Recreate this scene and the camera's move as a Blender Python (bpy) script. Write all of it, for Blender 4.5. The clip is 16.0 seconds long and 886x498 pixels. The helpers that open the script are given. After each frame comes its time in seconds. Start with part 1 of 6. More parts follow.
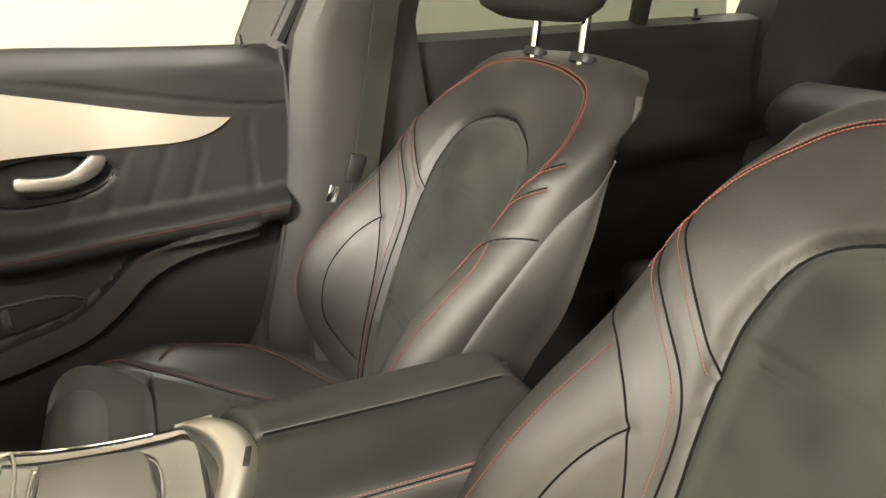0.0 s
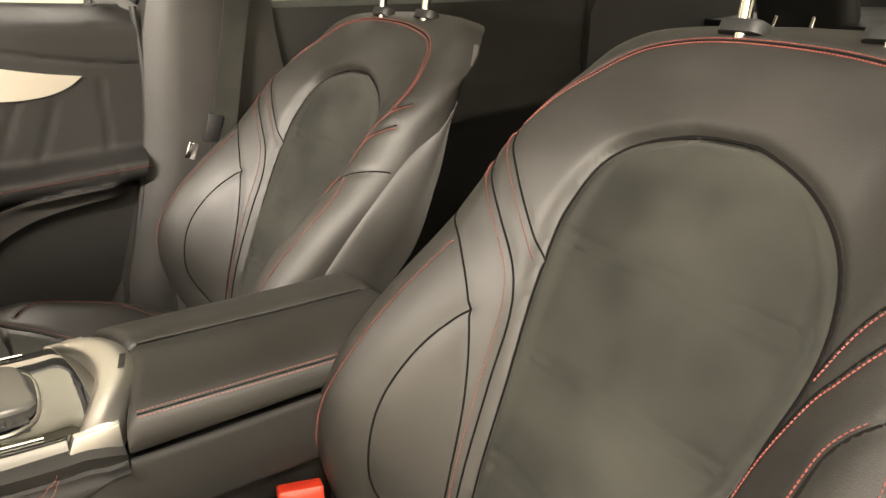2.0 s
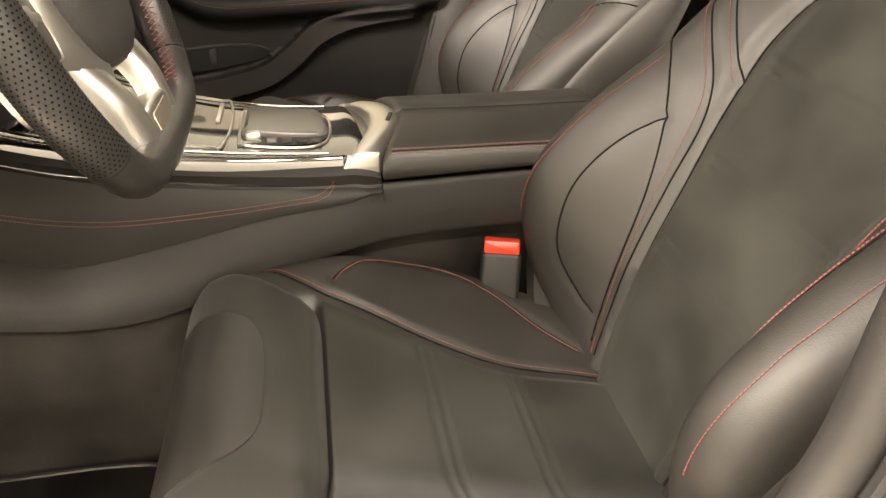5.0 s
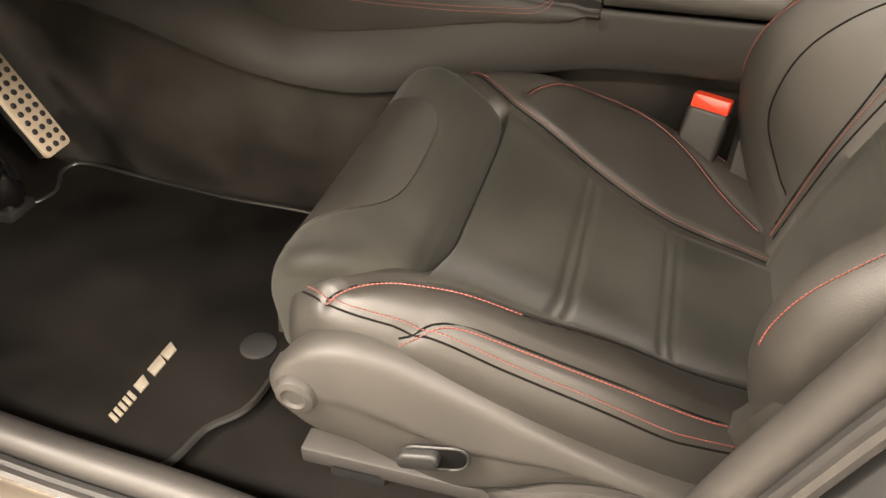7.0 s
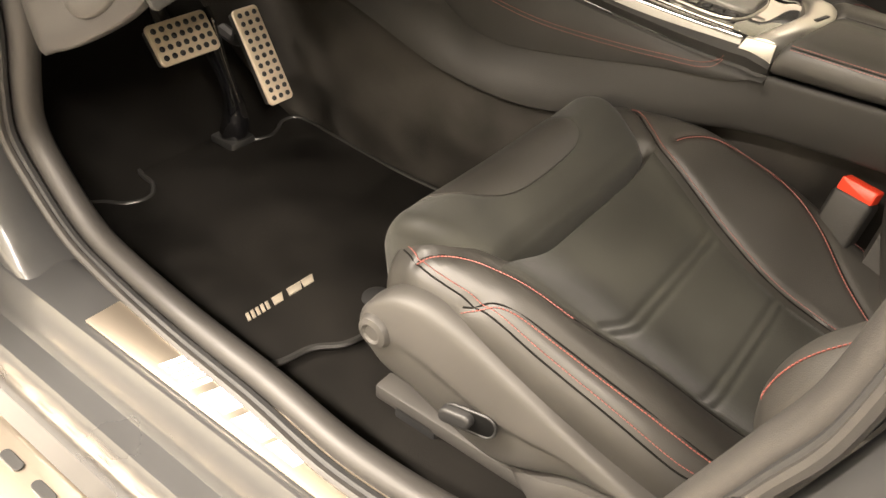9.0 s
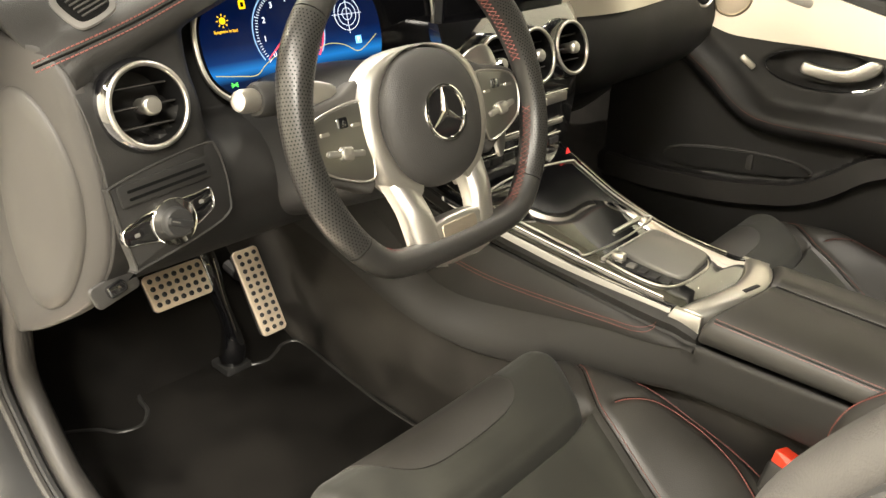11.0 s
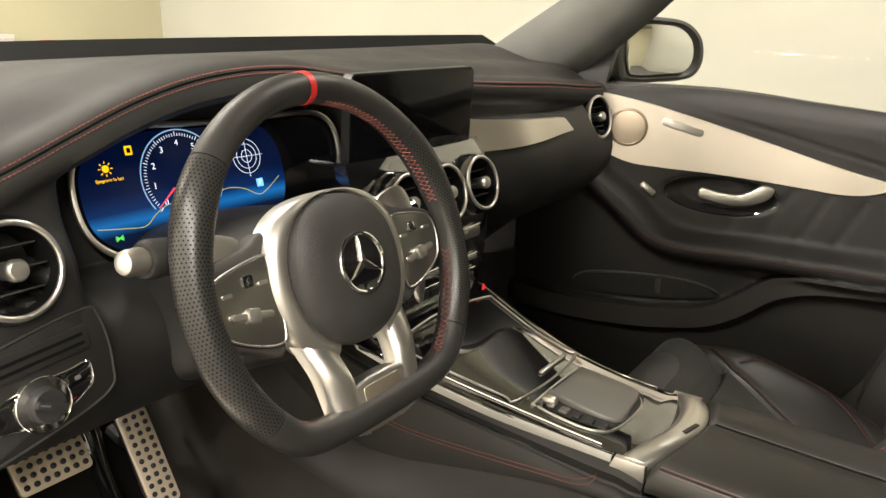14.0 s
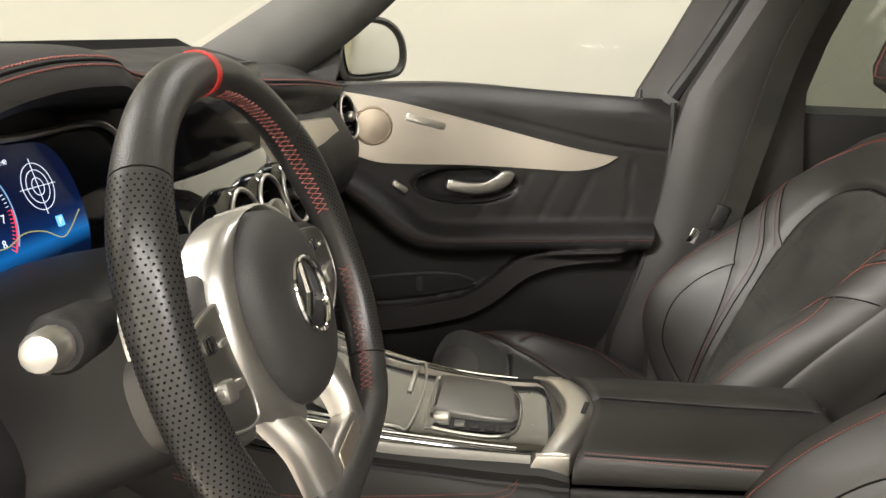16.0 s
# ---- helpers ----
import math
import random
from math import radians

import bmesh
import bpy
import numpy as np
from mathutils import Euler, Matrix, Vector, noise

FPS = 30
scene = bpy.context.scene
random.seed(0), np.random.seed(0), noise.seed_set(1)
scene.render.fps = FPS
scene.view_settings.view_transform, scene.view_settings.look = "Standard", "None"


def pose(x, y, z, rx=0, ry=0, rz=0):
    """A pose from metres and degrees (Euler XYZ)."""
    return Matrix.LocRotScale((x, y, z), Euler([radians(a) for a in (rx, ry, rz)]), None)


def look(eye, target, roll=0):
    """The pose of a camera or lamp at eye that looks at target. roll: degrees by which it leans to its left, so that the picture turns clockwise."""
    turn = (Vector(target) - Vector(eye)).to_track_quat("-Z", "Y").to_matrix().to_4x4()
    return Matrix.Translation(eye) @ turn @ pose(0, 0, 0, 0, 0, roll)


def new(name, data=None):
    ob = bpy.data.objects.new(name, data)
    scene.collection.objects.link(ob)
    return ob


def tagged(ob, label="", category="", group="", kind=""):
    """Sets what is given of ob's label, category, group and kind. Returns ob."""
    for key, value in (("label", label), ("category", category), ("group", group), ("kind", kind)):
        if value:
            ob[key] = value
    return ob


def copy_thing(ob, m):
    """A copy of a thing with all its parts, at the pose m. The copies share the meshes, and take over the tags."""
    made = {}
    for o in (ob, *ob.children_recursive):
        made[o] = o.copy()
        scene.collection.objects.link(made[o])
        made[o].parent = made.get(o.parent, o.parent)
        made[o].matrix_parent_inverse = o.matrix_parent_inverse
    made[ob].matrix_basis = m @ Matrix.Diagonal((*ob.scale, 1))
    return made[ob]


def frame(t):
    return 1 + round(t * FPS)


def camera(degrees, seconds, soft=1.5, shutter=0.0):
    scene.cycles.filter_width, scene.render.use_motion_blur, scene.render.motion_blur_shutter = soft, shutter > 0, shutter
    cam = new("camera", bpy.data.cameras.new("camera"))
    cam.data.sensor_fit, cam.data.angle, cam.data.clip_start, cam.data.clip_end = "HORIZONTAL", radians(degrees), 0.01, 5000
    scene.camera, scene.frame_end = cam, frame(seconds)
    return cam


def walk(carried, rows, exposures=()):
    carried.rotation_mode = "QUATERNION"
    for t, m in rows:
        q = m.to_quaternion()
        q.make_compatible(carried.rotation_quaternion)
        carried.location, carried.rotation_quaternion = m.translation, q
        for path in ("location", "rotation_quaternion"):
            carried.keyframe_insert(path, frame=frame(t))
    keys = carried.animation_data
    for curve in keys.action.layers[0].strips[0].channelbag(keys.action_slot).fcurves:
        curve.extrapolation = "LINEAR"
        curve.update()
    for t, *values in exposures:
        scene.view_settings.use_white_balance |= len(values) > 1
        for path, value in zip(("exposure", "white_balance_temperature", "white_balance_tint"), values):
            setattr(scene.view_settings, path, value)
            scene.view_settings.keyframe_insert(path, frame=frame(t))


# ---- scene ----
cam = camera(59.7, 16.0)

# seconds, eye, target, roll
PATH = [
    (0, (-0.669, 0.194, 0.718), (1.09, -0.457, 0.022), -5.2),
    (0.5, (-0.666, 0.197, 0.696), (1.036, -0.599, 0.01), -4.3),
    (1, (-0.695, 0.216, 0.687), (0.957, -0.681, 0.005), -4.0),
    (1.5, (-0.736, 0.233, 0.675), (0.879, -0.722, -0.019), -3.7),
    (2, (-0.773, 0.243, 0.664), (0.823, -0.724, -0.056), -3.3),
    (2.5, (-0.807, 0.258, 0.655), (0.791, -0.681, -0.097), -2.6),
    (3, (-0.845, 0.272, 0.648), (0.775, -0.596, -0.141), -2.3),
    (3.5, (-0.88, 0.279, 0.638), (0.774, -0.484, -0.189), -2.2),
    (4, (-0.909, 0.264, 0.64), (0.784, -0.354, -0.227), -2.4),
    (4.5, (-0.947, 0.247, 0.651), (0.778, -0.195, -0.258), -2.4),
    (5, (-0.99, 0.248, 0.629), (0.749, -0.012, -0.325), -2.3),
    (5.2, (-0.997, 0.231, 0.632), (0.738, 0.069, -0.35), -2.4),
    (7.3, (-1.045, 0.106, 0.596), (0.418, 0.624, -0.665), -0.1),
    (7.5, (-1.052, 0.091, 0.595), (0.387, 0.673, -0.667), 0.0),
    (8, (-1.071, 0.039, 0.597), (0.299, 0.78, -0.656), 0.6),
    (8.2, (-1.078, 0.02, 0.603), (0.267, 0.812, -0.648), 1.2),
    (10.3, (-1.029, -0.107, 0.72), (0.227, 1.06, -0.309), 1.8),
    (10.5, (-0.996, -0.13, 0.742), (0.258, 1.079, -0.242), 0.7),
    (11, (-0.944, -0.147, 0.78), (0.37, 1.092, -0.078), 0.1),
    (11.5, (-0.917, -0.147, 0.805), (0.467, 1.1, 0.077), 0.0),
    (12, (-0.901, -0.148, 0.812), (0.515, 1.114, 0.178), 0.3),
    (12.5, (-0.886, -0.147, 0.816), (0.529, 1.134, 0.22), 0.7),
    (13, (-0.872, -0.14, 0.811), (0.551, 1.139, 0.23), 0.9),
    (13.5, (-0.871, -0.124, 0.801), (0.599, 1.106, 0.229), 0.6),
    (14, (-0.893, -0.072, 0.783), (0.672, 1.036, 0.216), 0.2),
    (14.5, (-0.94, 0.018, 0.769), (0.743, 0.938, 0.204), -0.2),
    (15, (-0.976, 0.091, 0.765), (0.813, 0.794, 0.211), -0.6),
    (15.5, (-0.96, 0.161, 0.751), (0.907, 0.629, 0.209), -1.1),
    (16, (-0.891, 0.243, 0.743), (1.026, 0.452, 0.211), -1.2),
]
walk(cam, [(t, look(eye, target, roll)) for t, eye, target, roll in PATH], exposures=[(0, 1.15, 6500, 10), (2, 1.08, 6700, 14), (3.5, 1.0, 6850, 16), (8, 0.95, 6900, 18), (10.5, 1.22, 6650, 12), (11.2, 1.1, 6500, 11), (12.5, 0.58, 6500, 12), (14.5, 0.48, 6300, 13), (16, 0.4, 6050, 14)])

# ---- world and light ----
world = bpy.data.worlds.new("garage_world")
scene.world = world
world.use_nodes = True
world.node_tree.nodes["Background"].inputs[0].default_value = (1.0, 0.95, 0.85, 1)
world.node_tree.nodes["Background"].inputs[1].default_value = 0.3


def area_lamp(name, m, sx, sy, watts, colour=(1.0, 0.93, 0.80)):
    data = bpy.data.lights.new(name, "AREA")
    data.shape, data.size, data.size_y, data.energy, data.color = "RECTANGLE", sx, sy, watts, colour
    ob = new(name, data)
    ob.matrix_world = m
    return ob


# ---- materials ----
def material(name, colour, rough=0.5, metal=0.0, grain=0.0, grain_scale=400.0, vary=0.12, vary_scale=9.0, coat=0.0, sheen=0.0,
             emit=None, strength=0.0, spec=0.5, voronoi=False):
    """A principled material: base colour varied at two scales, fine relief by a noise or cell bump."""
    mat = bpy.data.materials.new(name)
    mat.use_nodes = True
    nodes, links = mat.node_tree.nodes, mat.node_tree.links
    b = nodes["Principled BSDF"]
    b.inputs["Roughness"].default_value, b.inputs["Metallic"].default_value = rough, metal
    b.inputs["Coat Weight"].default_value, b.inputs["Sheen Weight"].default_value = coat, sheen
    b.inputs["Specular IOR Level"].default_value = spec
    b.inputs["Base Color"].default_value = (*colour, 1)
    coord = nodes.new("ShaderNodeTexCoord")
    if vary:
        big, ramp = nodes.new("ShaderNodeTexNoise"), nodes.new("ShaderNodeMapRange")
        big.inputs["Scale"].default_value, big.inputs["Detail"].default_value = vary_scale, 6
        links.new(coord.outputs["Object"], big.inputs["Vector"])
        ramp.inputs["From Min"].default_value, ramp.inputs["From Max"].default_value = 0.3, 0.7
        ramp.inputs["To Min"].default_value, ramp.inputs["To Max"].default_value = 1 - vary, 1 + vary
        links.new(big.outputs["Fac"], ramp.inputs["Value"])
        mix = nodes.new("ShaderNodeVectorMath")
        mix.operation = "SCALE"
        mix.inputs[0].default_value = colour
        links.new(ramp.outputs[0], mix.inputs["Scale"])
        links.new(mix.outputs[0], b.inputs["Base Color"])
        rr = nodes.new("ShaderNodeMapRange")
        rr.inputs["From Min"].default_value, rr.inputs["From Max"].default_value = 0.3, 0.7
        rr.inputs["To Min"].default_value, rr.inputs["To Max"].default_value = rough * (1 - vary), min(1.0, rough * (1 + vary))
        links.new(big.outputs["Fac"], rr.inputs["Value"])
        links.new(rr.outputs[0], b.inputs["Roughness"])
    if grain:
        tex = nodes.new("ShaderNodeTexVoronoi" if voronoi else "ShaderNodeTexNoise")
        tex.inputs["Scale"].default_value = grain_scale
        links.new(coord.outputs["Object"], tex.inputs["Vector"])
        bump = nodes.new("ShaderNodeBump")
        bump.inputs["Strength"].default_value, bump.inputs["Distance"].default_value = grain, 0.001
        links.new(tex.outputs["Distance" if voronoi else "Fac"], bump.inputs["Height"])
        links.new(bump.outputs[0], b.inputs["Normal"])
    if emit:
        b.inputs["Emission Color"].default_value = (*emit, 1)
        b.inputs["Emission Strength"].default_value = strength
    return mat


def brushed(name, colour, rough, stretch):
    mat = material(name, colour, rough, 1.0, vary=0.0)
    nodes, links = mat.node_tree.nodes, mat.node_tree.links
    coord, mp, tex, bump = (nodes.new(n) for n in ("ShaderNodeTexCoord", "ShaderNodeMapping", "ShaderNodeTexNoise", "ShaderNodeBump"))
    mp.inputs["Scale"].default_value = stretch
    tex.inputs["Scale"].default_value, tex.inputs["Detail"].default_value = 60, 4
    bump.inputs["Strength"].default_value, bump.inputs["Distance"].default_value = 0.12, 0.0006
    links.new(coord.outputs["Object"], mp.inputs["Vector"])
    links.new(mp.outputs[0], tex.inputs["Vector"])
    links.new(tex.outputs["Fac"], bump.inputs["Height"])
    links.new(bump.outputs[0], nodes["Principled BSDF"].inputs["Normal"])
    return mat


def glass_material(name, tint, gloss):
    mat = bpy.data.materials.new(name)
    mat.use_nodes = True
    nodes, links = mat.node_tree.nodes, mat.node_tree.links
    nodes.remove(nodes["Principled BSDF"])
    clear, shine, mix = (nodes.new(n) for n in ("ShaderNodeBsdfTransparent", "ShaderNodeBsdfGlossy", "ShaderNodeMixShader"))
    clear.inputs[0].default_value = (*tint, 1)
    shine.inputs["Roughness"].default_value = 0.02
    mix.inputs[0].default_value = gloss
    links.new(clear.outputs[0], mix.inputs[1])
    links.new(shine.outputs[0], mix.inputs[2])
    links.new(mix.outputs[0], nodes["Material Output"].inputs["Surface"])
    return mat


LEATHER = material("black_leather", (0.0245, 0.0230, 0.0204), 0.50, grain=0.12, grain_scale=750, voronoi=True, spec=0.52, vary=0.16)
SUEDE = material("black_microfibre", (0.0255, 0.0257, 0.0213), 0.9, grain=0.3, grain_scale=1500, vary=0.48, vary_scale=8, sheen=0.08, spec=0.2)
SOFT = material("soft_black_plastic", (0.022, 0.021, 0.0195), 0.60, grain=0.3, grain_scale=900, voronoi=True, vary=0.18)
DARK = material("dark_plastic", (0.018, 0.018, 0.018), 0.5, grain=0.15, grain_scale=900)
PANEL = material("grey_black_plastic", (0.046, 0.0435, 0.040), 0.52, grain=0.2, grain_scale=1100)
WHEELSKIN = material("wheel_leather", (0.022, 0.0214, 0.020), 0.40, grain=0.2, grain_scale=800, voronoi=True)
DOTTED = material("perforated_leather", (0.023, 0.0224, 0.021), 0.36, vary=0.1)
GLOSS = material("piano_black", (0.005, 0.005, 0.006), 0.05, vary=0.0, coat=1.0, spec=1.0)
GLOSS.node_tree.nodes["Principled BSDF"].inputs["Coat IOR"].default_value = 2.0
SATIN = material("satin_silver", (0.66, 0.64, 0.60), 0.38, 1.0, vary=0.06)
CHROME = material("chrome", (0.85, 0.84, 0.82), 0.08, 1.0, vary=0.0)
BRUSHED = brushed("brushed_aluminium", (0.82, 0.76, 0.68), 0.40, (1.0, 0.04, 1.0))
STEEL = brushed("brushed_steel", (0.66, 0.58, 0.48), 0.42, (8.0, 0.3, 1.0))
POD = material("dark_chrome", (0.40, 0.395, 0.370), 0.30, 1.0, vary=0.0)
DOORSKIN = material("door_vinyl", (0.0140, 0.0132, 0.0125), 0.55, grain=0.3, grain_scale=900, voronoi=True, vary=0.18)
TOUCH = material("touch_pad_grey", (0.16, 0.155, 0.145), 0.34, 0.35, vary=0.04)
RED = material("red_thread", (0.215, 0.062, 0.050), 0.6, vary=0.1, vary_scale=300)
REDSKIN = material("red_leather", (0.50, 0.025, 0.02), 0.45)
REDPLASTIC = material("red_plastic", (0.62, 0.045, 0.02), 0.35, vary=0.04)
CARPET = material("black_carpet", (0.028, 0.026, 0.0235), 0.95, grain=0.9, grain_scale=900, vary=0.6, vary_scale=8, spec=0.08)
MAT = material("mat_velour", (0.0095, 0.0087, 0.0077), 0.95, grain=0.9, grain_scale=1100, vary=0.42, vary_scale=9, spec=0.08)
SEAM = material("seam_black", (0.006, 0.0056, 0.005), 0.9, vary=0.0, spec=0.1)
RUBBER = material("black_rubber", (0.018, 0.018, 0.018), 0.6, grain=0.1)
PAINT = material("grey_car_paint", (0.085, 0.086, 0.088), 0.28, 0.5, vary=0.03, coat=0.4)
WALL = material("cream_wall", (0.46, 0.43, 0.30), 0.8, grain=0.1, grain_scale=60, vary=0.05, vary_scale=1.2)
WHITEWALL = material("white_wall", (0.41, 0.400, 0.348), 0.8, grain=0.1, grain_scale=60, vary=0.04, vary_scale=1.0)
CONCRETE = material("grey_concrete", (0.13, 0.125, 0.12), 0.6, grain=0.3, grain_scale=40, vary=0.2, vary_scale=2)
BLACK = material("matt_black", (0.004, 0.004, 0.004), 0.7, vary=0.0, spec=0.1)
POST = material("grey_post_trim", (0.13, 0.125, 0.12), 0.45, grain=0.2, grain_scale=900)
GREYWALL = material("pale_wall", (0.66, 0.63, 0.55), 0.8, grain=0.1, grain_scale=60, vary=0.06, vary_scale=1.2)
HEADLINER = material("grey_headliner", (0.10, 0.10, 0.095), 0.9, grain=0.3, grain_scale=600)
GLASS = glass_material("clear_glass", (0.97, 0.98, 0.97), 0.010)
TINTED = glass_material("privacy_glass", (0.50, 0.52, 0.49), 0.03)
TRIMSKIN = material("grey_black_trim", (0.034, 0.032, 0.030), 0.5, grain=0.2, grain_scale=900)
BADGE = material("badge_silver", (0.74, 0.66, 0.54), 0.5, 0.8, vary=0.1, vary_scale=200)
DASHSKIN = material("dashboard_skin", (0.020, 0.0192, 0.018), 0.62, spec=0.35, grain=0.25, grain_scale=900, voronoi=True)
OFFSCREEN = material("dark_screen_glass", (0.003, 0.003, 0.0035), 0.12, vary=0.0, spec=0.10)
PEDAL = material("pedal_steel", (0.80, 0.68, 0.53), 0.38, 0.4, vary=0.08, vary_scale=60)
# dark vinyl; its depth also paints shade on the dashboard face and rear cabin
FACE = material("dark_vinyl_and_shade", (0.011, 0.0106, 0.010), 0.55, grain=0.2, grain_scale=900, voronoi=True)
MIRROR = material("mirror_glass", (0.80, 0.81, 0.80), 0.02, 1.0, vary=0.0)


# ---- geometry helpers ----
def mesh_ob(name, verts, faces, mat, parent=None, label="", smooth=True, angle=40):
    me = bpy.data.meshes.new(name)
    me.from_pydata([tuple(v) for v in verts], [], [tuple(f) for f in faces])
    me.validate()
    bm = bmesh.new()
    bm.from_mesh(me)
    bmesh.ops.recalc_face_normals(bm, faces=bm.faces)
    bm.to_mesh(me)
    bm.free()
    if smooth:
        me.shade_smooth()
        me.set_sharp_from_angle(angle=radians(angle))
    for m in (mat if isinstance(mat, (list, tuple)) else [mat]):
        me.materials.append(m)
    ob = new(name, me)
    if parent:
        ob.parent = parent
    if label:
        tagged(ob, label)
    return ob


def part(name, bm, mat, parent=None, label="", smooth=True, angle=40):
    me = bpy.data.meshes.new(name)
    bm.to_mesh(me)
    bm.free()
    if smooth:
        me.shade_smooth()
        me.set_sharp_from_angle(angle=radians(angle))
    me.materials.append(mat)
    ob = new(name, me)
    if parent:
        ob.parent = parent
    if label:
        tagged(ob, label)
    return ob


def thing(name, label, category, at=(0, 0, 0), kind="", group=""):
    ob = new(name)
    ob.location = at
    ob.empty_display_size = 0.05
    return tagged(ob, label, category, group, kind)


def spline(pts, per=8, closed=False):
    """Catmull-Rom through the points, of any dimension."""
    p = np.array(pts, float)
    n = len(p)
    out = []
    for i in range(n if closed else n - 1):
        a = p[(i - 1) % n] if closed or i > 0 else 2 * p[0] - p[1]
        b, c = p[i], p[(i + 1) % n]
        d = p[(i + 2) % n] if closed or i + 2 < n else 2 * p[-1] - p[-2]
        for k in range(per):
            t = k / per
            out.append(0.5 * (2 * b + (c - a) * t + (2 * a - 5 * b + 4 * c - d) * t * t + (3 * b - a - 3 * c + d) * t ** 3))
    if not closed:
        out.append(p[-1])
    return np.array(out)


def even(pts, step):
    """Points at even steps along a line."""
    p = np.array(pts, float)
    d = np.r_[0, np.cumsum(np.linalg.norm(np.diff(p, axis=0), axis=1))]
    n = max(2, int(round(d[-1] / step)) + 1)
    s = np.linspace(0, d[-1], n)
    return np.stack([np.interp(s, d, p[:, k]) for k in range(p.shape[1])], 1)


def curve1(table, x):
    """A smooth function through (x, value) pairs."""
    t = np.array(table, float)
    n = len(t)
    m = np.gradient(t[:, 1], t[:, 0])
    x = np.clip(np.asarray(x, float), t[0, 0], t[-1, 0])
    i = np.clip(np.searchsorted(t[:, 0], x) - 1, 0, n - 2)
    h = t[i + 1, 0] - t[i, 0]
    u = (x - t[i, 0]) / h
    return ((2 * u**3 - 3 * u**2 + 1) * t[i, 1] + (u**3 - 2 * u**2 + u) * h * m[i] + (-2 * u**3 + 3 * u**2) * t[i + 1, 1] + (u**3 - u**2) * h * m[i + 1])


def smooth01(a, b, x):
    u = np.clip((np.asarray(x, float) - a) / (b - a), 0, 1)
    return u * u * (3 - 2 * u)


def loft(rings, closed=True, cap=True):
    """Verts and quads through rings of equal length."""
    rings = [np.array(r, float) for r in rings]
    n = len(rings[0])
    verts = np.concatenate(rings)
    faces = []
    for i in range(len(rings) - 1):
        for k in range(n if closed else n - 1):
            a, b = i * n + k, i * n + (k + 1) % n
            faces.append((a, b, b + n, a + n))
    if cap and closed:
        faces.append(tuple(range(n))[::-1])
        faces.append(tuple(range(len(verts) - n, len(verts))))
    return verts, faces


def frames_along(p, closed=False):
    p = np.array(p, float)
    t = (np.roll(p, -1, 0) - np.roll(p, 1, 0)) if closed else np.gradient(p, axis=0)
    t /= np.linalg.norm(t, axis=1)[:, None] + 1e-12
    ref = np.array((0, 0, 1.0)) if abs(t[0][2]) < 0.9 else np.array((1.0, 0, 0))
    n = np.cross(t[0], ref)
    out = []
    for v in t:
        n = n - v * (n @ v)
        n /= np.linalg.norm(n) + 1e-12
        out.append((n.copy(), np.cross(v, n)))
    return p, t, out


def tube(pts, r, sides=8, closed=False):
    p, _, fr = frames_along(pts, closed)
    rr = np.broadcast_to(np.asarray(r, float), (len(p),))
    a = np.linspace(0, 2 * np.pi, sides, endpoint=False)
    rings = [c + q * (np.cos(a)[:, None] * n + np.sin(a)[:, None] * b) for c, q, (n, b) in zip(p, rr, fr)]
    if closed:
        rings.append(rings[0])
    return loft(rings, True, not closed)


def joined(pieces):
    verts, faces, n = [], [], 0
    for v, f in pieces:
        verts += [tuple(q) for q in v]
        faces += [tuple(k + n for k in q) for q in f]
        n += len(v)
    return verts, faces


def stitches(pts, normals, step=0.0040, length=0.0032, width=0.0009, high=0.0005, slant=0.0):
    """A row of short raised thread bars along a line that lies on a surface."""
    p = np.array(pts, float)
    d = np.r_[0, np.cumsum(np.linalg.norm(np.diff(p, axis=0), axis=1))]
    m = max(1, int(d[-1] / step))
    s = (np.arange(m) + 0.5) * d[-1] / m
    c = np.stack([np.interp(s, d, p[:, k]) for k in range(3)], 1)
    nn = np.array(normals, float)
    nn = np.stack([np.interp(s, d, nn[:, k]) for k in range(3)], 1)
    e = np.stack([np.interp(s + 0.002, d, p[:, k]) for k in range(3)], 1) - np.stack([np.interp(s - 0.002, d, p[:, k]) for k in range(3)], 1)
    pieces = []
    for q, n, t in zip(c, nn, e):
        t = t / (np.linalg.norm(t) + 1e-9)
        n = n / (np.linalg.norm(n) + 1e-9)
        b = np.cross(n, t)
        t = t + slant * b
        t /= np.linalg.norm(t)
        b = np.cross(n, t)
        lo = [q + sx * t * length / 2 + sy * b * width / 2 - n * 0.0006 for sx, sy in ((-1, -1), (1, -1), (1, 1), (-1, 1))]
        hi = [q + sx * t * length * 0.36 + sy * b * width * 0.32 + n * high for sx, sy in ((-1, -1), (1, -1), (1, 1), (-1, 1))]
        pieces.append((lo + hi, [(4, 5, 6, 7), (0, 1, 5, 4), (1, 2, 6, 5), (2, 3, 7, 6), (3, 0, 4, 7)]))
    return joined(pieces)


def box(size, at=(0, 0, 0), bevel=0.003, seg=2, turn=None):
    bm = bmesh.new()
    bmesh.ops.create_cube(bm, size=1)
    bmesh.ops.scale(bm, vec=size, verts=bm.verts)
    if bevel:
        bmesh.ops.bevel(bm, geom=bm.edges[:], offset=bevel, segments=seg, affect="EDGES", profile=0.5)
    if turn is not None:
        bmesh.ops.transform(bm, matrix=turn, verts=bm.verts)
    bmesh.ops.translate(bm, vec=at, verts=bm.verts)
    return bm


def lathe(profile, sides=32, m=Matrix(), cap=True):
    """A turned body about local z from (radius, height) pairs."""
    a = np.linspace(0, 2 * np.pi, sides, endpoint=False)
    rings = [np.stack([r * np.cos(a), r * np.sin(a), np.full(sides, h)], 1) for r, h in profile]
    v, f = loft(rings, True, cap)
    return [tuple(m @ Vector(q)) for q in v], f


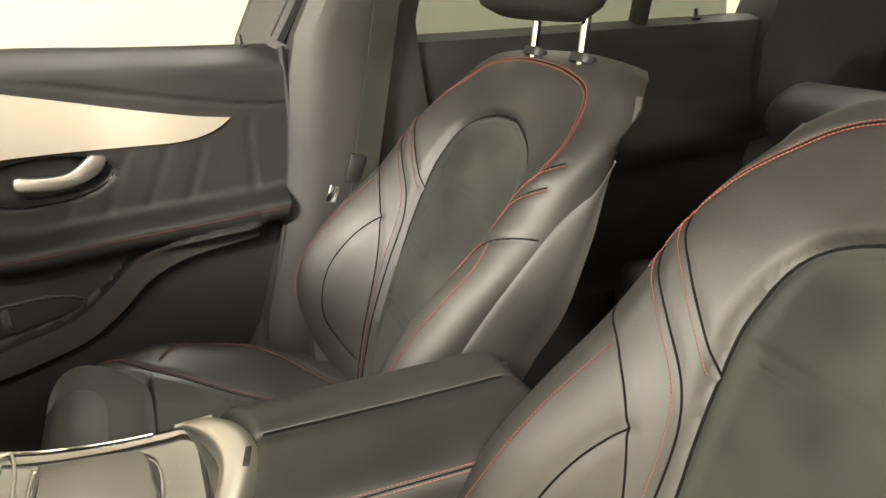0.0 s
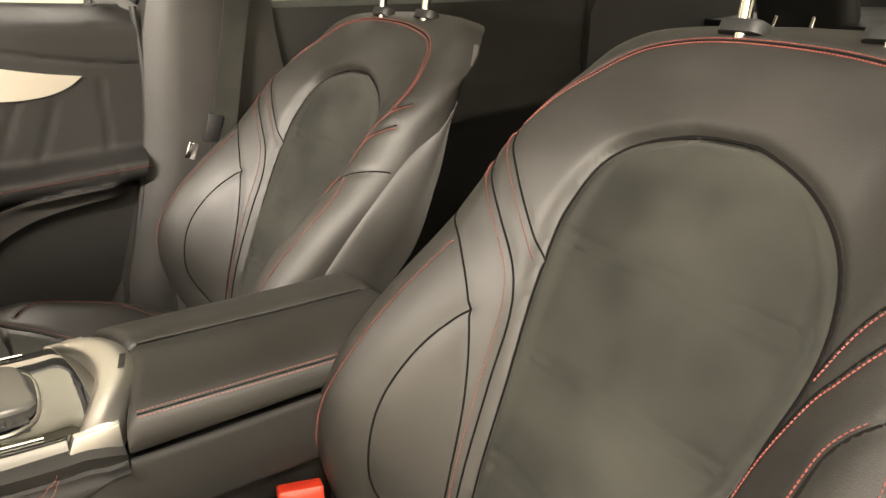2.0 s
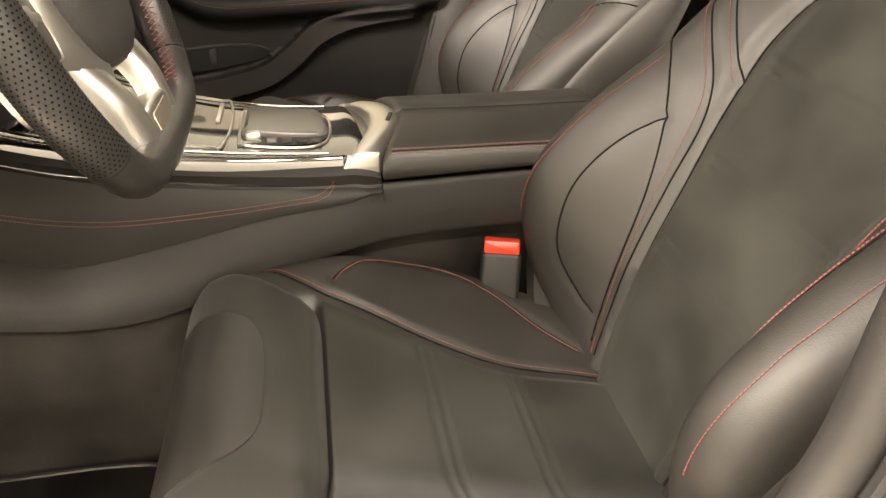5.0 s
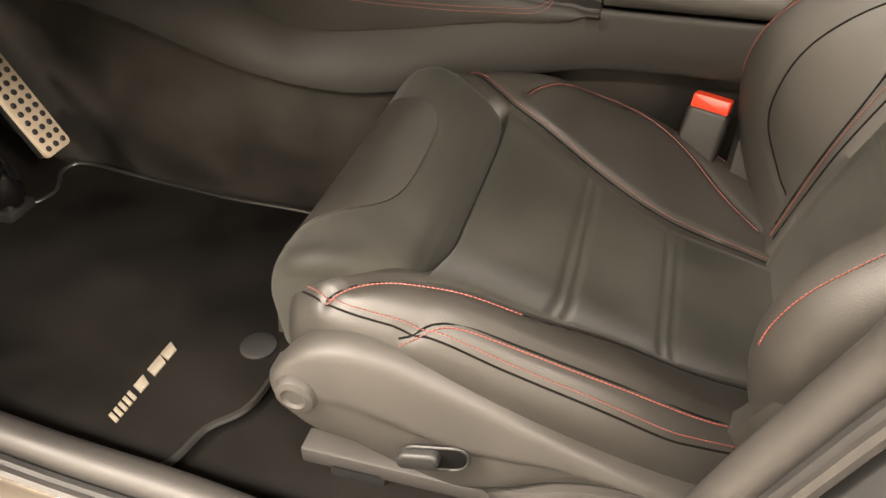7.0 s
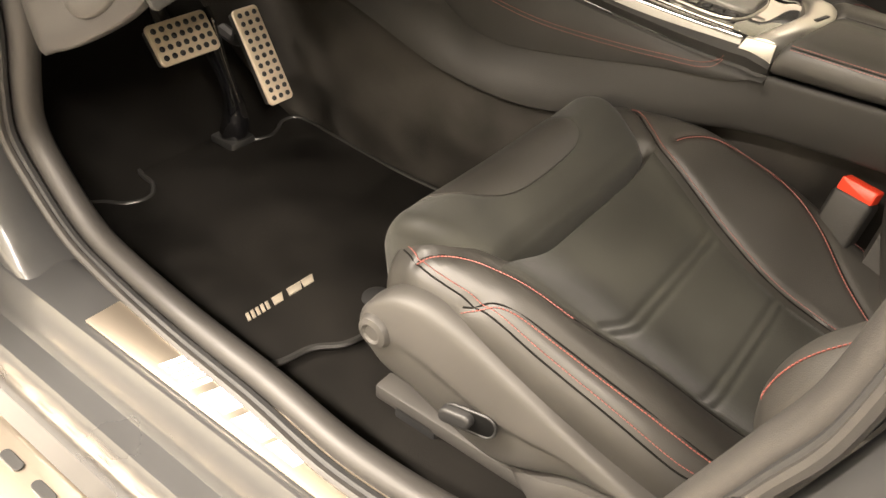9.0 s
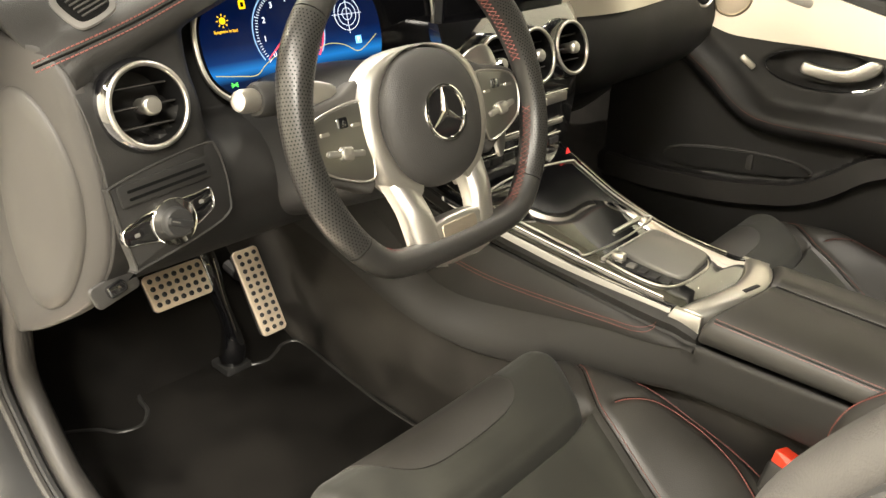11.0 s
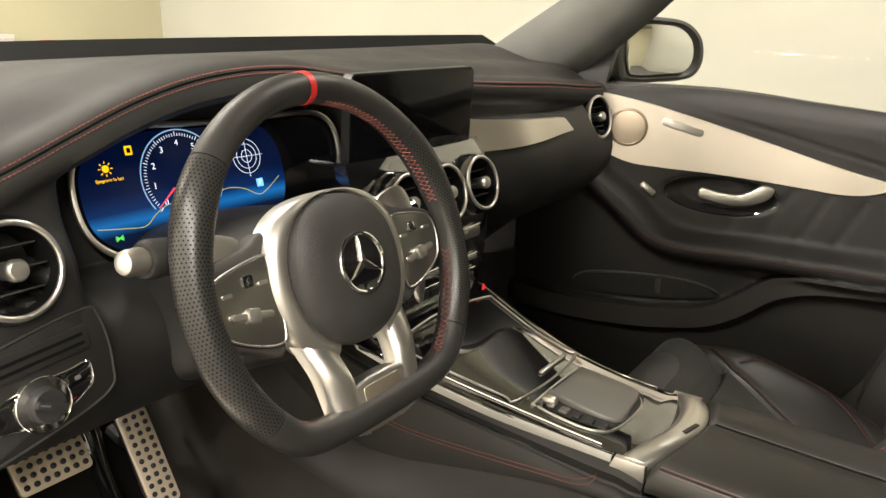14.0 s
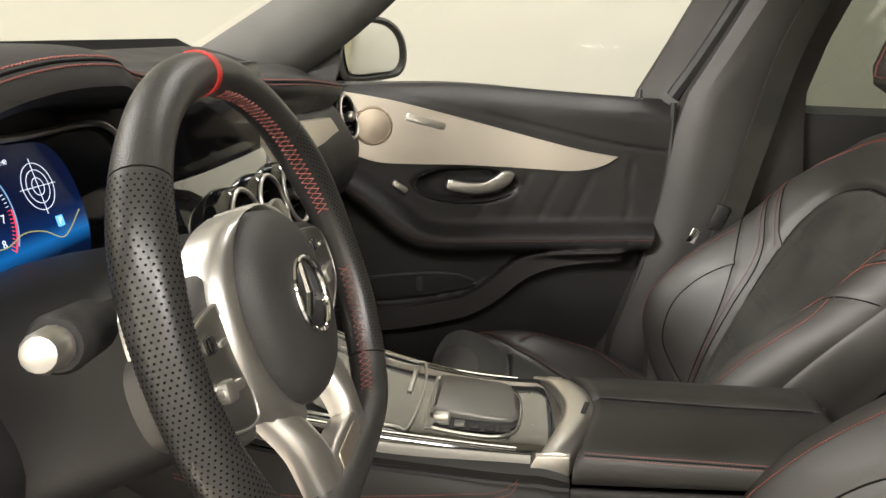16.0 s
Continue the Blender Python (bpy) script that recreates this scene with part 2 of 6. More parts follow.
def prism(outline, depth, m=Matrix(), bevel=0.0, seg=2):
    """A flat plate from a 2D outline in local xy, from z = 0 to depth, edges bevelled."""
    bm = bmesh.new()
    vs = [bm.verts.new((x, y, 0)) for x, y in outline]
    face = bm.faces.new(vs)
    ext = bmesh.ops.extrude_face_region(bm, geom=[face])
    bmesh.ops.translate(bm, vec=(0, 0, depth), verts=[g for g in ext["geom"] if isinstance(g, bmesh.types.BMVert)])
    bmesh.ops.recalc_face_normals(bm, faces=bm.faces)
    if bevel:
        top = [e for e in bm.edges if all(abs(v.co.z - depth) < 1e-7 for v in e.verts)]
        bmesh.ops.bevel(bm, geom=top, offset=bevel, segments=seg, affect="EDGES", profile=0.5)
    bmesh.ops.transform(bm, matrix=m, verts=bm.verts)
    return bm


def rounded_rect(w, h, r, n=6):
    out = []
    for cx, cy, a0 in ((w / 2 - r, h / 2 - r, 0), (-w / 2 + r, h / 2 - r, 90), (-w / 2 + r, -h / 2 + r, 180), (w / 2 - r, -h / 2 + r, 270)):
        for k in range(n + 1):
            a = radians(a0 + 90 * k / n)
            out.append((cx + r * math.cos(a), cy + r * math.sin(a)))
    return out


def plane_m(origin, xdir, normal):
    """A pose whose local z is normal and local x near xdir."""
    z = Vector(normal).normalized()
    x = Vector(xdir)
    x = (x - z * x.dot(z)).normalized()
    y = z.cross(x)
    return Matrix(((x.x, y.x, z.x, origin[0]), (x.y, y.y, z.y, origin[1]), (x.z, y.z, z.z, origin[2]), (0, 0, 0, 1)))


def text_part(name, body, size, m, mat, parent, label="", depth=0.0004):
    cu = bpy.data.curves.new(name, "FONT")
    cu.body, cu.size, cu.extrude, cu.align_x, cu.align_y = body, size, depth, "CENTER", "CENTER"
    tmp = bpy.data.objects.new(name, cu)
    scene.collection.objects.link(tmp)
    dg = bpy.context.evaluated_depsgraph_get()
    me = bpy.data.meshes.new_from_object(tmp.evaluated_get(dg))
    bpy.data.objects.remove(tmp)
    me.name = name
    me.transform(m)
    me.materials.clear()
    me.materials.append(mat)
    ob = new(name, me)
    ob.parent = parent
    if label:
        tagged(ob, label)
    return ob


# ---- the garage round the car ----
def slab(name, lo, hi, mat, label, category):
    lo, hi = np.array(lo, float), np.array(hi, float)
    ob = part(name, box(tuple(hi - lo), tuple((lo + hi) / 2), 0.0), mat, None, label, smooth=False)
    return tagged(ob, "", category, kind="structure")


GROUND = -0.52
slab("floor", (-4.2, -6.0, GROUND - 0.2), (3.2, 6.0, GROUND), CONCRETE, "grey concrete garage floor under the car", "floor")
slab("wall_east", (2.85, -6.0, GROUND), (3.05, 6.0, 3.0), WHITEWALL, "white plastered garage wall beside the car", "wall")
slab("wall_west", (-4.2, -6.0, GROUND), (-4.0, 6.0, 3.0), GREYWALL, "grey plastered garage wall", "wall")
slab("wall_north", (-4.0, 5.2, GROUND), (2.85, 5.4, 3.0), WALL, "cream plastered garage wall ahead of the car", "wall")
slab("wall_south", (-4.0, -6.0, GROUND), (2.85, -5.8, 3.0), WALL, "cream plastered garage wall behind the car", "wall")
slab("ceiling", (-4.2, -6.0, 3.0), (3.05, 6.0, 3.2), WHITEWALL, "white garage ceiling", "ceiling")


def strip_light(x, y, watts, long=2.4):
    light = thing("added_ceiling_strip", "unseen long ceiling light, added to light the cabin and walls", "ceiling light", (x, y, 3.0), group="ceiling lights")
    part("housing", box((0.24, long, 0.05), (0, 0, -0.03), 0.006), WHITEWALL, light)
    lamp = area_lamp("light", pose(x, y, 2.93), 0.2, long - 0.1, watts)
    lamp.parent, lamp.matrix_parent_inverse = light, Matrix.Translation((-x, -y, -3.0))
    return light


# unseen lights, added and placed to brighten seats, console, dashboard and walls
strip_light(-2.5, 3.3, 580)
strip_light(-2.9, 0.2, 140)
strip_light(-2.8, -2.6, 270)
strip_light(1.75, -0.7, 58)
strip_light(1.75, -3.2, 40)
strip_light(0.2, 3.1, 70)


# ---- front seats ----
HINGE = (-0.04, 0.03)          # y, z of the foot of the backrest
LEAN = radians(27)
BACK_W = [(-0.06, .185), (0, .212), (.06, .246), (.13, .266), (.2, .272), (.3, .271), (.39, .265), (.48, .258), (.53, .253), (.57, .244), (.60, .231), (.63, .209), (.65, .178), (.662, .132), (.668, .07)]
BACK_A = [(-0.06, .0), (0, .022), (.06, .074), (.13, .114), (.18, .122), (.24, .112), (.30, .092), (.394, .058), (.43, .050), (.484, .038), (.535, .016), (.58, .0), (.65, 0.0)]
BACK_C = [(-0.06, -.02), (0, 0), (.1, .014), (.2, .018), (.3, .012), (.4, 0), (.5, -.014), (.58, -.029), (.62, -.044), (.645, -.064), (.668, -.100)]
BACK_T = [(-0.06, .03), (0, .022), (.1, .022), (.2, .028), (.26, .036), (.32, .054), (.42, .058), (.51, .058), (.60, .066), (.64, .078), (.668, .106)]
# seams in (x, s), the outer side of the seat (-x) and the inner side (+x) each with its own
ARCH_IN = [(.095, .0), (.105, .06), (.118, .155), (.126, .25), (.142, .37), (.1465, .44), (.128, .503), (.0625, .534), (0, .539)]
ARCH_OUT = [(-.095, .0), (-.102, .06), (-.108, .15), (-.115, .228), (-.132, .30), (-.148, .377), (-.140, .432), (-.114, .480), (-.078, .512), (-.03, .534), (0, .539)]
SEAM_A = [(.250, .508), (.215, .472), (.196, .451), (.1575, .401), (.1445, .381)]
SEAM_B = [(.243, .463), (.189, .406), (.1505, .344), (.1356, .243), (.1264, .118), (.112, .02)]
SEAM_C = [(.247, .394), (.209, .371), (.171, .3125), (.145, .217), (.134, .087), (.128, .03)]
SEAM_D = [(.170, .3128), (.182, .271), (.188, .214), (.187, .15), (.181, .103), (.158, .0715), (.140, .062)]
OUT_A = [(-.240, .505), (-.195, .460), (-.171, .428), (-.154, .3855)]
OUT_B = [(-.243, .470), (-.210, .439), (-.193, .417), (-.177, .393), (-.160, .365), (-.126, .2756), (-.114, .18), (-.105, .05)]
OUT_J = [(-.262, .407), (-.246, .397), (-.2298, .3866), (-.2200, .377), (-.2105, .364), (-.2045, .348), (-.203, .314), (-.199, .276), (-.193, .20), (-.182, .12), (-.165, .05)]
PIPE_OUT = [(-.231, .380), (-.2416, .349), (-.2444, .30), (-.2443, .25), (-.244, .20), (-.236, .12), (-.220, .05)]
PIPE_IN = [(.212, .369), (.2206, .29), (.2234, .219), (.230, .157), (.228, .107), (.208, .05)]
PIPE_TOP = [(-.190, .450), (-.215, .475), (-.218, .4975), (-.209, .528), (-.1816, .5685), (-.1604, .596), (-.136, .611), (-.093, .622), (-.027, .632), (.06, .636), (.12, .630), (.170, .612), (.212, .575), (.238, .527), (.248, .482), (.248, .44)]
QUILT = [[(-.138, .402), (0, .406), (.138, .410)], [(-.128, .289), (0, .290), (.128, .291)], [(-.12, .186), (0, .184), (.12, .186)]]


def seg_dist(x, y, line):
    """Distances of points from a polyline."""
    best = np.full(np.shape(x), 9.0)
    p = np.array(line)
    for (ax, ay), (bx, by) in zip(p[:-1], p[1:]):
        dx, dy = bx - ax, by - ay
        u = np.clip(((x - ax) * dx + (y - ay) * dy) / (dx * dx + dy * dy + 1e-12), 0, 1)
        best = np.minimum(best, np.hypot(x - ax - u * dx, y - ay - u * dy))
    return best


ARCH_I, ARCH_O = spline(ARCH_IN, 6), spline(ARCH_OUT, 6)
BACK_GROOVES = [spline(q, 6) for q in (SEAM_A, SEAM_B, SEAM_C, SEAM_D, OUT_A, OUT_B, OUT_J, PIPE_TOP)]


def arch_sides(s):
    """Outer and inner x of the centre panel at the height s."""
    return np.interp(s, ARCH_O[:, 1], ARCH_O[:, 0]), np.interp(s, ARCH_I[:, 1], ARCH_I[:, 0])


def back_front(x, s):
    """How far the front of the backrest stands out at (x, s), before its edges round off."""
    ax = np.abs(x)
    n = curve1(BACK_C, s) + curve1(BACK_A, s) * smooth01(0.115, 0.228, ax)
    lo, hi = arch_sides(s)
    inside = smooth01(0, 0.02, np.minimum(hi - x, x - lo)) * (s < .545)
    n = n - 0.008 * inside
    n = n - 0.011 * np.exp(-(np.minimum(seg_dist(x, s, ARCH_I), seg_dist(x, s, ARCH_O)) / 0.0065) ** 2)
    for line in BACK_GROOVES:
        n = n - .0032 * np.exp(-(seg_dist(x, s, line) / 0.0035) ** 2)
    for q in QUILT:
        d = seg_dist(x, s, spline(q, 6))
        n = n - 0.0046 * np.exp(-((d - .006) / 0.004) ** 2) * inside * (.4 + .6 * smooth01(.04, .11, ax))
    return n


def edge_drop(x, w, r):
    over = np.clip((np.abs(x) - (w - r)) / r, 0, 1)
    return r * (1 - np.sqrt(np.maximum(1 - over**2, 0)))


def back_edge(s):
    """Half width and edge radius of the backrest's front at the height s."""
    u = smooth01(.43, .56, s)
    return curve1(BACK_W, s) + .003 * u, .046 - .014 * u


def back_place(x, s, lift=0.0):
    """World place, in the seat's own frame, on the front of the backrest."""
    n = back_front(x, s) - edge_drop(x, *back_edge(s)) + lift
    return np.stack([x, HINGE[0] - np.sin(LEAN) * s + np.cos(LEAN) * n, HINGE[1] + np.cos(LEAN) * s + np.sin(LEAN) * n], -1)


def normals_on(place, a, b):
    e = 1e-3
    n = np.cross(place(a + e, b) - place(a - e, b), place(a, b + e) - place(a, b - e))
    return n / (np.linalg.norm(n, axis=-1, keepdims=True) + 1e-12)


def to_back(x, s, n):
    return np.stack([x, HINGE[0] - np.sin(LEAN) * s + np.cos(LEAN) * n, HINGE[1] + np.cos(LEAN) * s + np.sin(LEAN) * n], -1)


def backrest_mesh():
    rings = []
    ss = np.r_[np.linspace(-0.06, 0.56, 125), np.linspace(0.565, 0.668, 34)]
    for s in ss:
        w, r = (float(q) for q in back_edge(s))
        flat = np.linspace(-(w - r), w - r, 91)
        ang = np.linspace(0, np.pi / 2, 11)[1:]
        x = np.r_[-(w - r) - r * np.sin(ang[::-1]), flat, (w - r) + r * np.sin(ang)]
        n = back_front(x, np.full_like(x, s)) - edge_drop(x, w, r)
        back = -float(curve1(BACK_T, s))
        wide = w - .006 * float(smooth01(.42, .58, s)) * float(smooth01(.668, .60, s))
        e = float(n[-1])
        sx = np.array([w + .5 * (wide - w), w + .85 * (wide - w), wide - .004])
        sn = np.array([e + .25 * (back - e), e + .5 * (back - e), e + .8 * (back - e)])
        xb = np.r_[sx, np.linspace(wide - 0.022, -(wide - 0.022), 9), -sx[::-1]]
        nb = np.r_[sn, np.full(9, back), sn[::-1]]
        rings.append(to_back(np.r_[x, xb], np.full(len(x) + len(xb), s), np.r_[n, nb]))
    return loft(rings, True, True)


CUSH_C = [(-.10, .02), (-.04, .033), (.05, .050), (.15, .084), (.25, .124), (.285, .134), (.33, .138), (.38, .134), (.41, .112), (.425, .07)]
CUSH_W = [(-.10, .222), (0, .246), (.1, .256), (.2, .258), (.3, .252), (.37, .242), (.40, .228), (.425, .185)]
CUSH_A = [(-.10, .010), (0, .040), (.1, .060), (.2, .053), (.25, .046), (.28, .038), (.36, .026), (.40, .020), (.425, .01)]
IN_1 = [(.090, -.06), (.094, -.035), (.102, .02), (.109, .09), (.127, .17), (.155, .259), (.178, .296), (.218, .345), (.228, .385)]
IN_2 = [(.180, .262), (.195, .249), (.220, .215), (.229, .17), (.2188, .118), (.195, .06), (.162, .01), (.135, -.035)]
OUT_1 = [(-.120, -.06), (-.142, .019), (-.166, .09), (-.188, .15), (-.198, .192), (-.203, .264), (-.2055, .304), (-.213, .335), (-.226, .360)]
OUT_2 = [(-.246, .287), (-.2435, .277), (-.236, .258), (-.2325, .233), (-.231, .179), (-.228, .111), (-.214, .025), (-.19, -.04)]
OUT_EDGE = [(-.214, .388), (-.232, .349), (-.242, .283), (-.248, .224), (-.249, .17), (-.248, .117), (-.244, .066), (-.2375, .034), (-.22, -.03)]
C_QUILT = [[(-.17, .064), (0, .063), (.125, .064)], [(-.18, .165), (0, .165), (.15, .165)]]
CUSH_GROOVES = [(spline(q, 6), d) for q, d in ((IN_1, .005), (OUT_1, .004), (IN_2, .0035), (OUT_2, .0035), (OUT_EDGE, .003))]
PANEL_IN, PANEL_OUT = spline(IN_1, 6), spline(OUT_1, 6)


def panel_sides(y):
    """Outer and inner x of the cushion's centre panel; a leather strip lies beside the inner seam."""
    return np.interp(y, PANEL_OUT[:, 1], PANEL_OUT[:, 0]) + .003, np.interp(y, PANEL_IN[:, 1], PANEL_IN[:, 0]) - .012


def cush_top(x, y):
    ax = np.abs(x)
    z = curve1(CUSH_C, y) + curve1(CUSH_A, y) * smooth01(0.085, 0.215, ax)
    for line, deep in CUSH_GROOVES:
        z = z - deep * np.exp(-(seg_dist(x, y, line) / 0.0045) ** 2)
    lo, hi = panel_sides(y)
    for q in C_QUILT:
        d = seg_dist(x, y, spline(q, 4))
        z = z - 0.0026 * np.exp(-((d - .006) / 0.004) ** 2) * smooth01(.0, .012, np.minimum(hi - x, x - lo))
    z = z - .004 * np.exp(-((x - hi) / .006) ** 2) * (y < .28)
    z = z - 0.02 * smooth01(.274, .288, y) * smooth01(-.19, -.15, x) * (1 - smooth01(.13, .165, x))
    return z


def cush_place(x, y, lift=0.0):
    z = cush_top(x, y) - edge_drop(x, curve1(CUSH_W, y), 0.05) + lift
    return np.stack([x, y + 0 * x, z], -1)


def cushion_mesh():
    rings = []
    for y in np.r_[np.linspace(-.10, .40, 180), np.linspace(.403, .425, 10)]:
        w, r = float(curve1(CUSH_W, y)), 0.05
        ang = np.linspace(0, np.pi / 2, 11)[1:]
        flat = np.linspace(-(w - r), w - r, 91)
        x = np.r_[-(w - r) - r * np.sin(ang[::-1]), flat, (w - r) + r * np.sin(ang)]
        z = cush_top(x, np.full_like(x, y)) - edge_drop(x, w, r)
        low = min(0.0, float(z.min()) - 0.06)
        xb = np.r_[w - .002, np.linspace(w - .02, -(w - .02), 5), -w + .002]
        zb = np.r_[low + .03, np.full(5, low), low + .03]
        xx = np.r_[x, xb]
        rings.append(np.stack([xx, np.full_like(xx, y), np.r_[z, zb]], 1))
    return loft(rings, True, True)


THIGH_C = [(.281, .124), (.285, .140), (.294, .152), (.32, .167), (.355, .178), (.39, .175), (.415, .160), (.433, .130), (.445, .085), (.449, .05)]
THIGH_IN = [(.281, .146), (.30, .158), (.34, .180), (.38, .197), (.41, .196), (.435, .178), (.449, .150)]
THIGH_OUT = [(.281, .184), (.30, .192), (.34, .205), (.38, .214), (.41, .210), (.435, .190), (.449, .160)]
PATCH = [(-.190, .45), (-.149, .405), (-.121, .356), (-.083, .337), (-.012, .335), (.047, .339), (.081, .352), (.099, .373), (.106, .45)]


def thigh_drop(x, y):
    r = .024
    over = np.clip((np.where(x > 0, x - curve1(THIGH_IN, y), -x - curve1(THIGH_OUT, y)) + r) / r, 0, 1)
    return r * (1 - np.sqrt(np.maximum(1 - over ** 2, 0)))


def thigh_top(x, y):
    return curve1(THIGH_C, y) + .006 * (np.abs(x) / .2) ** 2 - thigh_drop(x, y)


def thigh_mesh():
    rings = []
    ys = np.r_[np.linspace(.281, .294, 8), np.linspace(.298, .42, 36), np.linspace(.423, .449, 16)]
    for y in ys:
        a, b = float(curve1(THIGH_OUT, y)), float(curve1(THIGH_IN, y))
        ang = np.linspace(0, np.pi / 2, 9)[1:]
        x = np.r_[-(a - .024) - .024 * np.sin(ang[::-1]), np.linspace(-(a - .024), b - .024, 81), (b - .024) + .024 * np.sin(ang)]
        yy = np.full_like(x, y)
        z = thigh_top(x, yy) - 0.0015 * np.exp(-(seg_dist(x, yy, PATCH) / 0.003) ** 2)
        low = min(float(z.min()) - .02, .05)
        rings.append(np.stack([np.r_[x, b - .008, -a + .008], np.full(len(x) + 2, y), np.r_[z, low, low]], 1))
    return loft(rings, True, True)


def line_on(place, line, off=0.0, lift=0.0012):
    """A smooth line on a seat surface, moved sideways by off: places and normals."""
    q = even(spline(line, 8), 0.004)
    t = np.gradient(q, axis=0)
    t /= np.linalg.norm(t, axis=1)[:, None] + 1e-12
    q = q + off * np.stack([-t[:, 1], t[:, 0]], 1)
    n = normals_on(place, q[:, 0], q[:, 1])
    n *= np.sign(n[:, 2:3] + 1e-9)
    return place(q[:, 0], q[:, 1]) + n * lift, n


TRIM_UP = [(-.13, .0), (-.05, .02), (.0, .035), (.08, .058), (.16, .088), (.22, .112), (.25, .124), (.30, .138), (.34, .138), (.37, .126), (.395, .102), (.41, .08), (.418, .066)]
TRIM_DOWN = [(-.13, -.02), (-.05, .0), (.05, .02), (.10, .024), (.145, .012), (.19, -.018), (.22, -.032), (.28, -.022), (.33, .006), (.375, .024), (.395, .045), (.41, .058), (.418, .062)]
SIDE_SPLIT = [(.0, .060), (.10, .092), (.20, .086), (.248, .076), (.305, .059), (.383, .026), (.447, -.005), (.513, -.050), (.53, -.058)]


def front_seat():
    seat = thing("front_seat", "black leather sports seat with microfibre centre and red stitching", "car seat", (0, 0, 0), group="front seats")
    v, f = backrest_mesh()
    back = mesh_ob("backrest", v, f, LEATHER, seat, "black leather backrest with a microfibre centre panel", angle=60)
    ss = np.r_[np.linspace(0, .50, 110), np.linspace(.503, .5385, 40)]
    rings = []
    for s, lift in [(q, .0018) for q in ss] + [(q, -.004) for q in ss[::-1]]:
        lo, hi = arch_sides(s)
        rings.append(back_place(np.linspace(min(lo + .0025, -.0005), max(hi - .0025, .0005), 61), np.full(61, s), lift))
    pv, pf = loft(rings, False, False)
    mesh_ob("centre_panel", pv, pf, SUEDE, back, "black microfibre centre panel", angle=70)
    v, f = cushion_mesh()
    cush = mesh_ob("cushion", v, f, LEATHER, seat, "black leather seat cushion with a microfibre centre", angle=60)
    rings = []
    ys = np.linspace(-.08, .276, 180)
    for y, lift in [(q, .0016) for q in ys] + [(q, -.004) for q in ys[::-1]]:
        lo, hi = panel_sides(y)
        rings.append(cush_place(np.linspace(lo, hi, 61), np.full(61, y), lift))
    pv, pf = loft(rings, False, False)
    mesh_ob("centre_panel", pv, pf, SUEDE, cush, "black microfibre centre panel", angle=70)
    v, f = thigh_mesh()
    thigh = mesh_ob("thigh_support", v, f, SUEDE, seat, "microfibre thigh support with a smooth leather patch", angle=60)
    low_edge = spline(PATCH[1:-1], 10)
    rings = []
    for x in np.linspace(-.168, .1035, 70):
        y0 = float(np.interp(x, low_edge[:, 0], low_edge[:, 1])) if x > -.149 else .405 + (-.149 - x) * 1.1
        if x > .099:
            y0 += (x - .099) * 6
        y = y0 + (.4485 - y0) * np.linspace(0, 1, 40) ** .8
        z = thigh_top(np.full(40, x), y)
        e = np.gradient(z, y)
        n = np.stack([np.zeros(40), -e, np.ones(40)], 1)
        n /= np.linalg.norm(n, axis=1)[:, None]
        p = np.stack([np.full(40, x), y, z], 1)
        rings.append(np.vstack([p + n * .0012, (p - n * .003)[::-1]]))
    pv, pf = loft(rings)
    mesh_ob("leather_patch", pv, pf, LEATHER, thigh, "smooth black leather patch", angle=50)
    for line in (ARCH_IN[:-1] + ARCH_OUT[::-1], SEAM_A, SEAM_B, SEAM_C, SEAM_D, OUT_A, OUT_B, OUT_J, PIPE_TOP):
        P, _ = line_on(back_place, line, 0, .0008)
        v, f = tube(P, .0020 if line[0] == ARCH_IN[0] else .0011, 6)
        mesh_ob("seam", v, f, SEAM, back, "dark seam")
    for line in (IN_1, IN_2, OUT_1, OUT_2, OUT_EDGE):
        P, _ = line_on(cush_place, line, 0, .0002)
        v, f = tube(P, .0011, 6)
        mesh_ob("seam", v, f, SEAM, cush, "dark seam")
    rows = [stitches(*line_on(back_place, q, o)) for q, o in ((SEAM_A, .005), (SEAM_B, .005), (OUT_A, -.005), (OUT_B, -.005), (OUT_J[3:], .004), (PIPE_OUT, 0), (PIPE_IN, 0), (PIPE_TOP, .003), (PIPE_TOP, -.003))]
    v, f = joined(rows)
    tagged(mesh_ob("stitching", v, f, RED, back, "red thread stitching", smooth=False), kind="stuff")
    rows = [stitches(*line_on(cush_place, q, o)) for q, o in ((IN_1, -.004), (IN_2, -.004), (OUT_1[4:], .004), (OUT_2, -.004), (OUT_EDGE, .004), ([(-x, y) for x, y in OUT_EDGE], -.004))]
    v, f = joined(rows)
    tagged(mesh_ob("stitching", v, f, RED, cush, "red thread stitching", smooth=False), kind="stuff")
    # headrest with its two chrome posts
    rings = []
    for h, w, d in ((0, .10, .02), (.006, .128, .038), (.03, .148, .052), (.08, .152, .058), (.13, .148, .056), (.165, .13, .044), (.18, .08, .02)):
        a = np.linspace(0, 2 * np.pi, 48, endpoint=False)
        c, s_ = np.cos(a), np.sin(a)
        x = w * np.sign(c) * np.abs(c) ** 0.62
        n = d * np.sign(s_) * np.abs(s_) ** 0.62 + 0.015
        rings.append(to_back(x, np.full(48, .685 + h), n - .008))
    v, f = loft(rings, True, True)
    head = mesh_ob("headrest", v, f, LEATHER, seat, "black leather headrest with red stitching", angle=60)
    hl = []
    toward = np.array((0, math.cos(LEAN), math.sin(LEAN)))
    for sx in (-.088, -.084, .084, .088):
        pts = to_back(np.full(30, sx), np.linspace(.698, .845, 30), np.interp(np.linspace(.698, .845, 30), [.698, .715, .765, .82, .845], [.0495, .0575, .0635, .0615, .054]))
        hl.append(stitches(pts, np.tile(toward, (30, 1))))
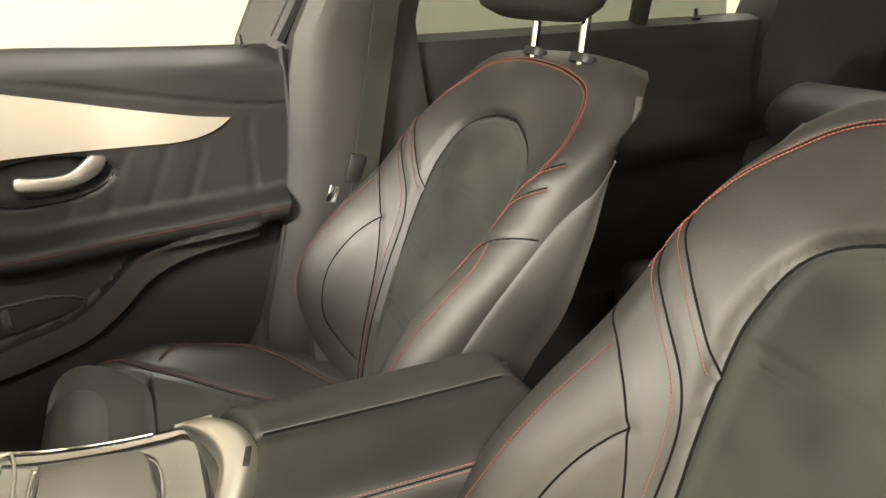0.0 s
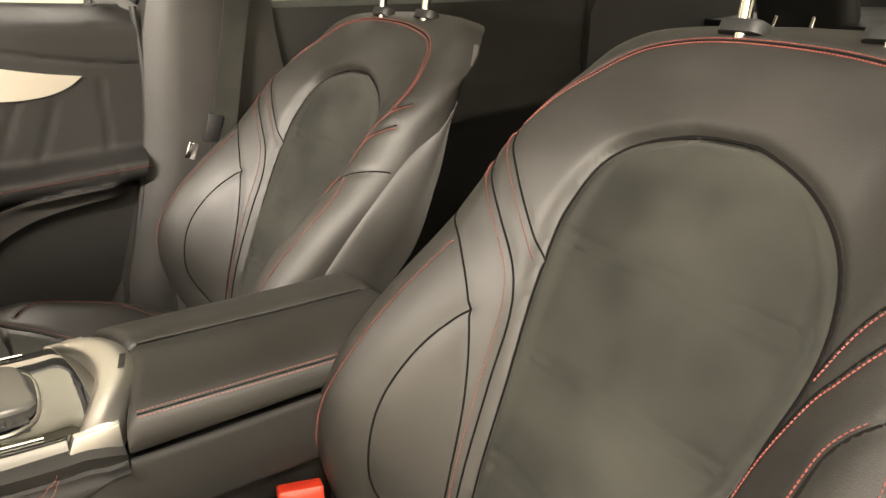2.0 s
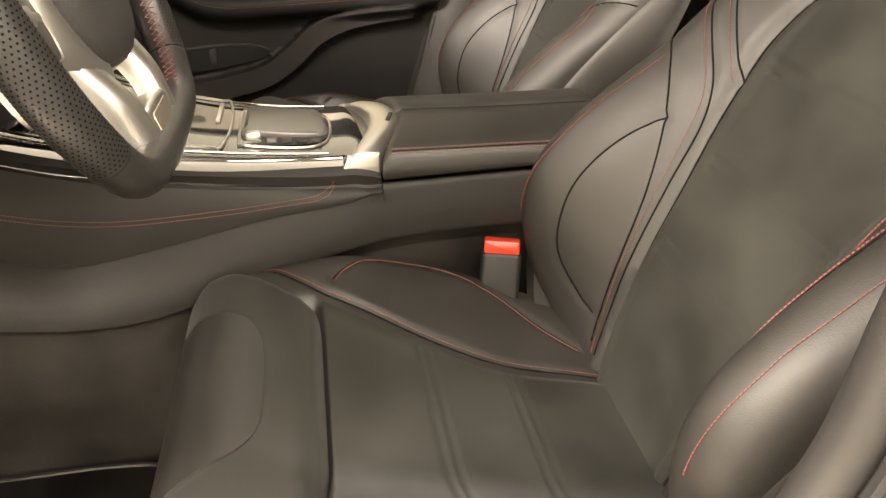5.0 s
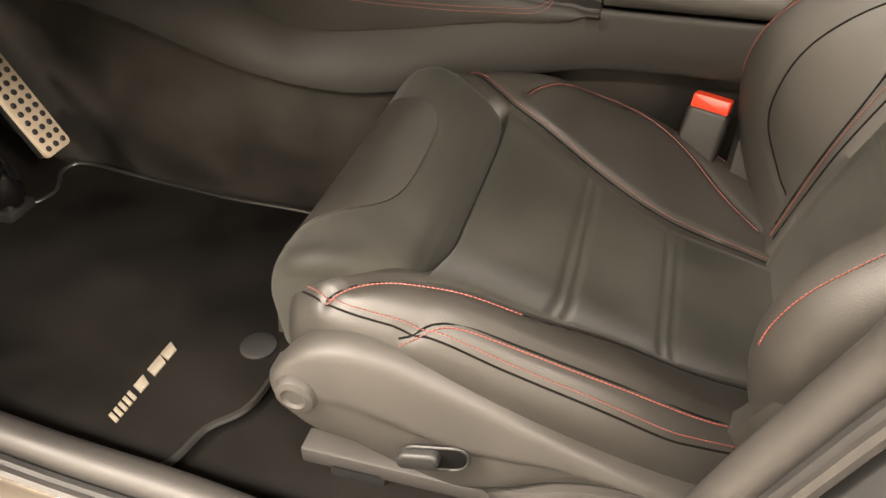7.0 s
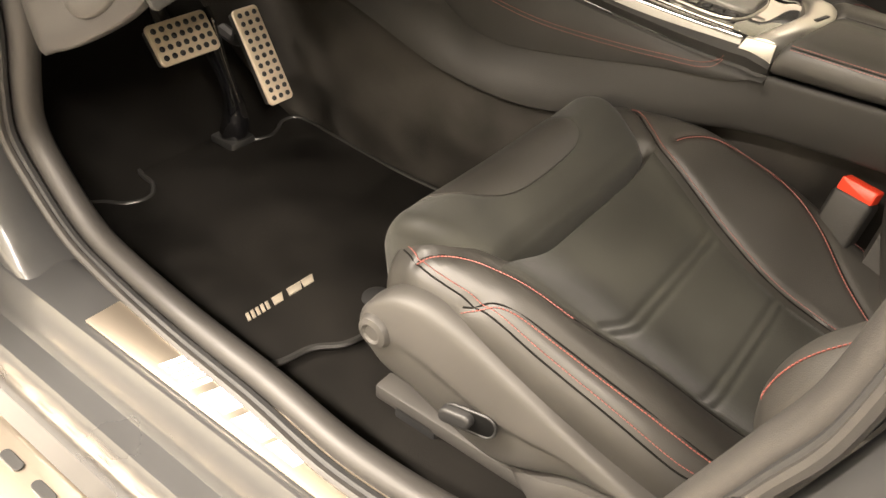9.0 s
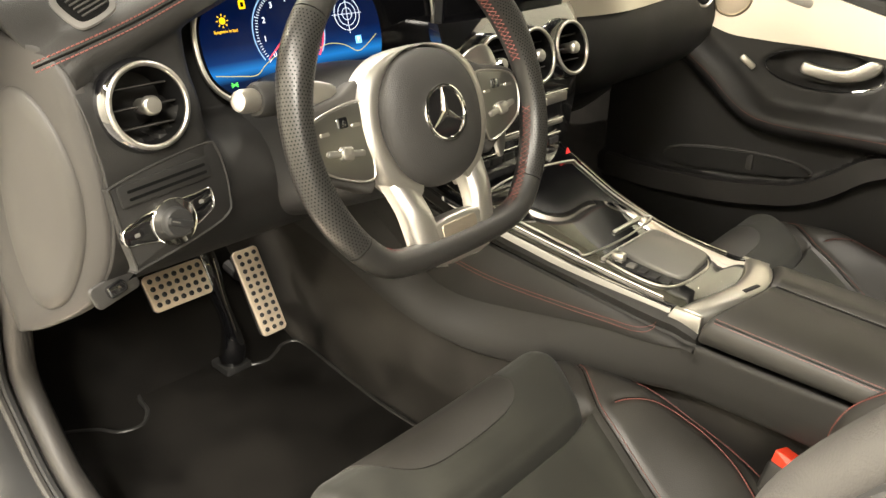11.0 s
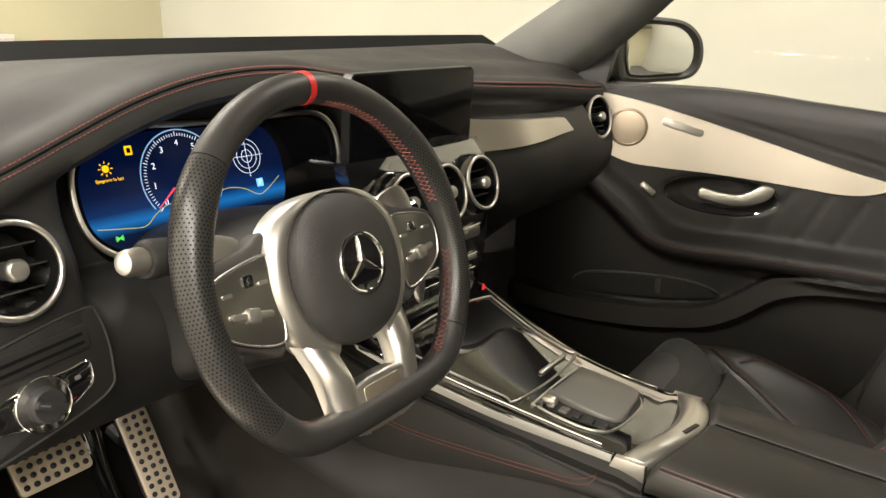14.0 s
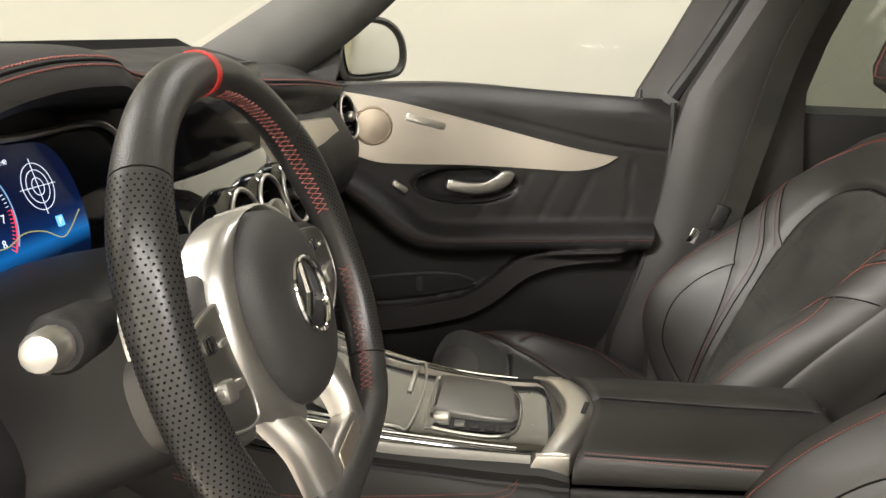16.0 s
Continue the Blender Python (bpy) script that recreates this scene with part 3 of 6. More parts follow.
    pts = to_back(np.linspace(-.084, .084, 30), np.full(30, .698), np.full(30, .0495))
    hl.append(stitches(pts, np.tile(toward, (30, 1))))
    v, f = joined(hl)
    tagged(mesh_ob("stitching", v, f, RED, head, "red thread stitching", smooth=False), kind="stuff")
    for sx in (-.071, .071):
        pts = to_back(np.full(9, sx), np.linspace(.638, .80, 9), np.linspace(-.067, -.020, 9))
        v, f = tube(pts, 0.0068, 14)
        mesh_ob("headrest_post", v, f, CHROME, seat, "chrome headrest post")
        pm = plane_m(to_back(np.array([sx]), np.array([.645]), np.array([-.066]))[0], (1, 0, 0), (0, -math.sin(LEAN), math.cos(LEAN)))
        part("post_sleeve", prism(rounded_rect(.050, .026, .012), .013, pm, .003), DARK, seat)
    # rear shell of the backrest, with corners that stand out at the shoulders
    rings = []
    for s in np.linspace(.02, .615, 40):
        w = float(curve1(BACK_W, s)) - .018 + .031 * float(smooth01(.55, .60, s))
        t = float(curve1(BACK_T, s))
        x = np.linspace(-w, w, 15)
        rings.append(np.concatenate([to_back(x, np.full(15, s), -t - .03 * np.sqrt(np.maximum(0, 1 - (x / w) ** 4))),
                                     to_back(x[::-1], np.full(15, s), np.full(15, -t + .003))]))
    v, f = loft(rings, True, True)
    mesh_ob("back_shell", v, f, PANEL, seat, "grey plastic back shell")
    # smooth side panels behind the bolsters, and the trim with its knob and switch
    for side in (-1, 1):
        rings = []
        for s in np.linspace(.0, .53, 60):
            w, n0, n1 = float(curve1(BACK_W, s)), float(curve1(SIDE_SPLIT, s)), -float(curve1(BACK_T, s)) + .004
            u = np.linspace(0, 1, 14)
            out = w - .006 + .014 * np.sin(np.pi * np.clip(u, .0, .80)) ** .5 * min(1, max(.15, (n0 - n1) / .06))
            q = to_back(side * out, np.full(14, s), n0 + (n1 - n0) * u)
            rings.append(np.vstack([q, to_back(np.array([side * (w - .03)] * 2), np.full(2, s), np.array([n1, n0 - .004]))]))
        v, f = loft(rings)
        mesh_ob("side_panel", v, f, LEATHER, back, "smooth black leather side panel", angle=50)
        rings, low = [], []
        for y in np.r_[np.linspace(-.13, .36, 60), np.linspace(.365, .418, 16)]:
            zt, zb = float(curve1(TRIM_UP, y)), float(curve1(TRIM_DOWN, y))
            u = np.linspace(0, 1, 26)
            out = .022 + .010 * np.sin(np.pi * u) ** .6 - .008 * smooth01(.62, .50, u + .25 * (y - .1)) * smooth01(.40, .25, y)
            out = out - .016 * (1 - np.sqrt(np.clip(1 - ((np.abs(2 * u - 1) - .8) / .2).clip(0, 1) ** 2, 0, 1))) - .03 * max(0, (y - .39) / .028) ** 2
            x = side * (.243 + out)
            z = zb + (zt - zb) * u
            rings.append(np.vstack([np.stack([x, np.full(26, y), z], 1), [[side * .235, y, zt - .004], [side * .235, y, zb + .004]]]))
            if y < .225:
                a = float(smooth01(.225, .15, y))
                low.append([(side * .245, y, zb - .004), (side * (.245 + .020 * a), y, zb - .004), (side * (.245 + .028 * a), y, zb - .016 * a - .004), (side * (.245 + .024 * a), y, min(zb - .006, -.052 + .01 * (1 - a))), (side * .245, y, min(zb - .006, -.058 + .01 * (1 - a)))])
        v, f = loft(rings)
        mesh_ob("side_trim", v, f, PANEL, seat, "grey-black plastic seat side trim", angle=50)
        v, f = loft(low)
        mesh_ob("rail_cover", v, f, PANEL, seat, "grey-black plastic runner cover", angle=40)
    pm = Matrix(((0, 0, -1, -.268), (1, 0, 0, .376), (0, 1, 0, .078), (0, 0, 0, 1)))
    v, f = lathe([(.021, 0), (.021, .006), (.018, .012), (.012, .014), (.009, .0115)], 24, pm)
    mesh_ob("lumbar_knob", v, f, PANEL, seat, "round grey lumbar support button")
    pm = Matrix(((0, 0, -1, -.2735), (1, 0, 0, .249), (0, 1, 0, .033), (0, 0, 0, 1)))
    ring = [(q[0], q[1] - q[0] * .25) for q in rounded_rect(.062, .030, .013)]
    part("switch_recess", prism(ring, .0025, pm, .0008), BLACK, seat, "black seat switch recess")
    v, f = tube([tuple(pm @ Vector((x, y, .0025))) for x, y in ring], .0016, 6, True)
    mesh_ob("switch_rim", v, f, DARK, seat, "thin dark rim of the switch recess")
    part("seat_switch", prism([(q[0] + .014, q[1] - q[0] * .25 - .001) for q in rounded_rect(.040, .020, .009)], .012, pm, .004, 3), DARK, seat)
    # runners
    for sx in (-.235, .235):
        part("seat_rail", box((.030, .50, .022), (sx, .15, -.050), .004), PANEL, seat, "grey metal seat rail")
        part("rail_foot", box((.03, .06, .03), (sx, .34, -.065), .004), DARK, seat)
    part("seat_base", box((.40, .36, .06), (0, .12, -.015), .01), DARK, seat)
    return seat


driver_seat = front_seat()
driver_seat.location = (-.36, 0, 0)
passenger_seat = copy_thing(driver_seat, pose(.379, -.012, -.010))
# the driver's headrest is pulled up further
for ob in driver_seat.children:
    if ob.name.startswith("headrest") and not ob.name.startswith("headrest_post"):
        ob.location = Vector(ob.location) + Vector((0, -math.sin(LEAN) * .045, math.cos(LEAN) * .045))


# ---- cabin floor, sill and pedals ----
FLOOR = -0.068


def grid_mesh(fn, us, vs):
    """A sheet of quads from fn(u, v) -> place."""
    rings = [[fn(u, v) for v in vs] for u in us]
    return loft(rings, False, False)


def thicken(ob, t, offset=-1):
    mod = ob.modifiers.new("thick", "SOLIDIFY")
    mod.thickness, mod.offset = t, offset
    return ob


def carpet_place(y, x):
    z = FLOOR - .014 + 0.27 * max(0.0, (y - 1.0) / .3) ** 1.5
    wall = max(0.0, (abs(x) - .68) / .05)
    return (x, y, z + .05 * min(1, wall) ** 2)


# floor takes the darker mat colour instead of CARPET, painting the shade under the seats
v, f = grid_mesh(carpet_place, np.linspace(-1.35, 1.38, 60), np.linspace(-.735, .735, 50))
tagged(thicken(mesh_ob("floor_carpet", v, f, MAT, None, "black carpet on the car floor, coloured darker for shade by the seats"), .012), "", "carpet", kind="structure")

mat_line = [(-.672, .60), (-.655, .535), (-.60, .515), (-.56, .485), (-.48, .478), (-.30, .475), (-.225, .49), (-.206, .56), (-.203, .70), (-.188, .85), (-.176, .95), (-.182, .985), (-.21, .99),
            (-.235, .975), (-.265, .965), (-.300, .985), (-.315, 1.04), (-.33, 1.10), (-.40, 1.125), (-.46, 1.10), (-.49, 1.03), (-.498, .985), (-.525, .955), (-.56, .965), (-.585, 1.0), (-.64, 1.03), (-.672, .95)]
mat_curve = spline(mat_line, 6, True)
floor_mat = thing("floor_mat", "black velour floor mat with piped edge on the carpet", "floor mat")
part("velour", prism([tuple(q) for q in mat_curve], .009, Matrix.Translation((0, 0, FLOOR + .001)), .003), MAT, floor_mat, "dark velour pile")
v, f = tube(np.c_[mat_curve, np.full(len(mat_curve), FLOOR + .0085)], .0045, 6, True)
mesh_ob("piping", v, f, DOTTED, floor_mat, "smooth dark grey piping")
badge_m = plane_m((-.558, .615, FLOOR + .0105), (.118, -.005, 0), (0, 0, 1))
for k in range(5):
    part("badge_bar", prism([(-.062 + .008 * k, -.007), (-.057 + .008 * k, -.007), (-.051 + .008 * k, .007), (-.056 + .008 * k, .007)], .002, badge_m, .0005), BADGE, floor_mat, "silver metal badge bar")
for k, w in enumerate((.019, .026, .022)):
    part("badge_bar", prism([(-.018 + .026 * k, -.007), (-.018 + .026 * k + w - .004, -.007), (-.013 + .026 * k + w, .007), (-.012 + .026 * k, .007)], .002, badge_m, .0005), BADGE, floor_mat, "silver metal badge block")
v, f = lathe([(.022, 0), (.022, .003), (.018, .005), (.006, .0055)], 24, Matrix.Translation((-.475, .515, FLOOR + .0095)))
mesh_ob("fastener", v, f, DARK, floor_mat, "round black mat fastener")

pmat = [(.225, .49), (.60, .49), (.66, .55), (.66, .95), (.60, 1.0), (.25, 1.0), (.20, .93), (.205, .55)]
pcurve = spline(pmat, 6, True)
pass_mat = thing("floor_mat", "black velour floor mat in the passenger footwell", "floor mat")
part("velour", prism([tuple(q) for q in pcurve], .009, Matrix.Translation((0, 0, FLOOR + .001)), .003), MAT, pass_mat)
v, f = tube(np.c_[pcurve, np.full(len(pcurve), FLOOR + .0085)], .0045, 6, True)
mesh_ob("piping", v, f, DOTTED, pass_mat)


def pedal(name, label, at, width, high, lean, arm_to):
    ped = thing(name, label, "pedal", at)
    m = plane_m((0, 0, 0), (1, 0.0, 0), (0, -math.cos(lean), math.sin(lean)))
    part("pad_plate", prism(rounded_rect(width, high, .008), .006, m, .002), PEDAL, ped, "perforated brushed steel pedal plate")
    nx, ny = max(3, round(width / .0155)), max(3, round(high / .0155))
    k = 0
    studs = []
    for i in range(nx):
        for j in range(ny):
            x, y = (i + .5 - nx / 2) * (width - .006) / nx, (j + .5 - ny / 2) * (high - .008) / ny
            studs.append((x, y))
    first = None
    for x, y in studs:
        if first is None:
            vv, ff = lathe([(.0044, 0), (.0044, .0015), (.0030, .003), (.0008, .0032)], 10)
            first = bpy.data.meshes.new("stud")
            first.from_pydata([tuple(q) for q in vv], [], ff)
            first.shade_smooth()
            first.materials.append(RUBBER)
        ob = new("stud", first)
        ob.matrix_basis = m @ Matrix.Translation((x, y, .006))
        ob.parent = ped
    part("backing", prism(rounded_rect(width - .006, high - .006, .006), -.014, m), DARK, ped)
    v, f = tube(spline([(0, .02, 0), (0.0, .05, .03), tuple(np.array(arm_to) * .6), arm_to], 6), .012, 8)
    mesh_ob("pedal_arm", v, f, DARK, ped)
    return ped


pedal("accelerator_pedal", "brushed steel accelerator pedal with black rubber studs", (-.262, .965, .095), .052, .165, radians(28), (.0, .10, .02))
pedal("brake_pedal", "brushed steel brake pedal with black rubber studs", (-.428, .940, .180), .105, .062, radians(34), (.03, .12, .16))
foot = thing("pedal_housing", "gloss black accelerator lever housing beside the pedal", "pedal housing", (-.318, .99, .04))
v, f = tube(spline([(0, .02, -.10), (.002, .0, -.06), (0, .0, .0), (-.008, .02, .07), (-.012, .05, .13)], 6), [.020 + .006 * math.sin(k / 3) for k in range(25)], 12)
mesh_ob("lever", v, f, GLOSS, foot, "gloss black pedal lever")
part("foot", box((.055, .06, .02), (.0, .01, -.095), .006), DARK, foot)

# footwell linings
slab("kick_panel_1", (.715, .76, -.1), (.735, 1.36, .70), CARPET, "black carpeted footwell side panel", "footwell panel")
slab("kick_panel_2", (-.72, .925, -.1), (-.705, 1.36, .60), CARPET, "black carpeted footwell side panel", "footwell panel")
slab("bulkhead", (-.74, 1.33, -.1), (.74, 1.36, .68), CARPET, "black carpeted bulkhead behind the dashboard", "bulkhead")


# sill with its scuff plate, door seal and running board
def rail_along(y0, y1, section, bend=None, n=40):
    rings = []
    for y in np.linspace(y0, y1, n):
        dx, dz = bend(y) if bend else (0, 0)
        rings.append([(x + dx, y, z + dz) for x, z in section])
    return loft(rings)


car_body = thing("car_body", "grey painted car body side with open doorway", "car body")
sill_sec = [(-.70, -.02), (-.715, -.004), (-.735, .0), (-.79, -.004), (-.803, -.02), (-.806, -.055), (-.812, -.065), (-.84, -.068), (-.85, -.08), (-.852, -.16), (-.70, -.16)]
v, f = rail_along(-1.5, .90, sill_sec, lambda y: (0, 0))
mesh_ob("sill", v, f, PAINT, car_body, "grey painted door sill")
plate = thing("scuff_plate", "brushed steel door sill plate with an illuminated badge", "sill plate")
part("plate", box((.05, .51, .004), (-.757, .445, .0025), .001, turn=None), STEEL, plate)
for k in range(5):
    part("badge_bar", prism([(0, 0), (.007, .0), (.007, .026), (0, .026)], .0006, plane_m((-.772, 0.574 - .012 * k, .0047), (0, -1, 0), (0, 0, 1)) @ Matrix(((1, .35, 0, 0), (0, 1, 0, 0), (0, 0, 1, 0), (0, 0, 0, 1)))),
         material("lit_badge", (.9, .9, .92), .4, vary=0, emit=(.85, .9, 1.0), strength=1.2) if k == 0 else bpy.data.materials["lit_badge"], plate, "glowing white badge bar")
for k, w in enumerate((.040, .045, .040)):
    part("badge_bar", prism([(0, 0), (w, .0), (w, .026), (0, .026)], .0006, plane_m((-.772, 0.504 - .052 * k, .0047), (0, -1, 0), (0, 0, 1)) @ Matrix(((1, .35, 0, 0), (0, 1, 0, 0), (0, 0, 1, 0), (0, 0, 0, 1)))),
         bpy.data.materials["lit_badge"], plate, "glowing white badge block")

trim_path = spline([(-.55, -.48, 1.12), (-.60, -.40, 1.0), (-.68, -.31, .86), (-.705, -.20, .72), (-.700, -.112, .595), (-.695, -.088, .53), (-.692, -.062, .45), (-.691, -.049, .39), (-.690, -.036, .31), (-.690, -.015, .25), (-.690, .018, .16), (-.692, .055, .06), (-.702, .10, .018), (-.714, .18, .002), (-.722, .32, 0), (-.710, .46, 0), (-.702, .60, .0), (-.690, .75, .004), (-.689, .825, .03), (-.689, .88, .09), (-.690, .905, .15), (-.690, .885, .22), (-.69, .85, .30), (-.698, .815, .40), (-.712, .78, .50), (-.722, .745, .60), (-.72, .70, .68)], 8)
v, f = tube(trim_path, .019, 12)
mesh_ob("door_opening_trim", v, f, TRIMSKIN, car_body, "soft grey-black trim along the doorway")
tang = np.gradient(trim_path, axis=0)
tang /= np.linalg.norm(tang, axis=1)[:, None]
away = np.cross(tang, np.cross(tang, np.array((-.8, -.1, .25))) * -1)
away /= np.linalg.norm(away, axis=1)[:, None]
v, f = tube(trim_path + away * .024 + np.array((-.004, 0, -.004)), .007, 8)
mesh_ob("door_seal", v, f, RUBBER, car_body, "black rubber door seal")
v, f = tube(trim_path + away * .034 + np.array((-.004, 0, -.006)), .006, 8)
mesh_ob("seal_lip", v, f, TRIMSKIN, car_body, "thin grey lip of the door seal")
# painted front post beside the doorway
post = spline([(0, .74, -.012), (0, .82, -.004), (0, .868, .025), (0, .898, .08), (0, .91, .15), (0, .89, .22), (0, .855, .30), (0, .80, .42), (0, .75, .52), (0, .69, .62), (0, .64, .70)], 6)
rings = []
for k, q in enumerate(post):
    rings.append([(-.708, q[1] + .012, q[2]), (-.725, q[1] - .002, q[2]), (-.77, q[1], q[2]), (-.782, q[1] + .006, q[2]), (-.787, q[1] + .02, q[2]), (-.787, q[1] + .14, q[2] - .01), (-.70, q[1] + .14, q[2] - .01)])
v, f = loft(rings)
mesh_ob("front_post", v, f, PAINT, car_body, "grey painted front door post", angle=50)
part("fender_flange", box((.20, .02, .95), (-.889, 1.03, .30), .004), DARK, car_body, "black inner edge of the front wing")
for z in (.08, .38):
    part("door_hinge", box((.03, .05, .045), (-.80, .985, z), .008), DARK, car_body, "metal door hinge")
# driver-side middle post
rings = []
for q in spline([(-.718, .075, -.02), (-.716, .035, .10), (-.716, -.01, .22), (-.718, -.05, .35), (-.722, -.085, .48), (-.73, -.135, .59), (-.735, -.22, .73), (-.70, -.32, .88), (-.63, -.41, 1.0), (-.59, -.49, 1.12)], 6):
    w = .22
    rings.append([(q[0] + .045, q[1] - .03, q[2]), (q[0], q[1] - .012, q[2]), (q[0] - .012, q[1] - .014, q[2]), (q[0] - .105, q[1] - .02, q[2]), (q[0] - .118, q[1] - .032, q[2]), (q[0] - .118, q[1] - w, q[2]), (q[0] + .045, q[1] - w, q[2])])
v, f = loft(rings)
mesh_ob("middle_post", v, f, PAINT, car_body, "grey painted middle door post", angle=35)
v, f = tube(spline([(-.815, -.07, .305), (-.823, -.018, .305), (-.826, -.012, .313), (-.826, -.012, .332), (-.823, -.018, .34), (-.815, -.08, .34)], 6), .005, 8)
mesh_ob("door_striker", v, f, CHROME, car_body, "chrome door latch striker")

board = thing("running_board", "brushed aluminium running board with black rubber studs", "running board")
part("step", box((.16, 2.2, .03), (-.955, -.1, -.165), .01, 3), STEEL, board, "dull metal step")
stud_mesh = None
for i in range(3):
    for j in range(30):
        if stud_mesh is None:
            bm = prism([(q[0], q[1]) for q in rounded_rect(.014, .042, .0068, 4)], .003, Matrix(), .001)
            stud_mesh = bpy.data.meshes.new("rubber_stud")
            bm.to_mesh(stud_mesh)
            bm.free()
            stud_mesh.materials.append(RUBBER)
        ob = new("rubber_stud", stud_mesh)
        ob.matrix_basis = Matrix.Translation((-.905 - .05 * i, .93 - .07 * j + (.035 if i == 1 else 0), -.150))
        ob.parent = board

# ---- passenger side: pillars, doors, glass ----
# belt line height of the passenger door
BELT = [(-1.2, .545), (-.33, .588), (-.065, .604), (.2, .628), (.40, .648), (.62, .652), (.75, .655)]


def door_x(y):
    return curve1([(-1.2, .735), (-.4, .765), (0, .762), (.15, .752), (.28, .738), (.40, .708), (.48, .680), (.56, .652), (.64, .630), (.8, .62)], y)


ARM = spline([(.64, .485), (.60, .455), (.55, .412), (.505, .366), (.46, .335), (.40, .322), (.3, .317), (.2, .315), (.1, .314), (.0, .314), (-.05, .314)], 6)
DIAG = [[(.22, .345), (.16, .46)], [(.29, .345), (.23, .46)], [(.36, .345), (.31, .42)], [(.15, .345), (.10, .45)]]
BAND_TOP = [(.03, .298), (.12, .297), (.20, .290), (.26, .268), (.31, .230), (.36, .200), (.44, .186), (.6, .186), (.8, .20)]
BAND_LOW = [(.03, .268), (.12, .262), (.19, .250), (.245, .226), (.29, .190), (.345, .158), (.44, .140), (.6, .140), (.8, .15)]


def door_depth(y, z):
    """How far the passenger door lining stands into the cabin at (y, z)."""
    top = curve1(BELT, y)
    h = .0 - .045 * smooth01(-.055, .0, z - top) ** 2
    d = seg_dist(y, z, ARM)
    below = np.interp(y, ARM[::-1, 0], ARM[::-1, 1])
    h = h + .050 * np.exp(-(np.maximum(0, d - .012) / .016) ** 2)
    low = smooth01(0, -.03, z - below)
    h = h - .012 * low
    bt, bl = curve1(BAND_TOP, y), curve1(BAND_LOW, y)
    band = smooth01(-.004, .006, bt - z) * smooth01(-.02, .01, z - bl) * smooth01(.0, .05, y)
    h = h + .028 * band
    for q in DIAG:
        h = h - .0025 * np.exp(-(seg_dist(y, z, q) / .004) ** 2)
    h = h - .003 * np.exp(-(seg_dist(y, z, [(.028, .30), (.018, .48)]) / .003) ** 2)
    h = h - .003 * np.exp(-(seg_dist(y, z, SHOULDER) / .003) ** 2)
    rx, rz = (y - .365) / .115, (z - .438 - .05 * (y - .365)) / .042
    h = h - .030 * smooth01(1.0, .72, np.hypot(rx, rz))
    return h


SHOULDER = spline([(.66, .655), (.5, .628), (.35, .592), (.2, .552), (.05, .515), (-.06, .497)], 4)


def door_place(y, z, lift=0.0):
    return np.stack([door_x(y) - door_depth(y, z) - lift + 0 * z, y + 0 * z, z + 0 * y], -1)


def rear_edge(z):
    return float(np.interp(z, [0.0, .09, .28, .33, .48, .61], [.12, .055, -.015, -.03, -.055, -.062]))


door = thing("passenger_door", "black passenger door lining with brushed aluminium inlay, closed", "car door")
rings = []
for t in np.linspace(0, 1, 110):
    col = []
    for z_ in np.linspace(-.05, 1, 130):
        zz = z_ * .66
        y0 = rear_edge(zz)
        y = y0 + (.80 - y0) * t
        zz = min(zz, 1.0)
        top = float(curve1(BELT, y))
        z = -.04 + (top + .04) * (z_ + .05) / 1.05
        y0 = rear_edge(z)
        y = y0 + (.80 - y0) * t
        col.append((y, z))
    q = np.array(col)
    p = door_place(q[:, 0], q[:, 1])
    rings.append(np.vstack([p, [[.83, p[-1][1], p[-1][2] - .002]]]))
v, f = loft(rings, False, False)
mesh_ob("lining", v, f, DOORSKIN, door, "soft black door lining with padded armrest", angle=50)
# aluminium inlay
TRIM_TOP = [(.645, .648), (.60, .640), (.5, .617), (.4, .587), (.3, .556), (.2, .526), (.1, .500), (.048, .490)]
TRIM_LOW = [(.645, .548), (.60, .522), (.55, .500), (.48, .490), (.4, .484), (.3, .475), (.2, .466), (.14, .462), (.10, .466), (.07, .476), (.048, .4895)]
rings = []
for y in np.r_[np.linspace(.645, .1, 50), np.linspace(.095, .048, 16)]:
    a, b = float(curve1(TRIM_LOW[::-1], y)), float(curve1(TRIM_TOP[::-1], y))
    z = np.linspace(a, b, 9)
    p = door_place(np.full(9, y), z) * 0 + np.stack([np.full(9, float(door_x(y)) - .005), np.full(9, y), z], 1)
    back = p[::-1] + np.array([.012, 0, 0])
    rings.append(np.vstack([p, back]))
v, f = loft(rings)
mesh_ob("inlay", v, f, BRUSHED, door, "brushed aluminium inlay", angle=30)


def door_m(y, z, lift=0.006):
    e = .01
    a, b = float(door_x(y + e)), float(door_x(y - e))
    n = Vector((-1, (a - b) / (2 * e) * -1 * -1, 0)).normalized()
    return plane_m((float(door_x(y)) - lift, y, z), (0, -1, 0), n)


v, f = lathe([(.040, 0), (.040, .002), (.0375, .004), (.036, .002), (.034, .0045), (.018, .0065), (.0, .007)], 40, door_m(.548, .572))
mesh_ob("tweeter_grille", v, f, STEEL, door, "round silver loudspeaker grille")
part("maker_plate", prism(rounded_rect(.085, .016, .006), .002, door_m(.445, .575) @ pose(0, 0, 0, 0, 0, -17), .0008), SATIN, door, "small blank silver plate")
hand = [(-.05, .012), (-.02, .006), (.02, .002), (.045, .010), (.068, .024), (.088, .022), (.092, .012), (.08, -.005), (.05, -.018), (.01, -.022), (-.03, -.016), (-.055, -.008)]
part("door_handle", prism([tuple(q) for q in spline([(x - .0, y) for x, y in hand], 4, True)], .010, door_m(.355, .440, -.004), .004, 3), SATIN, door, "satin chrome inner door handle")
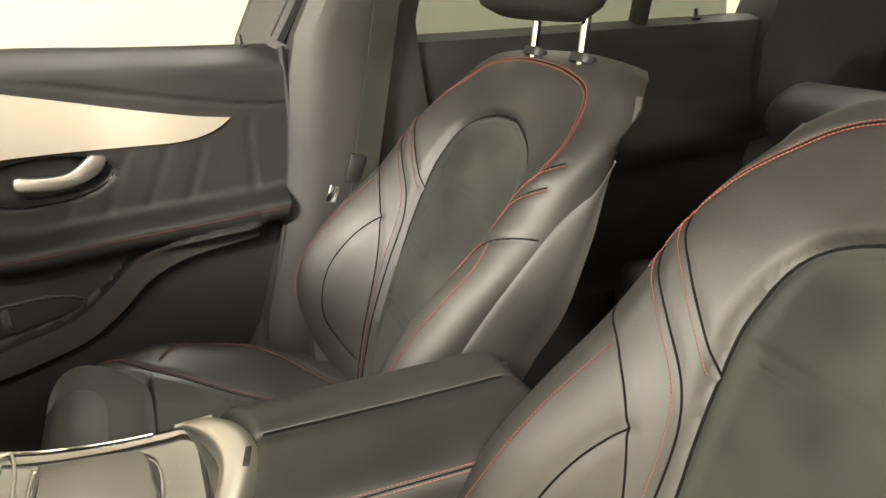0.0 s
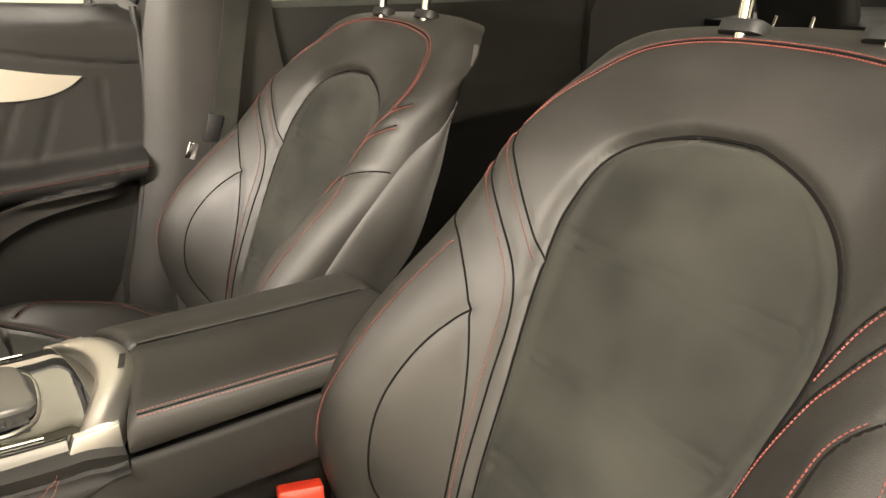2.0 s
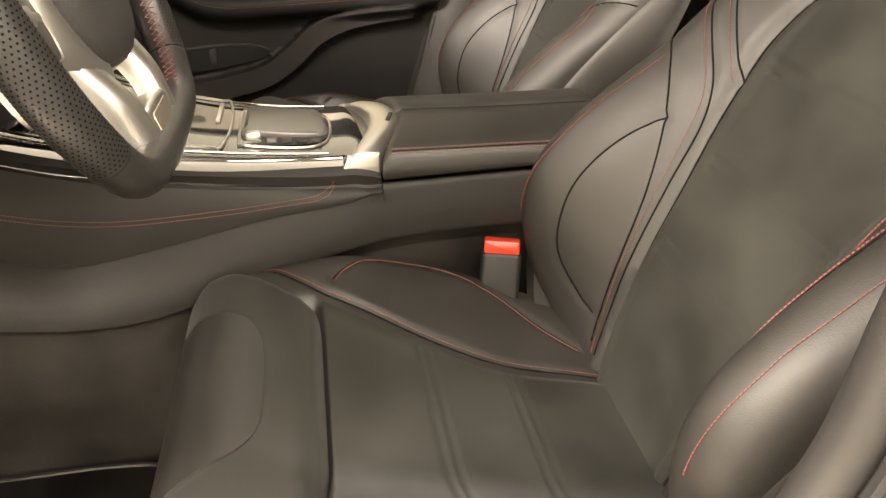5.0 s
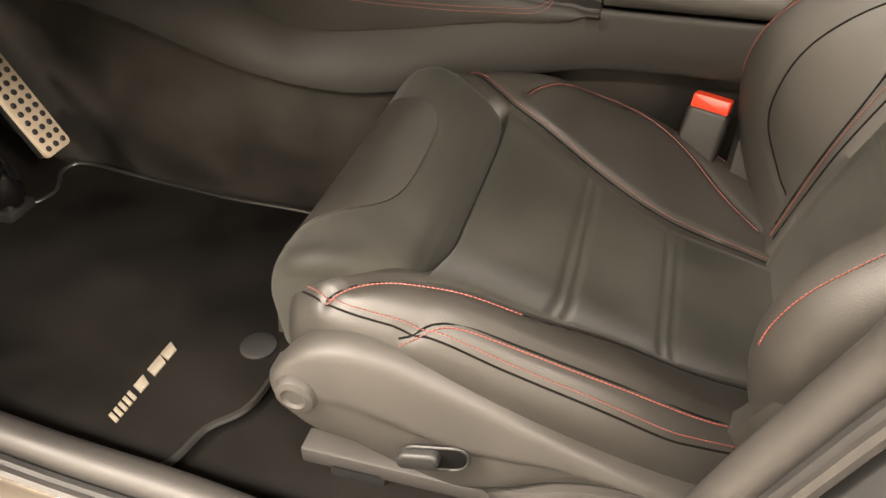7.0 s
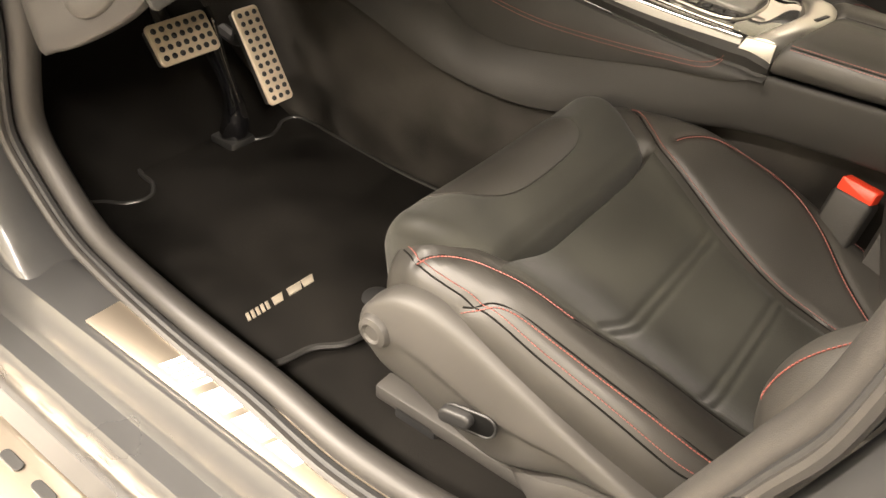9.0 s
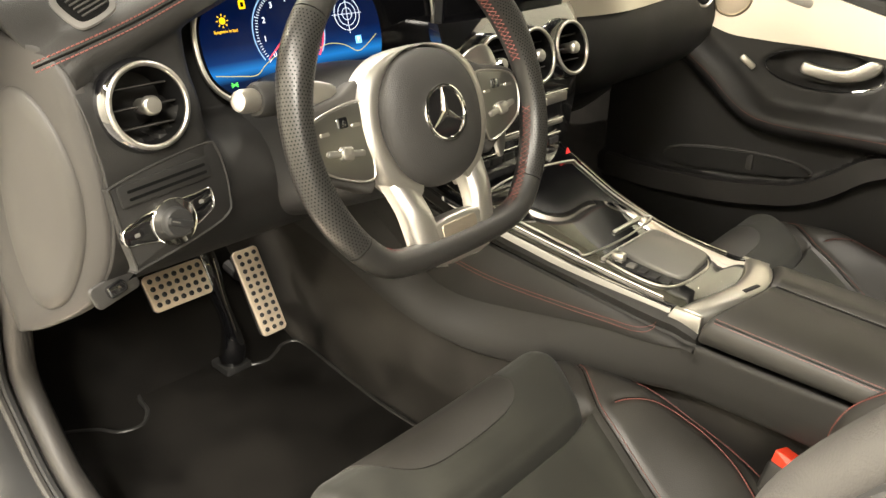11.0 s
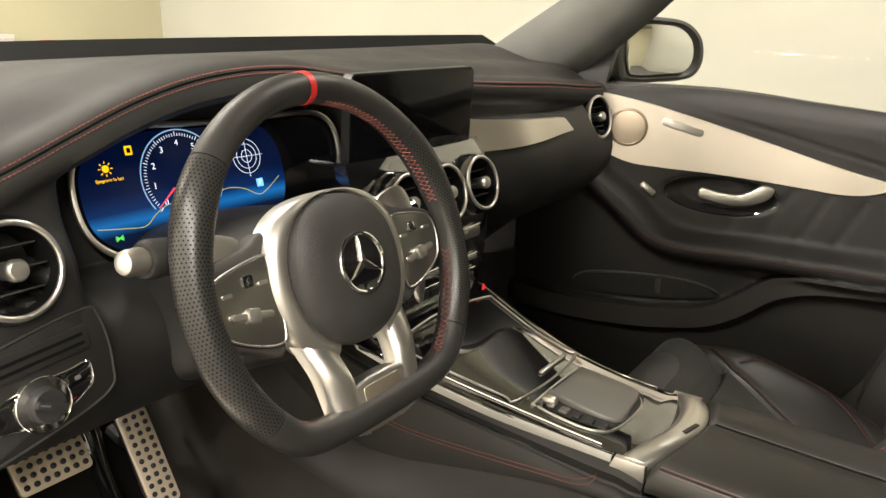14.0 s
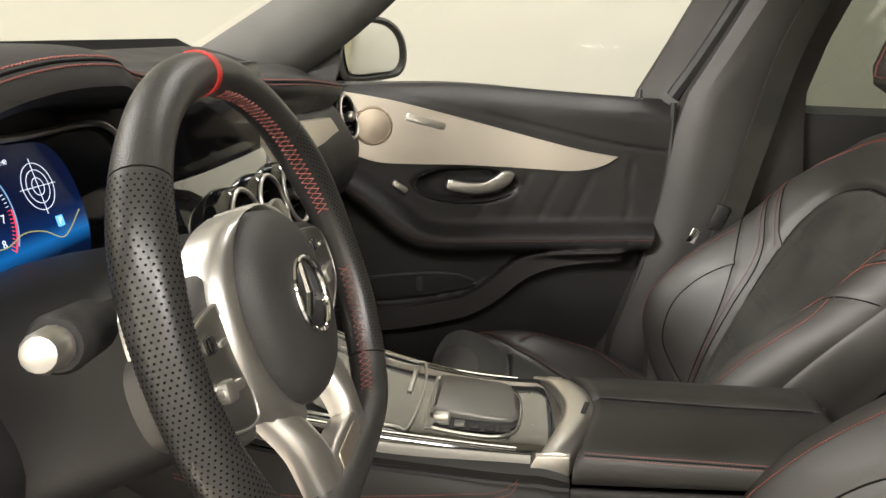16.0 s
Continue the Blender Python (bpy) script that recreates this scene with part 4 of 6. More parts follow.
v, f = tube([tuple(door_m(.365, .438, 0.0) @ Vector((.112 * math.cos(a), .040 * math.sin(a) - .0055 * math.cos(a), 0.001))) for a in np.linspace(0, 2 * math.pi, 48, endpoint=False)], .0018, 6, True)
mesh_ob("handle_bezel", v, f, GLOSS, door, "gloss black handle surround")
part("window_switch", prism(rounded_rect(.036, .013, .004), .006, door_m(.500, .445, .010) @ pose(0, 0, 0, 0, 0, -38), .002), SATIN, door, "small silver switch")
pin = plane_m((.772, .006, float(curve1(BELT, .006)) - .004), (1, 0, 0), (0, 0, 1))
v, f = lathe([(.011, 0), (.011, .003), (.006, .005), (.0045, .007), (.0045, .020), (.003, .0225), (.0, .023)], 14, pin)
mesh_ob("lock_pin", v, f, DARK, door, "black lock pin")
for off in (-.0, .012):
    q = even(ARM[:-2], .004)
    P = door_place(q[:, 0], q[:, 1] + .006 - off * .6, .0012)
    N = np.tile((-.8, 0, .6), (len(q), 1))
    v, f = stitches(P, N)
    tagged(mesh_ob("stitching", v, f, RED, door, "red thread stitching", smooth=False), kind="stuff")
    break
# open door pocket with a divider, over the lower rail
def pocket_line(k):
    return [(.50 + k * x, .228 + k * z) for x, z in ((-.15, -.012), (-.11, .010), (-.04, .020), (.05, .022), (.12, .014), (.145, -.006), (.11, -.022), (.02, -.026), (-.08, -.024))]


P = [door_place(np.array([y]), np.array([z]), .004)[0] for y, z in spline(pocket_line(1), 5, True)]
v, f = tube(P, .0035, 8, True)
mesh_ob("pocket_rim", v, f, TRIMSKIN, door, "dark rim of the open door pocket")
rings = []
for k, lift in ((.98, .004), (.94, -.004), (.86, -.008), (.5, -.008), (.05, -.008)):
    rings.append([door_place(np.array([y]), np.array([z]), lift + .010)[0] for y, z in spline(pocket_line(k), 5, True)])
v, f = loft(rings)
mesh_ob("pocket_well", v, f, FACE, door, "dark inside of the door pocket", angle=50)
part("pocket_divider", box((.012, .020, .036), tuple(door_place(np.array([.47]), np.array([.228]), .008)[0]), .004), TRIMSKIN, door, "divider in the door pocket")
# lower band of grey plastic
rings = []
for y in np.linspace(.035, .78, 60):
    a, b = float(curve1(BAND_LOW, y)), float(curve1(BAND_TOP, y))
    z = np.linspace(a, b, 8)
    p = door_place(np.full(8, y), np.clip(z, a + .012, b - .006), .004)
    p[:, 2] = z
    rings.append(np.vstack([p, p[::-1] + np.array([.03, 0, 0])]))
v, f = loft(rings)
mesh_ob("pocket_rail", v, f, TRIMSKIN, door, "grey plastic rail over the door pocket", angle=50)
v, f = grid_mesh(lambda y, z: (.812, y, z), [-.3, .2, .75], [.58, .8, 1.12])
win = thicken(mesh_ob("window_pane", v, f, GLASS, door, "clear side window glass"), .004)
win.visible_shadow = False

# outer mirror
mirror = thing("door_mirror", "dark grey outer door mirror with clear glass", "door mirror")
mm = plane_m((.952, .598, .719), (.917, -.4, 0), (-.42, -.90, .05))
mo = [tuple(q) for q in spline([(-.085, -.05), (-.088, .03), (-.06, .064), (.0, .066), (.05, .055), (.082, .02), (.085, -.03), (.06, -.062), (0, -.066), (-.06, -.066)], 5, True)]
rings = []
for d, s_ in ((-.002, .86), (.006, .95), (.002, 1.06), (-.03, 1.12), (-.07, .98), (-.10, .6)):
    rings.append([tuple(mm @ Vector((x * s_ * 1.48, y * s_ * 1.04, d))) for x, y in mo])
v, f = loft(rings)
mesh_ob("mirror_housing", v, f, PANEL, mirror, "dark grey mirror housing", angle=50)
part("mirror_glass", prism([(x * 1.22, y * .86) for x, y in mo], .004, mm @ Matrix.Translation((-.008, 0, .002)), .001), MIRROR, mirror, "silvered mirror glass")
v, f = tube([(.92, .66, .665), (.86, .68, .65), (.80, .69, .64)], .022, 10)
mesh_ob("mirror_foot", v, f, DARK, mirror)


# front pillars with sail panels, both sides
def front_pillar(side, name):
    rings = []
    for t in np.linspace(0, 1.42, 28):
        front = (side * (.735 - .16 * t), .955 - .56 * t, .715 + .275 * t)
        rear = (side * (.745 - .16 * t), .735 - .42 * t, .655 + .315 * t - .02 * math.sin(math.pi * min(t, 1)))
        f_, r_ = np.array(front), np.array(rear)
        inn = np.array((-side * .022, 0, 0))
        mid = (f_ + r_) / 2
        rings.append([f_, mid * .5 + f_ * .5 + inn, mid + inn * 1.4, mid * .5 + r_ * .5 + inn, r_, r_ - inn * 1.5, f_ - inn * 1.5])
    v, f = loft(rings)
    return tagged(mesh_ob(name, v, f, HEADLINER, None, "grey fabric-covered windscreen pillar", angle=50), "", "pillar", kind="structure")


front_pillar(1, "pillar_1")
front_pillar(-1, "pillar_2")
sail = [tuple(q) for q in spline([(.73, .652), (.70, .71), (.655, .775), (.60, .82), (.575, .82), (.615, .745), (.64, .66), (.64, .652)], 4, True)]
part("sail_panel", prism([(y, z) for y, z in sail], .02, Matrix(((0, 0, 1, .735), (1, 0, 0, 0), (0, 1, 0, 0), (0, 0, 0, 1))), .004), DARK, door, "dark triangular sail panel")

# middle pillar with the seat belt
rings = []
for z, y0, y1, x in ((-.05, .075, -.34, .735), (.1, .05, -.34, .742), (.25, -.005, -.34, .75), (.4, -.040, -.34, .755), (.55, -.064, -.33, .762), (.62, -.085, -.330, .765), (.72, -.140, -.355, .745), (.85, -.205, -.40, .705), (.98, -.27, -.44, .66), (1.12, -.34, -.50, .61)):
    rings.append([(x + .075, y0 + .09, z), (x + .066, y0 + .085, z), (x + .030, y0 + .002, z), (x, y0 - .006, z), (x - .022, y0 - .035, z), (x - .028, y0 - .07, z), (x - .028, y1 + .05, z), (x - .015, y1 + .012, z), (x + .06, y1, z)])
v, f = loft([np.array(r) for r in rings])
tagged(mesh_ob("pillar_3", v, f, TRIMSKIN, None, "grey plastic middle pillar beside the passenger seat", angle=30), "", "pillar", kind="structure")
v, f = tube(spline([(.80, -.066, .61), (.785, -.11, .68), (.755, -.17, .79), (.70, -.25, .95)], 6), .016, 8)
tagged(mesh_ob("trim_1", v, f, RUBBER, None, "black rubber door seal on the pillar"), "", "door seal", kind="structure")
v, f = tube(spline([(.745, .05, .05), (.752, .005, .2), (.758, -.03, .32), (.765, -.058, .46), (.775, -.064, .60)], 6), .007, 8)
tagged(mesh_ob("trim_2", v, f, RUBBER, None, "black rubber door seal below the belt line"), "", "door seal", kind="structure")
belt = thing("seat_belt", "black woven seat belt hanging on the middle pillar", "seat belt")
q = spline([(.665, -.36, .93), (.70, -.27, .72), (.705, -.225, .56), (.695, -.185, .42), (.68, -.15, .30), (.66, -.12, .15)], 6)
rings = [[p + np.array(o) for o in ((-.004, -.024, 0), (-.004, .024, 0), (0, .024, 0), (0, -.024, 0))] for p in q]
v, f = loft(rings)
mesh_ob("webbing", v, f, SUEDE, belt, "black belt webbing")
part("belt_tongue", box((.012, .03, .055), (.688, -.150, .375), .004, turn=pose(0, 0, 0, 20, 0, 0).to_3x3()), DARK, belt)
part("tongue_blade", box((.003, .018, .03), (.629, -.090, .352), .001, turn=pose(0, 0, 0, 25, 0, 0).to_3x3()), CHROME, belt, "chrome belt tongue")

# rear door, rear pillar, roof
rings = []
for y in np.linspace(-.30, -1.15, 40):
    top = float(curve1(BELT, y))
    z = np.r_[np.linspace(-.05, top - .03, 20), top - .012, top]
    x = np.full(len(z), float(door_x(y))) + np.r_[np.zeros(20), .006, .04]
    x = x - .04 * np.exp(-((z - .30) / .04) ** 2) + .004 * np.exp(-((z - .47) / .004) ** 2)
    rings.append(np.vstack([np.stack([x, np.full(len(z), y), z], 1), [[.85, y, top - .002], [.85, y, -.05]]]))
v, f = loft(rings)
rear_door = thing("rear_door", "black rear door lining coloured darker for the rear shadow, closed", "car door")
# darker than the front lining: the shade of the rear cabin is in the colour
mesh_ob("lining", v, f, FACE, rear_door, "soft black rear door lining", angle=50)
part("divider_bar", box((.03, .035, .46), (.79, -.885, .73), .006, turn=pose(0, 0, 0, 14, 0, 0).to_3x3()), DARK, rear_door, "black window divider bar")
v, f = lathe([(.011, 0), (.011, .003), (.006, .005), (.0045, .007), (.0045, .020), (.003, .0225), (.0, .023)], 14, plane_m((.775, -.985, float(curve1(BELT, -.985)) - .004), (1, 0, 0), (0, 0, 1)))
mesh_ob("lock_pin", v, f, DARK, rear_door)
v, f = grid_mesh(lambda y, z: (.815, y, z), [-1.1, -.7, -.33], [.53, .75, 1.12])
win = thicken(mesh_ob("window_pane", v, f, TINTED, rear_door, "dark tinted rear window glass"), .004)
rings = []
for z, y0, y1, x in ((-.05, -1.08, -1.9, .74), (.3, -1.09, -1.9, .75), (.5, -1.11, -1.75, .75), (.58, -1.14, -1.45, .74), (.7, -1.22, -1.5, .71), (.98, -1.45, -1.75, .62), (1.12, -1.57, -1.84, .58)):
    rings.append([(x + .07, y0, z), (x - .03, y0 - .02, z), (x - .05, y0 - .08, z), (x - .05, y1, z), (x + .07, y1, z)])
v, f = loft([np.array(r) for r in rings])
tagged(mesh_ob("pillar_4", v, f, DARK, None, "dark rear pillar lining", angle=30), "", "pillar", kind="structure")
v2 = [(-q[0], q[1], q[2]) for q in v]
tagged(mesh_ob("pillar_5", v2, [tuple(reversed(q)) for q in f], DARK, None, "dark rear pillar lining", angle=30), "", "pillar", kind="structure")
def roof_z(x, y):
    return 1.115 + .03 * (1 - (x / .66) ** 2) - .05 * (max(0, y + .2) / .4) ** 2 * (y > -.2) - .07 * (max(0, -1.0 - y) / .75) ** 1.5


def roof_sheet(x0, x1, y0, y1, t=.03):
    xs, ys = np.linspace(x0, x1, 12), np.linspace(y0, y1, 14)
    return loft([[(x, y, roof_z(x, y)) for y in ys] + [(x, y, roof_z(x, y) + t) for y in ys[::-1]] for x in xs])


v, f = roof_sheet(-.66, .66, -1.82, .20)
tagged(mesh_ob("car_roof", v, f, HEADLINER, None, "grey fabric roof lining", angle=40), "", "roof lining", kind="structure")
rings = []
for x in np.linspace(-.74, .74, 20):
    y, z = 1.22 - .09 * (x / .74) ** 2 * 3, .735
    rings.append([(x, y, z), (x * .80, .40, 1.0), (x * .76, .19, 1.085), (x * .76, .19, 1.089), (x * .80, .40, 1.004), (x, y, z + .004)])
v, f = loft([np.array(r) for r in rings])
shield = tagged(mesh_ob("windscreen", v, f, GLASS, None, "clear windscreen glass"), "", "windscreen", kind="structure")
shield.visible_shadow = False

# rear bench
bench = thing("rear_bench", "black leather rear bench seat, backrests coloured darker for shadow", "car seat")


def soft_block(w, d, h, m, r=.05):
    bm = bmesh.new()
    bmesh.ops.create_cube(bm, size=1)
    bmesh.ops.scale(bm, vec=(w, d, h), verts=bm.verts)
    bmesh.ops.bevel(bm, geom=bm.edges[:], offset=r, segments=5, affect="EDGES", profile=0.5)
    bmesh.ops.transform(bm, matrix=m, verts=bm.verts)
    return bm


part("cushion", soft_block(1.28, .50, .20, pose(0, -.90, -.03, 8)), LEATHER, bench)
# backrests and headrests darker than the leather cushion, as painted rear shade
for sx in (-.40, .40):
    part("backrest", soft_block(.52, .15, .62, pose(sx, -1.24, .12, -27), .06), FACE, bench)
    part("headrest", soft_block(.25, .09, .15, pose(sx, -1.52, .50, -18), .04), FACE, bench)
    for dx in (-.05, .05):
        v, f = tube([(sx + dx, -1.44, .38), (sx + dx, -1.49, .48)], .006, 10)
        mesh_ob("headrest_post", v, f, CHROME, bench, "chrome headrest post")
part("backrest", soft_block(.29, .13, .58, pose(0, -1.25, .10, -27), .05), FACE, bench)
slab("parcel_cover", (-.68, -1.95, .44), (.68, -1.50, .455), DARK, "dark luggage compartment cover", "luggage cover")
slab("tailgate", (-.72, -2.0, -.1), (.72, -1.95, .58), DARK, "dark lower tailgate lining", "tailgate")
# driver-side rear door stays shut behind the middle post
slab("rear_window_1", (-.79, -1.2, .57), (-.785, -.32, 1.12), TINTED, "dark tinted rear side window", "window")
slab("rear_window_2", (-.6, -1.96, .58), (.6, -1.955, 1.05), TINTED, "dark tinted rear window", "window")
slab("rear_side_1", (-.80, -1.2, -.05), (-.74, -.30, .57), SOFT, "black rear door lining on the driver side", "door lining")


# ---- dashboard ----
dash = thing("dashboard", "black leather dashboard with red double stitching", "dashboard")
# lip of the top pad: height and depth along the width
LIP_Z = [(-.72, .618), (-.65, .637), (-.58, .658), (-.514, .682), (-.453, .704), (-.39, .720), (-.33, .727), (-.25, .727), (-.15, .716), (-.05, .704), (.05, .694), (.15, .686), (.35, .673), (.6, .652), (.68, .648)]
LIP_Y = [(-.72, .606), (-.60, .604), (-.50, .608), (-.33, .605), (-.22, .610), (-.15, .640), (-.08, .668), (.08, .668), (.14, .640), (.2, .606), (.4, .592), (.6, .605), (.68, .62)]


def cluster_in(x):
    return smooth01(-.548, -.508, x) * (1 - smooth01(-.10, -.06, x))


def end_x(y):
    """The dashboard's outer end: it slants outwards to the front."""
    return -.654 - .33 * np.clip(np.asarray(y) - .59, 0, .17)


def dash_section(x):
    ye, ze = float(curve1(LIP_Y, x)), float(curve1(LIP_Z, x))
    c = float(cluster_in(x))
    rear = 1.19 - .16 * (abs(x) / .7) ** 2.2
    low = .405 if x < -.1 else .43
    s = [(rear, .712), (1.02 - .03 * abs(x), .719), (.90, .722), (.80, .5 * (.722 + ze) + .006), (ye + .10, .35 * .722 + .65 * ze + .008), (ye + .045, ze + .006), (ye + .018, ze + .003), (ye + .004, ze - .003),
         (ye, ze - .010), (ye + .003, ze - .018)]
    if x < -.06:
        s += [(ye + .008 + .05 * c, ze - .026), (ye + .010 + .075 * c, ze - .040), (ye + .006 + .078 * c, .60), (.598 + .085 * c, .57), (.594 + .085 * c, .545), (.590 + .080 * c, .528), (.588 + .02 * c, .508), (.590, .47), (.597, .44), (.612, .41), (.64, .385), (.70, .37), (.80, .37), (1.1, .40)]
    else:
        s += [(ye + .012, ze - .03), (ye + .014, ze - .05), (ye + .004, .615), (ye - .012, .585), (ye - .022, .56), (ye - .026, .53), (ye - .020, .50), (ye - .004, .47), (ye + .03, .445), (ye + .09, .425), (.76, .40), (.84, .33), (.95, .26), (1.2, .24)]
    return np.array(s)


rings = []
for x in np.r_[np.linspace(-.70, -.555, 40), np.linspace(-.55, -.50, 22), np.linspace(-.49, -.11, 50), np.linspace(-.105, -.0605, 20), np.r_[np.linspace(-.0595, .52, 60), np.linspace(.524, .625, 28), np.linspace(.63, .665, 6)]]:
    yz = spline(dash_section(x), 3)
    for vx, vz in ((-.598, .579), (.572, .597)):
        hole = (np.hypot(x - vx, yz[:, 1] - vz) < .042) & (yz[:, 0] < .64)
        yz[hole, 0] = np.maximum(yz[hole, 0], .632)
    lim = end_x(yz[:, 0])
    xx = np.where(x < -.64, -.64 + (x + .64) * (-lim - .64) / .06, x)
    rings.append(np.c_[xx, yz])
v, f = loft(rings, False, False)
body = mesh_ob("body", v, f, DASHSKIN, dash, "soft black dashboard body", angle=50)
# below the lip the body is coloured darker, for the shade the pad casts
body.data.materials.append(FACE)
for poly in body.data.polygons:
    c = poly.center
    if c.y < .90 and c.z < float(curve1(LIP_Z, c.x)) - .014:
        poly.material_index = 1
thicken(body, .01, 1)


def lip_line(at, lift, x0=-.69, x1=.63):
    """A line along the top pad at a share of its section, with normals."""
    P, N = [], []
    for x in np.linspace(x0, x1, 160):
        yz = spline(dash_section(x), 8)
        k = int(at * 8)
        t = yz[k + 1] - yz[k - 1]
        t /= np.linalg.norm(t)
        n = np.array((t[1], -t[0]))
        n = n if n[1] > 0 else -n
        P.append((x, *(yz[k] + n * (.0105 + lift))))
        N.append((0, *n))
    return np.array(P), np.array(N)


rows = []
for at in (7.5, 7.05):
    rows.append(stitches(*lip_line(at, .0004), step=.0048, length=.0038, width=.0013))
v, f = joined(rows)
tagged(mesh_ob("stitching", v, f, RED, dash, "red double stitching", smooth=False), kind="stuff")
v, f = tube(lip_line(7.28, -.0002)[0], .0013, 6)
mesh_ob("seam", v, f, SEAM, dash, "dark seam between the stitch rows")
# seam across the top pad and the dark glass edge behind it
xs = np.linspace(-.69, .68, 80)
v, f = tube(np.stack([xs, 1.0 - .10 * (np.abs(xs) / .7) ** 2.2, np.full(80, .7195)], 1), .0028, 6)
mesh_ob("top_joint", v, f, RUBBER, dash, "dark joint across the top pad")
v, f = loft([np.array([(x, 1.20 - .165 * (abs(x) / .7) ** 2.2 + dy, z) for dy, z in ((-.03, .712), (-.025, .722), (.03, .750), (.06, .745), (.06, .70))]) for x in np.linspace(-.80, .80, 50)])
mesh_ob("cowl", v, f, BLACK, dash, "black windscreen edge band", angle=30)
# end cap beside the open door
def end_plate(name, line, out, thick, mat, label, lip=.004):
    q = np.array(line)
    c = q.mean(0)
    rings = []
    for grow, o in ((1.0, out - thick), (1.0, out - lip * .4), (1 - lip * 6, out + lip * .5), (.82, out + lip), (.4, out + lip), (.02, out + lip)):
        w = c + (q - c) * grow
        rings.append(np.c_[end_x(w[:, 0]) - o, w])
    v, f = loft(rings, True, True)
    return mesh_ob(name, v, f, mat, dash, label, angle=50)


END = [(.765, .668), (.70, .650), (.625, .635), (.603, .61), (.594, .57), (.588, .52), (.590, .46), (.605, .41), (.64, .36), (.70, .32), (.75, .298), (.775, .305), (.788, .45), (.785, .60)]
end_plate("end_cap", spline(END, 4, True), .004, .012, TRIMSKIN, "grey plastic dashboard end cap")
LID = [(.722, .46), (.708, .55), (.69, .592), (.665, .600), (.64, .585), (.618, .545), (.609, .49), (.622, .43), (.655, .372), (.69, .345), (.712, .352), (.722, .40)]
end_plate("end_lid", spline(LID, 5, True), .0105, .006, PANEL, "grey removable end lid", .005)


def air_vent(x, y, z, r, tilt, group, turn=0.0):
    """A round vent whose barrel faces the cabin."""
    vent = thing("air_vent", "round air vent with chrome ring and centre knob", "air vent", (x, y, z), group=group)
    m = plane_m((0, 0, 0), (1, 0, 0), (turn, -math.cos(radians(tilt)), math.sin(radians(tilt))))
    vv, ff = lathe([(r * 1.22, -.035), (r * 1.20, -.012), (r * 1.12, .000), (r * 1.05, .003), (r * 1.0, .0)], 48, m, False)
    mesh_ob("barrel", vv, ff, GLOSS, vent, "gloss black vent barrel")
    vv, ff = tube([tuple(m @ Vector((r * math.cos(a), r * math.sin(a), .006))) for a in np.linspace(0, 2 * math.pi, 56, endpoint=False)], r * .072, 10, True)
    mesh_ob("ring", vv, ff, SATIN, vent, "satin chrome ring")
    vv, ff = lathe([(r * .97, .006), (r * .93, -.004), (r * .87, -.010), (r * .85, -.045), (.001, -.046)], 40, m, False)
    mesh_ob("throat", vv, ff, BLACK, vent)
    for k in (-1, 0, 1):
        h = k * r * .48
        w = math.sqrt(max(0, (r * .84) ** 2 - h * h))
        part("slat", box((2 * w, .0026, .014), (0, h, -.012), .0009, 1), BLACK, vent).matrix_basis = m
        part("slat_edge", box((2 * w, .0016, .0012), (0, h + .0004, -.0045), .0004, 1), TRIMSKIN, vent, "thin grey slat edge").matrix_basis = m
    vv, ff = lathe([(r * .20, -.012), (r * .20, .002), (r * .24, .005), (r * .24, .012), (r * .19, .015), (0, .0155)], 20, m)
    mesh_ob("knob", vv, ff, SATIN, vent, "satin silver knob")
    return vent


air_vent(-.598, .584, .579, .041, 12, "dashboard air vents", .04)
air_vent(.572, .583, .597, .041, 12, "dashboard air vents", -.10)
for x in (-.100, -.012, .076):
    air_vent(x, .546, .548, .039, 14, "dashboard air vents")

# small side vent in the top pad
sv = thing("demister_vent", "small black slatted demister vent in the dashboard", "air vent", (-.620, .632, .676))
svm = plane_m((0, 0, 0), (1, .15, .30), (-.25, -.55, .75))
part("frame", prism([tuple(q) for q in spline([(-.028, -.018), (-.026, .016), (-.008, .026), (.018, .022), (.024, -.006), (.014, -.026), (-.018, -.028)], 4, True)], .003, svm, .001), POST, sv)
part("opening", prism([(q[0] * .78, q[1] * .8) for q in spline([(-.028, -.018), (-.026, .016), (-.008, .026), (.018, .022), (.024, -.006), (.014, -.026), (-.018, -.028)], 4, True)], .0008, svm @ Matrix.Translation((0, 0, .003))), BLACK, sv)
for k in range(7):
    part("slat", prism(rounded_rect(.030, .0020, .0008, 2), .0014, svm @ Matrix.Translation((-.001, -.016 + .0056 * k, .0036))), TRIMSKIN, sv)

# light switch panel
lp = thing("light_switch_panel", "black light switch panel with rotary chrome-ringed dial", "light switch", (-.596, .577, .470))
lm = plane_m((0, 0, 0), (1, 0, .08), (.03, -.985, .17))
SURROUND = [tuple(q) for q in spline([(-.055, -.040), (-.057, .030), (-.046, .044), (.052, .054), (.070, .042), (.070, -.006), (.052, -.032), (-.050, -.046)], 5, True)]
part("surround", prism(SURROUND, .018, lm @ Matrix.Translation((0, 0, -.010)), .002), FACE, lp, "soft black raised surround")
v, f = tube([tuple(lm @ Vector((x, y, .0072))) for x, y in SURROUND], .0018, 6, True)
mesh_ob("surround_rim", v, f, DASHSKIN, lp, "rounded edge of the surround")
part("card_slot", prism(rounded_rect(.104, .023, .003), .0105, lm @ Matrix.Translation((.002, .030, 0)), .001), FACE, lp, "dark slot block")
for dy in (.0255, .0335):
    part("slot", prism(rounded_rect(.090, .0032, .0012, 2), .0109, lm @ Matrix.Translation((.004, dy, 0))), BLACK, lp, "narrow black slot")
